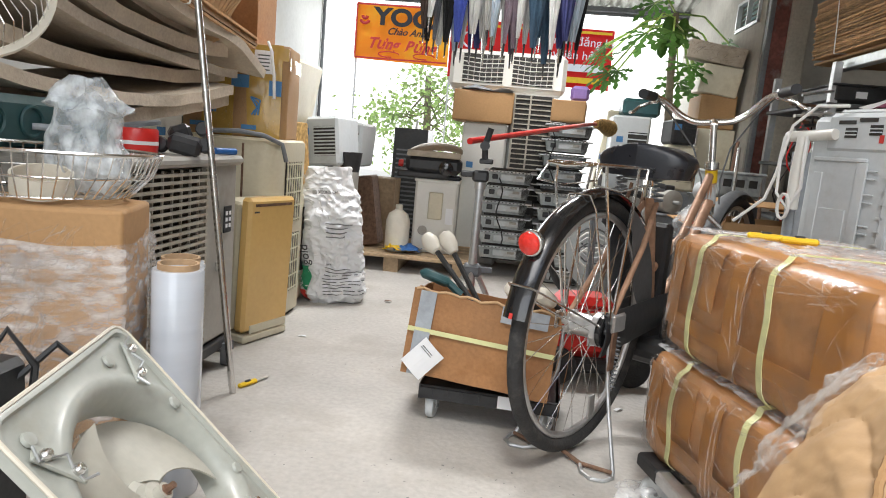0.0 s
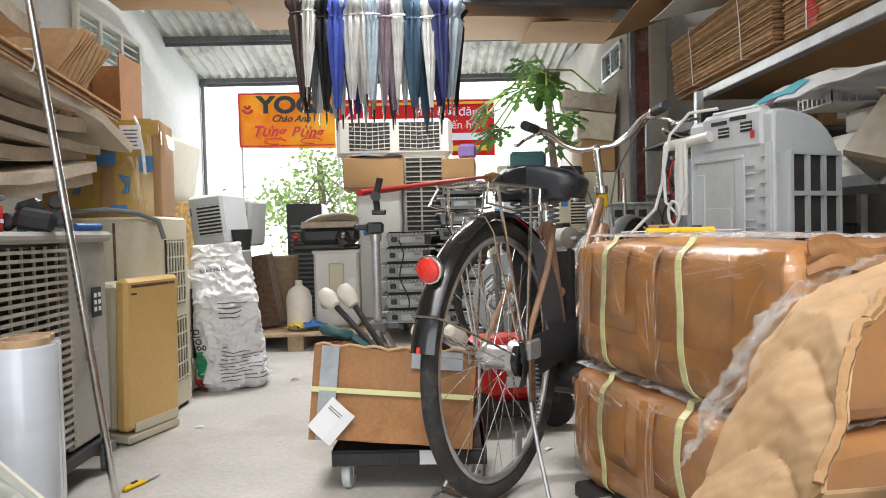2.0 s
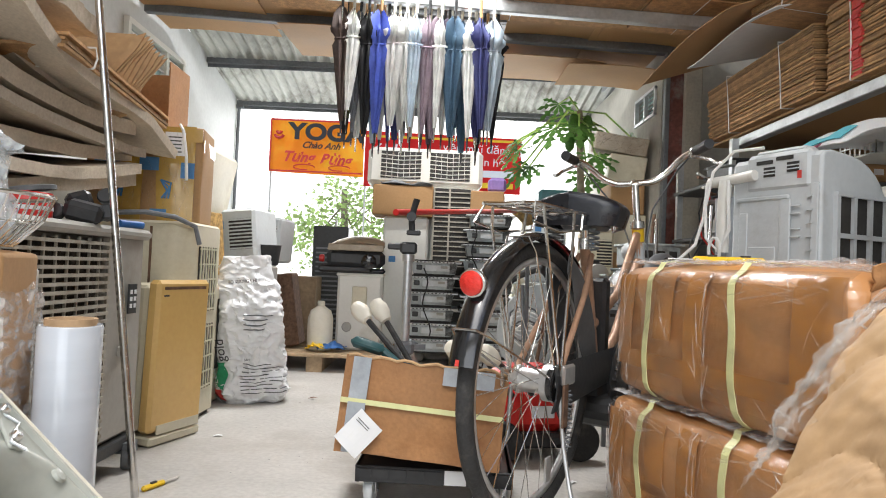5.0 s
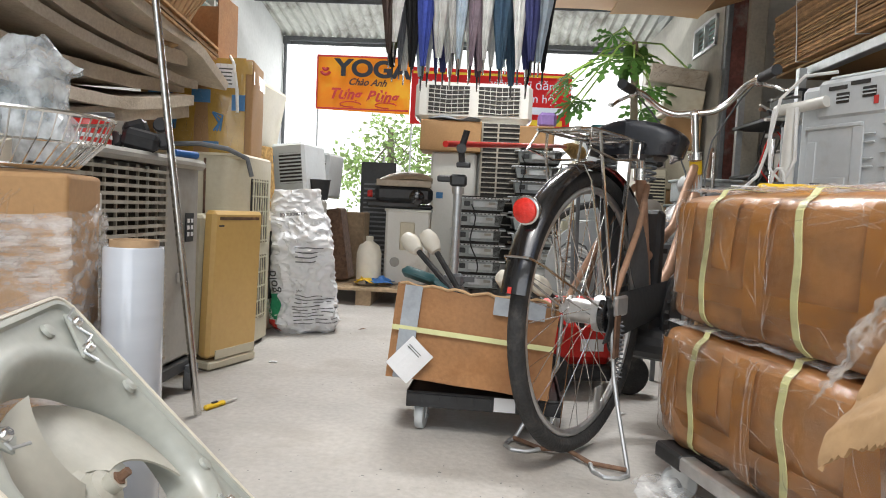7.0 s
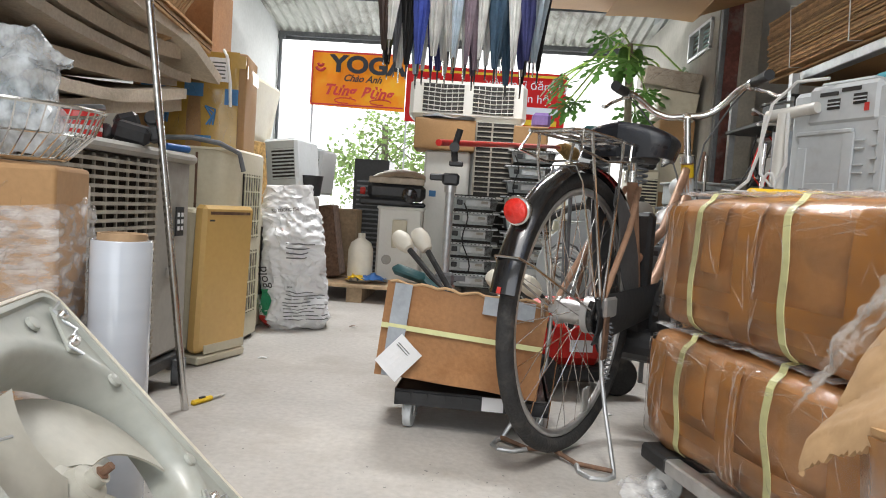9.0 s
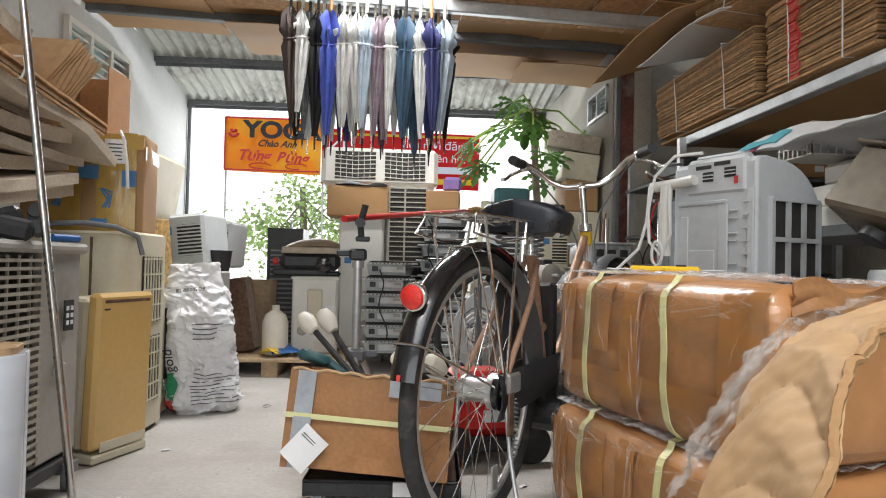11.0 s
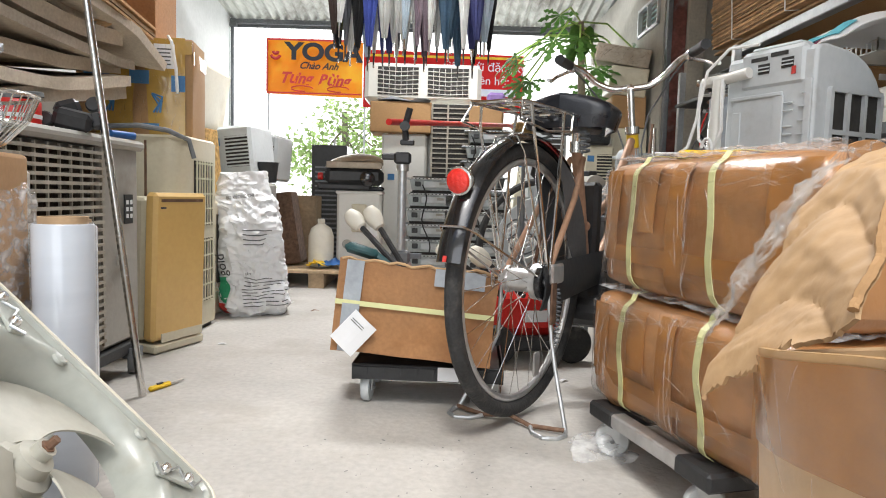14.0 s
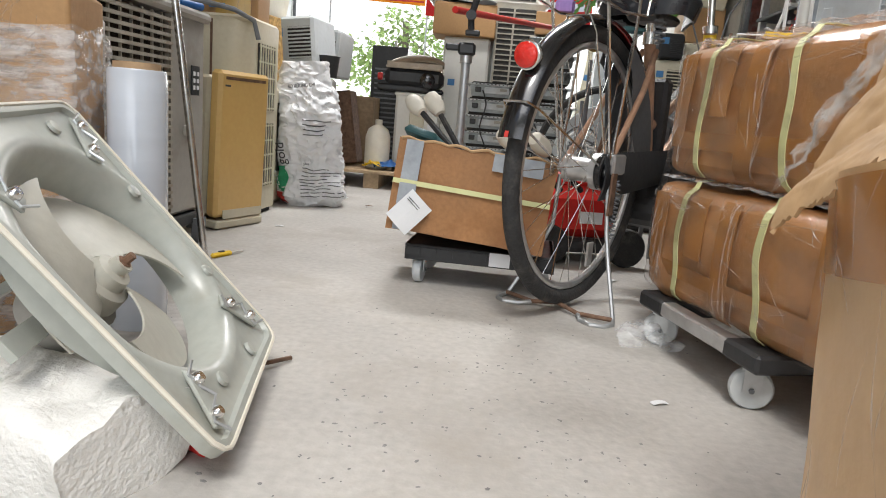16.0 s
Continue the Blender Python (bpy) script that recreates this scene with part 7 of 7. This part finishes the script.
part("socket", Shape().lathe([(0.03, 0), (0.03, 0.02), (0.02, 0.02)], 16, pose(0.0, 0.02, -0.085, 180)), M["black"], u, smooth=True)
u = thing("drum", "dull steel drum standing under the housing", "drum", pose(1.22, 1.28, 0))
part("drum_body", Shape().lathe([(0.14, 0), (0.145, 0.01), (0.145, 0.34), (0.15, 0.35), (0.145, 0.36), (0.145, 0.66), (0.14, 0.67)], 28), M["galv"], u, smooth=True)
u = thing("crate", "white wire crate on top of the stack", "crate", pose(1.60, 2.28, 1.06) @ Matrix.Scale(0.62, 4))
s = Shape()
for k in range(8):
    s.box((-0.16, -0.16 + 0.045 * k, 0.09), (0.006, 0.006, 0.18))
    s.box((-0.16 + 0.045 * k, -0.16, 0.09), (0.006, 0.006, 0.18))
for z in (0.005, 0.06, 0.12, 0.18):
    s.box((-0.16, 0, z), (0.008, 0.33, 0.006)).box((0, -0.16, z), (0.33, 0.008, 0.006))
part("wire_side", s, M["white"], u)["kind"] = "stuff"
part("bottom", Shape().box((0, 0, 0.004), (0.33, 0.33, 0.008)), M["white"], u)

# rack with bins beyond the column side
u = thing("storage_rack", "dark steel storage rack crammed with parts", "rack", pose(1.98, 3.72, 0))
for x in (-0.42, 0.42):
    for y in (-0.35, 0.4):
        part("post", Shape().box((x, y, 0.68), (0.035, 0.035, 1.32)), M["galv"], u)
for z in (0.25, 0.55, 0.85, 1.14):
    part("shelf", Shape().box((0, 0.02, z), (0.9, 0.8, 0.02), ch=0.003), M["mudgrey"], u)
bins = ["black", "tray", "cool", "steel", "kraft", "teal", "grey", "black", "mudgrey"]
for i, z in enumerate((0.262, 0.562, 0.862, 1.152)):
    for j in range(3):
        bm_ = M[bins[(i * 3 + j * 2) % len(bins)]]
        w_, h_ = 0.24 + jit(0.03), 0.12 + jit(0.03) if i < 3 else 0.09
        b_ = thing("parts_bin", "shallow bin of mixed parts on the rack", "bin", pose(1.68 + 0.28 * j, 3.5 + jit(0.05), z, 0, 0, jit(8)), group="bins on the rack")
        part("tub", Shape().box((0, 0, h_ * 0.5), (w_, 0.36, h_), ch=0.015), bm_, b_)
        part("rim", Shape().box((0, 0, h_ - 0.006), (w_ + 0.02, 0.38, 0.012), ch=0.004), bm_, b_)
        part("label_card", Shape().box((0.0, -0.182, h_ * 0.45), (0.05, 0.003, 0.03)), M["paper"], b_)
for k in range(9):
    a, z = jit(0.1), 1.0 + 0.02 * k
    solid("metal_bar", Shape().tube([(1.36 + jit(0.05), 3.22 + jit(0.05), z), (1.75 + jit(0.1), 3.55 + a, z + jit(0.12))], 0.006 + abs(jit(0.004)), 6), M[("galv", "black", "rustwire", "rope")[k % 4]], "loose bar sticking out of the rack", "bar", group="bars on the rack", smooth=True)
for k in range(5):
    pts = [(1.42 + 0.05 * math.sin(i * 0.8 + k), 3.3 + 0.02 * i * (k % 3), 1.05 - 0.07 * i + 0.03 * math.sin(k + i)) for i in range(9)]
    solid("loose_cable", Shape().tube(pts, 0.004, 5), M[("redp", "black", "mudgrey", "redp", "black")[k]], "loose thin cable draped from the rack", "cable", group="cables on the rack", smooth=True)
carton("kraft_box", "kraft box standing by the rack", (0.26, 0.26, 0.26), pose(1.62, 3.25, 0.60, 0, 0, 8), M["kraft"], seed=14)
carton("kraft_box", "kraft box under another by the rack", (0.34, 0.34, 0.58), pose(1.62, 3.25, 0.0, 0, 0, 4), M["board"], seed=15)
u = thing("open_carton", "open kraft carton with raised flaps behind the wrapped cartons", "box", pose(1.06, 2.66, 0))
for c, s_, nm in (((0, -0.16, 0.3), (0.34, 0.006, 0.6), "side"), ((0, 0.16, 0.3), (0.34, 0.006, 0.6), "side"), ((-0.17, 0, 0.3), (0.006, 0.32, 0.6), "side"), ((0.17, 0, 0.3), (0.006, 0.32, 0.6), "side")):
    part(nm, Shape().box(c, s_), M["kraft"], u)
part("flap", Shape().box((0, 0.21, 0.64), (0.34, 0.12, 0.005), pose(0, 0, 0, 8)), M["kraft"], u)
part("flap", Shape().box((-0.215, 0, 0.60), (0.10, 0.32, 0.005), pose(0, 0, 0, 0, -4, 0)), M["kraft"], u)
part("flap", Shape().box((0.21, 0, 0.63), (0.11, 0.32, 0.005), pose(0, 0, 0, 0, -5, 0)), M["kraft"], u)

# behind the bicycle: parts, second wheel, bags
u = thing("spare_wheel", "spare bicycle wheel with a pale disc cover leaning on the stacks", "wheel", pose(0.62, 3.35, 0.335, 12, 0, 12))
part("tyre", Shape().tube(arc((0, 0, 0), 0.315, 0, 360, 48)[:-1], 0.018, 8, closed=True), M["rubber"], u, smooth=True)
part("disc", Shape().lathe([(0.24, -0.004), (0.24, 0.004), (0.04, 0.012)], 32, pose(0, 0, 0, 90)), M["cool"], u, smooth=True)
u = thing("pressure_washer", "red and black wheeled pressure washer on the floor", "washer", pose(0.40, 2.33, 0, 0, 0, 12))
part("housing", Shape().box((0, 0, 0.17), (0.26, 0.20, 0.18), ch=0.04), M["redp"], u, "glossy red housing")
part("cowl", Shape().box((0.0, 0.02, 0.27), (0.20, 0.16, 0.06), ch=0.025), M["redp"], u)
part("base", Shape().box((0, 0, 0.065), (0.28, 0.22, 0.05), ch=0.012), M["black"], u)
part("label", Shape().box((0.03, -0.1015, 0.16), (0.08, 0.002, 0.04)), M["paper"], u)
for x in (-0.11, 0.16):
    part("wheel", Shape().lathe([(0.03, -0.018), (0.062, -0.018), (0.066, -0.012), (0.066, 0.012), (0.062, 0.018), (0.03, 0.018)], 24, pose(x, -0.11, 0.066, 90)), M["rubber"], u, smooth=True)
for k in range(7):
    p0 = Vector((0.55 + jit(0.12), 2.95 + jit(0.25), 0.0))
    solid("metal_tube", Shape().tube([p0, p0 + Vector((jit(0.15), jit(0.15), 0.55 + abs(jit(0.25))))], 0.009, 6), M[("galv", "rustwire", "steel")[k % 3]], "loose metal tube standing among the parts", "tube", group="tubes behind the bicycle", smooth=True)
solid("carrier_bag", Shape().lathe([(0.03, 0), (0.075, 0.02), (0.085, 0.08), (0.05, 0.13), (0.015, 0.16)], 18), M["bagfilm"], "small white carrier bag hung among the parts", "bag", pose(0.80, 2.55, 0.50), smooth=True)
u = thing("parts_stand", "low steel stand under the hung bag", "stand", pose(0.80, 2.55, 0))
part("top", Shape().box((0, 0, 0.49), (0.2, 0.2, 0.015)), M["steel"], u)
for x in (-0.09, 0.09):
    for y in (-0.09, 0.09):
        part("leg", Shape().box((x, y, 0.24), (0.015, 0.015, 0.48)), M["steel"], u)
for k in range(5):
    pts = [(0.50 + 0.07 * math.cos(i * 0.7), 3.05 + 0.03 * k, 0.33 + 0.05 * math.sin(i * 0.7) + 0.02 * k) for i in range(10)]
    solid("cable_coil", Shape().tube(pts, 0.005, 5, closed=True), M[("rope", "mudgrey", "cool")[k % 3]], "coil of cable resting on parts", "cable", group="cable coils", smooth=True)

# dark parts heaped behind the bicycle
for x, y, z, w_, h_, c_ in ((0.80, 3.25, 0.0, 0.34, 0.34, "black"), (0.83, 3.27, 0.343, 0.30, 0.22, "steel"), (1.14, 3.35, 0.0, 0.30, 0.46, "mudgrey"), (1.12, 3.33, 0.463, 0.26, 0.20, "black"), (1.13, 3.34, 0.666, 0.22, 0.12, "tray")):
    u = thing("parts_crate", "dark open crate heaped with machine parts", "crate", pose(x, y, z, 0, 0, jit(10)), group="crates behind the bicycle")
    part("tub", Shape().box((0, 0, h_ * 0.5), (w_, 0.28, h_), ch=0.012), M[c_], u)
    part("rim", Shape().box((0, 0, h_ - 0.008), (w_ + 0.02, 0.30, 0.014), ch=0.004), M[c_], u)
    for k in range(3):
        part("slot", Shape().box((-w_ * 0.28 + w_ * 0.28 * k, -0.1405, h_ * 0.55), (w_ * 0.18, 0.003, h_ * 0.3)), M["dark"], u)
for x, y, z, rz in ((0.82, 3.2, 0.62, 20), (0.66, 3.12, 0.05, 70), (0.98, 3.05, 0.06, -30)):
    u = thing("electric_motor", "greasy small electric motor with ribbed casing", "motor", pose(x, y, z, 0, 0, rz), group="motors behind the bicycle")
    part("casing", Shape().lathe([(0.03, -0.08), (0.055, -0.07), (0.055, 0.06), (0.03, 0.07)], 18, pose(0, 0, 0, 90)), M["grey"], u, smooth=True)
    part("shaft", Shape().tube([(0, -0.07, 0), (0, -0.12, 0)], 0.008, 8), M["galv"], u, smooth=True)
    part("terminal_box", Shape().box((0, 0, 0.06), (0.05, 0.06, 0.03), ch=0.005), M["black"], u)
for k in range(6):
    x, y = 0.95 + 0.06 * k + jit(0.03), 3.0 + jit(0.15)
    solid("metal_tube", Shape().tube([(x, y, 0), (x + jit(0.1), y + 0.1, 0.85 + jit(0.2))], 0.008, 6), M[("steel", "rustwire", "chrome")[k % 3]], "loose metal tube standing among the parts", "tube", group="tubes behind the bicycle", smooth=True)

# right rear corner: wrapped panels and cartons by the wall
u = carton("mattress_pack", "thick film-wrapped package lying on cartons by the wall", (0.36, 0.34, 0.12), pose(1.325, 4.72, 1.485, 6, 9, -8), M["foam"], seed=21)
creases(u, lambda a, b: (Vector((-0.17 + 0.34 * a, -0.182, 0.12 * b)), Vector((0, -1, 0))), 40, 6, 70, 0.4, 0.002, 0.003)
carton("kraft_box", "cream carton slumped on the stack by the wall", (0.25, 0.3, 0.19), pose(1.36, 4.72, 1.275, 3, 7, -5), M["ivory"], seed=23)
for k, (x, y, z, w_, h_, c_) in enumerate(((1.16, 4.62, 0.0, 0.22, 0.62, "steel"), (1.17, 4.64, 0.623, 0.20, 0.30, "ivory"), (1.15, 4.62, 0.926, 0.16, 0.16, "black"))):
    slotted("indoor_unit", "worn casing stacked beside the column", pose(x, y, z, 0, 0, -6 + 5 * k), w_, 0.26, h_, M[c_], True)
z = 0.0
for k, (w_, h_) in enumerate(((0.26, 0.42), (0.25, 0.36), (0.24, 0.26), (0.23, 0.22))):
    carton("kraft_box", "dusty carton in a stack by the plaster wall", (w_, 0.4, h_), pose(1.38, 4.78, z, 0, 0, jit(6)), M[("board", "kraft", "ivory", "kraft")[k]], seed=30 + k)
    z += h_ + 0.003
slotted("outdoor_unit", "grey outdoor unit among the stacked casings", pose(0.86, 4.9, 0.55), 0.26, 0.3, 0.55, M["cool"], True)
slotted("outdoor_unit", "grey outdoor unit at the bottom of the stack", pose(0.88, 4.92, 0.0), 0.34, 0.34, 0.545, M["grey"], True)
solid("blue_case", Shape().box((0, 0, 0.06), (0.26, 0.22, 0.12), ch=0.02), M["teal"], "dark teal plastic case on the casings", "case", pose(0.92, 4.9, 1.105))
slotted("indoor_unit", "ivory wall unit standing on end by the yard", pose(0.66, 5.1, 0.0, 0, 6, 0), 0.12, 0.22, 1.15, M["ivory"], False)


# ---- yard: papaya, tree, banners ----
def papaya():
    u = thing("papaya_tree", "slim papaya tree with deeply cut leaves and green fruit", "tree", pose(1.12, 4.95, 0))
    top = Vector((-0.03, 0, 1.84))
    part("trunk", Shape().tube([(0.10, 0, 0), (0.06, 0.02, 0.7), (0.0, 0, 1.3), top], 0.036, 12, r2=0.024), M["bark"], u, smooth=True)
    stalks, leaves = Shape(), Shape()
    r2 = random.Random(9)
    for k in range(17):
        a = k * 2.4
        ln = r2.uniform(0.2, 0.5)
        dz = r2.uniform(-0.38, 0.16)
        st = top + Vector((0, 0, -0.03 * (k % 6)))
        end = st + Vector((math.cos(a) * ln * 1.15, math.sin(a) * ln * 0.8, dz))
        mid = (st + end) / 2 + Vector((0, 0, 0.08))
        stalks.tube([st, mid, end], 0.007, 5)
        out = Vector((math.cos(a), math.sin(a), -0.7)).normalized()
        side = out.cross(Vector((0, 0, 1))).normalized()
        size = r2.uniform(0.16, 0.25)
        nrm = side.cross(out).normalized()
        for j in range(7):
            b = radians(-105 + 35 * j)
            d = out * math.cos(b) + side * math.sin(b) + nrm * 0.12 * math.cos(j)
            w_ = d.cross(nrm).normalized()
            L = size * (1.0 - 0.28 * abs(j - 3) / 3)
            pts = [(0, 0.0), (0.35, 0.10), (0.45, 0.05), (0.6, 0.20), (0.66, 0.06), (0.82, 0.13), (1.0, 0.0)]
            vs = [end + d * (L * p) + w_ * (L * q) - Vector((0, 0, 0.16 * L * p * p)) for p, q in pts] + [end + d * (L * p) - w_ * (L * q) - Vector((0, 0, 0.16 * L * p * p)) for p, q in pts[-2:0:-1]]
            leaves.add(vs, [tuple(range(len(vs)))])
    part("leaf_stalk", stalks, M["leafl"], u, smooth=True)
    part("crown", leaves, M["leaf"], u, "deeply lobed green leaves")
    for k in range(5):
        a = k * 1.3
        part("fruit", Shape().lathe([(0.01, 0.07), (0.03, 0.05), (0.042, 0.0), (0.03, -0.06), (0.006, -0.085)], 14, pose(top.x + 0.065 * math.cos(a), top.y + 0.065 * math.sin(a), 1.74 - 0.06 * (k % 3))), M["leaf"], u, "green papaya fruit", smooth=True)


papaya()


def yard_tree():
    u = thing("yard_tree", "bright leafy tree beyond the yard wall", "tree", pose(-1.55, 11.3, 0))
    tr_ = Shape().tube([(0, 0, 0), (0.05, 0, 0.9), (0.0, 0, 1.9)], 0.09, 10, r2=0.05)
    r3 = random.Random(3)
    lv = Shape()
    for k in range(14):
        a = k * 2.39
        e = Vector((math.cos(a) * r3.uniform(0.4, 1.1), math.sin(a) * 0.5, r3.uniform(0.5, 1.9)))
        tr_.tube([(0, 0, 0.8 + 0.07 * k), e * 0.5 + Vector((0, 0, 0.6)), e], 0.02, 5, r2=0.006)
        for j in range(150):
            c = e + Vector((r3.gauss(0, 0.24), r3.gauss(0, 0.2), r3.gauss(0, 0.22)))
            d = Vector((r3.uniform(-1, 1), r3.uniform(-1, 1), r3.uniform(-1, 0.4))).normalized()
            w_ = d.cross(Vector((r3.uniform(-1, 1), 0.4, r3.uniform(-1, 1)))).normalized()
            L = r3.uniform(0.07, 0.13)
            lv.add([c, c + d * L * 0.5 + w_ * L * 0.3, c + d * L, c + d * L * 0.5 - w_ * L * 0.3], [(0, 1, 2, 3)])
    part("trunk", tr_, M["bark"], u, smooth=True)
    o = part("crown", lv, M["leafl"], u, "many small leaves with sunlit brightness put into their colour")
    o["kind"] = "stuff"


yard_tree()


def banner(x0, x1, z0, z1, m_, label, y=8.7):
    u = thing("banner", label, "banner", pose(x0, y, z0))
    w_, h_ = x1 - x0, z1 - z0
    part("sheet", Shape().grid(lambda p, q: (w_ * p, 0.02 * math.sin(p * 5) * math.sin(q * 3.1), h_ * q - 0.03 * p), 16, 6, 0.004), M[m_], u, smooth=True)
    part("pole", Shape().tube([(0.02, 0.03, -z0), (0.02, 0.03, h_)], 0.012, 6), M["white"], u)
    return u


R90 = pose(0, 0, 0, 90, 0, 0)
u = banner(-2.17, -0.94, 1.80, 2.50, "orange", "orange printed vinyl banner hung across the yard")
letters("YOGA", 0.29, M["black"], u, pose(0.25, -0.04, 0.44, 90, 1, 0) @ Matrix.Diagonal((1.18, 1, 1, 1)), bold=0.012)
letters("Chào Anh", 0.12, M["black"], u, pose(0.42, -0.04, 0.32, 90, 1, 0), bold=0.003, slant=0.4)
letters("Tưng", 0.19, M["redink"], u, pose(0.17, -0.04, 0.14, 90, 1, 0), bold=0.006, slant=0.35)
letters("Bừng", 0.19, M["redink"], u, pose(0.66, -0.04, 0.12, 90, 1, 0), bold=0.006, slant=0.35)
part("flower_mark", Shape().tube(arc((0.12, -0.03, 0.50), 0.06, 200, 340, 10), 0.02, 6).tube(arc((0.12, -0.03, 0.53), 0.03, 180, 360, 8), 0.02, 6), M["redink"], u)
for cx_ in (0.46, 0.92):
    part("swirl", Shape().tube([(cx_ + 0.14 * math.cos(k * 0.5), -0.03, 0.07 + 0.035 * math.sin(k * 0.5)) for k in range(11)], 0.008, 5), M["redink"], u)
part("edge_band", Shape().box((0.615, -0.028, 0.68), (1.2, 0.003, 0.025)), M["redink"], u)
part("edge_band", Shape().box((0.615, -0.028, 0.012), (1.2, 0.003, 0.02)), M["redink"], u)
part("edge_band", Shape().box((0.012, -0.028, 0.35), (0.02, 0.003, 0.66)), M["redink"], u)
u = banner(-0.93, 1.12, 1.66, 2.39, "redban", "red printed vinyl banner with white lines")
letters("KH", 0.27, M["paper"], u, pose(0.07, -0.04, 0.38, 90, 1, 0))
letters("viên mới đăng ký", 0.15, M["paper"], u, pose(1.02, -0.04, 0.50, 90, 1, 0))
letters("tay liên hệ:", 0.15, M["paper"], u, pose(1.20, -0.04, 0.33, 90, 1, 0))
part("print_bar", Shape().box((1.58, -0.03, 0.22), (0.75, 0.003, 0.09)), M["paper"], u)
part("print_bar", Shape().box((1.55, -0.03, 0.07), (0.80, 0.003, 0.07)), M["yellow"], u)
part("border", Shape().box((1.02, -0.028, 0.655), (2.0, 0.003, 0.03)), M["yellow"], u)

# ---- chips and litter on the floor ----
s = Shape()
r4 = random.Random(12)
for k in range(420):
    x, y = r4.uniform(-0.7, 1.3), r4.uniform(0.4, 4.0)
    if r4.random() < 0.6:
        x, y = r4.gauss(0.1, 0.2), r4.uniform(0.5, 1.5)
    a, q = r4.uniform(0, 6.28), r4.uniform(0.0008, 0.0034)
    s.lathe([(q, 0.0002), (q * 0.6, 0.0008)], 5, pose(x, y, 0, 0, 0, math.degrees(a)) @ Matrix.Diagonal((r4.uniform(0.9, 1.8), r4.uniform(0.6, 1.1), 1, 1)))
solid("floor_chips", s, M["chip"], "dark stone chips showing in the worn concrete", "chips", kind="stuff")
for x, y, rz in ((-0.676, 2.37, 10), (0.50, 2.0, 40), (0.42, 1.08, 20), (-0.62, 3.3, 70)):
    solid("paper_scrap", Shape().grid(lambda p, q: (0.03 * p, 0.013 * q, 0.002 + 0.003 * math.sin(p * 3)), 5, 3, 0.001), M["paper"], "torn scrap of pale paper on the floor", "litter", pose(x, y, 0.001, 0, 0, rz), group="litter on the floor", smooth=True)
solid("dry_leaf", Shape().grid(lambda p, q: (0.045 * p, 0.02 * (q - 0.5) * math.sin(p * 3.1), 0.004 + 0.006 * math.sin(p * 3)), 6, 3, 0.001), M["rustwire"], "dry curled leaf on the floor", "litter", pose(-0.48, 3.07, 0.001, 0, 0, 30), group="litter on the floor", smooth=True)
u = thing("screwdriver", "screwdriver with a red handle under the casing corner", "screwdriver", pose(-0.262, 0.775, 0.014, 0, 0, 150))
part("grip", Shape().tube([(-0.045, 0, 0), (0.045, 0, 0)], 0.0135, 10), M["redp"], u, smooth=True)
part("shank", Shape().tube([(0.045, 0, 0), (0.17, 0.0, 0)], 0.003, 6), M["rustwire"], u)
solid("steel_rod", Shape().tube([(-0.30, 1.0, 0.012), (-0.22, 1.10, 0.008)], 0.004, 6), M["rustwire"], "short rusty rod on the floor", "rod", smooth=True)
u = thing("angle_strip", "short pale steel strip under the casing", "strip", pose(-0.30, 0.83, 0.03, 0, -28, 24))
part("strip", Shape().box((0, 0, 0), (0.16, 0.028, 0.004), ch=0.001), M["casing"], u)
u = thing("battery_charger", "black charger box with looped cables on the floor", "charger", pose(-0.70, 0.80, 0))
part("case", Shape().box((0, 0, 0.20), (0.12, 0.16, 0.40), ch=0.012), M["black"], u)
part("cable", Shape().tube([(0.05, 0.05, 0.36), (0.10, 0.09, 0.42), (0.15, 0.10, 0.38), (0.12, 0.08, 0.30), (0.05, 0.06, 0.28)], 0.006, 6).tube([(0.04, 0.0, 0.40), (0.07, 0.02, 0.46), (0.10, 0.04, 0.40), (0.08, 0.05, 0.30)], 0.006, 6), M["black"], u, smooth=True)
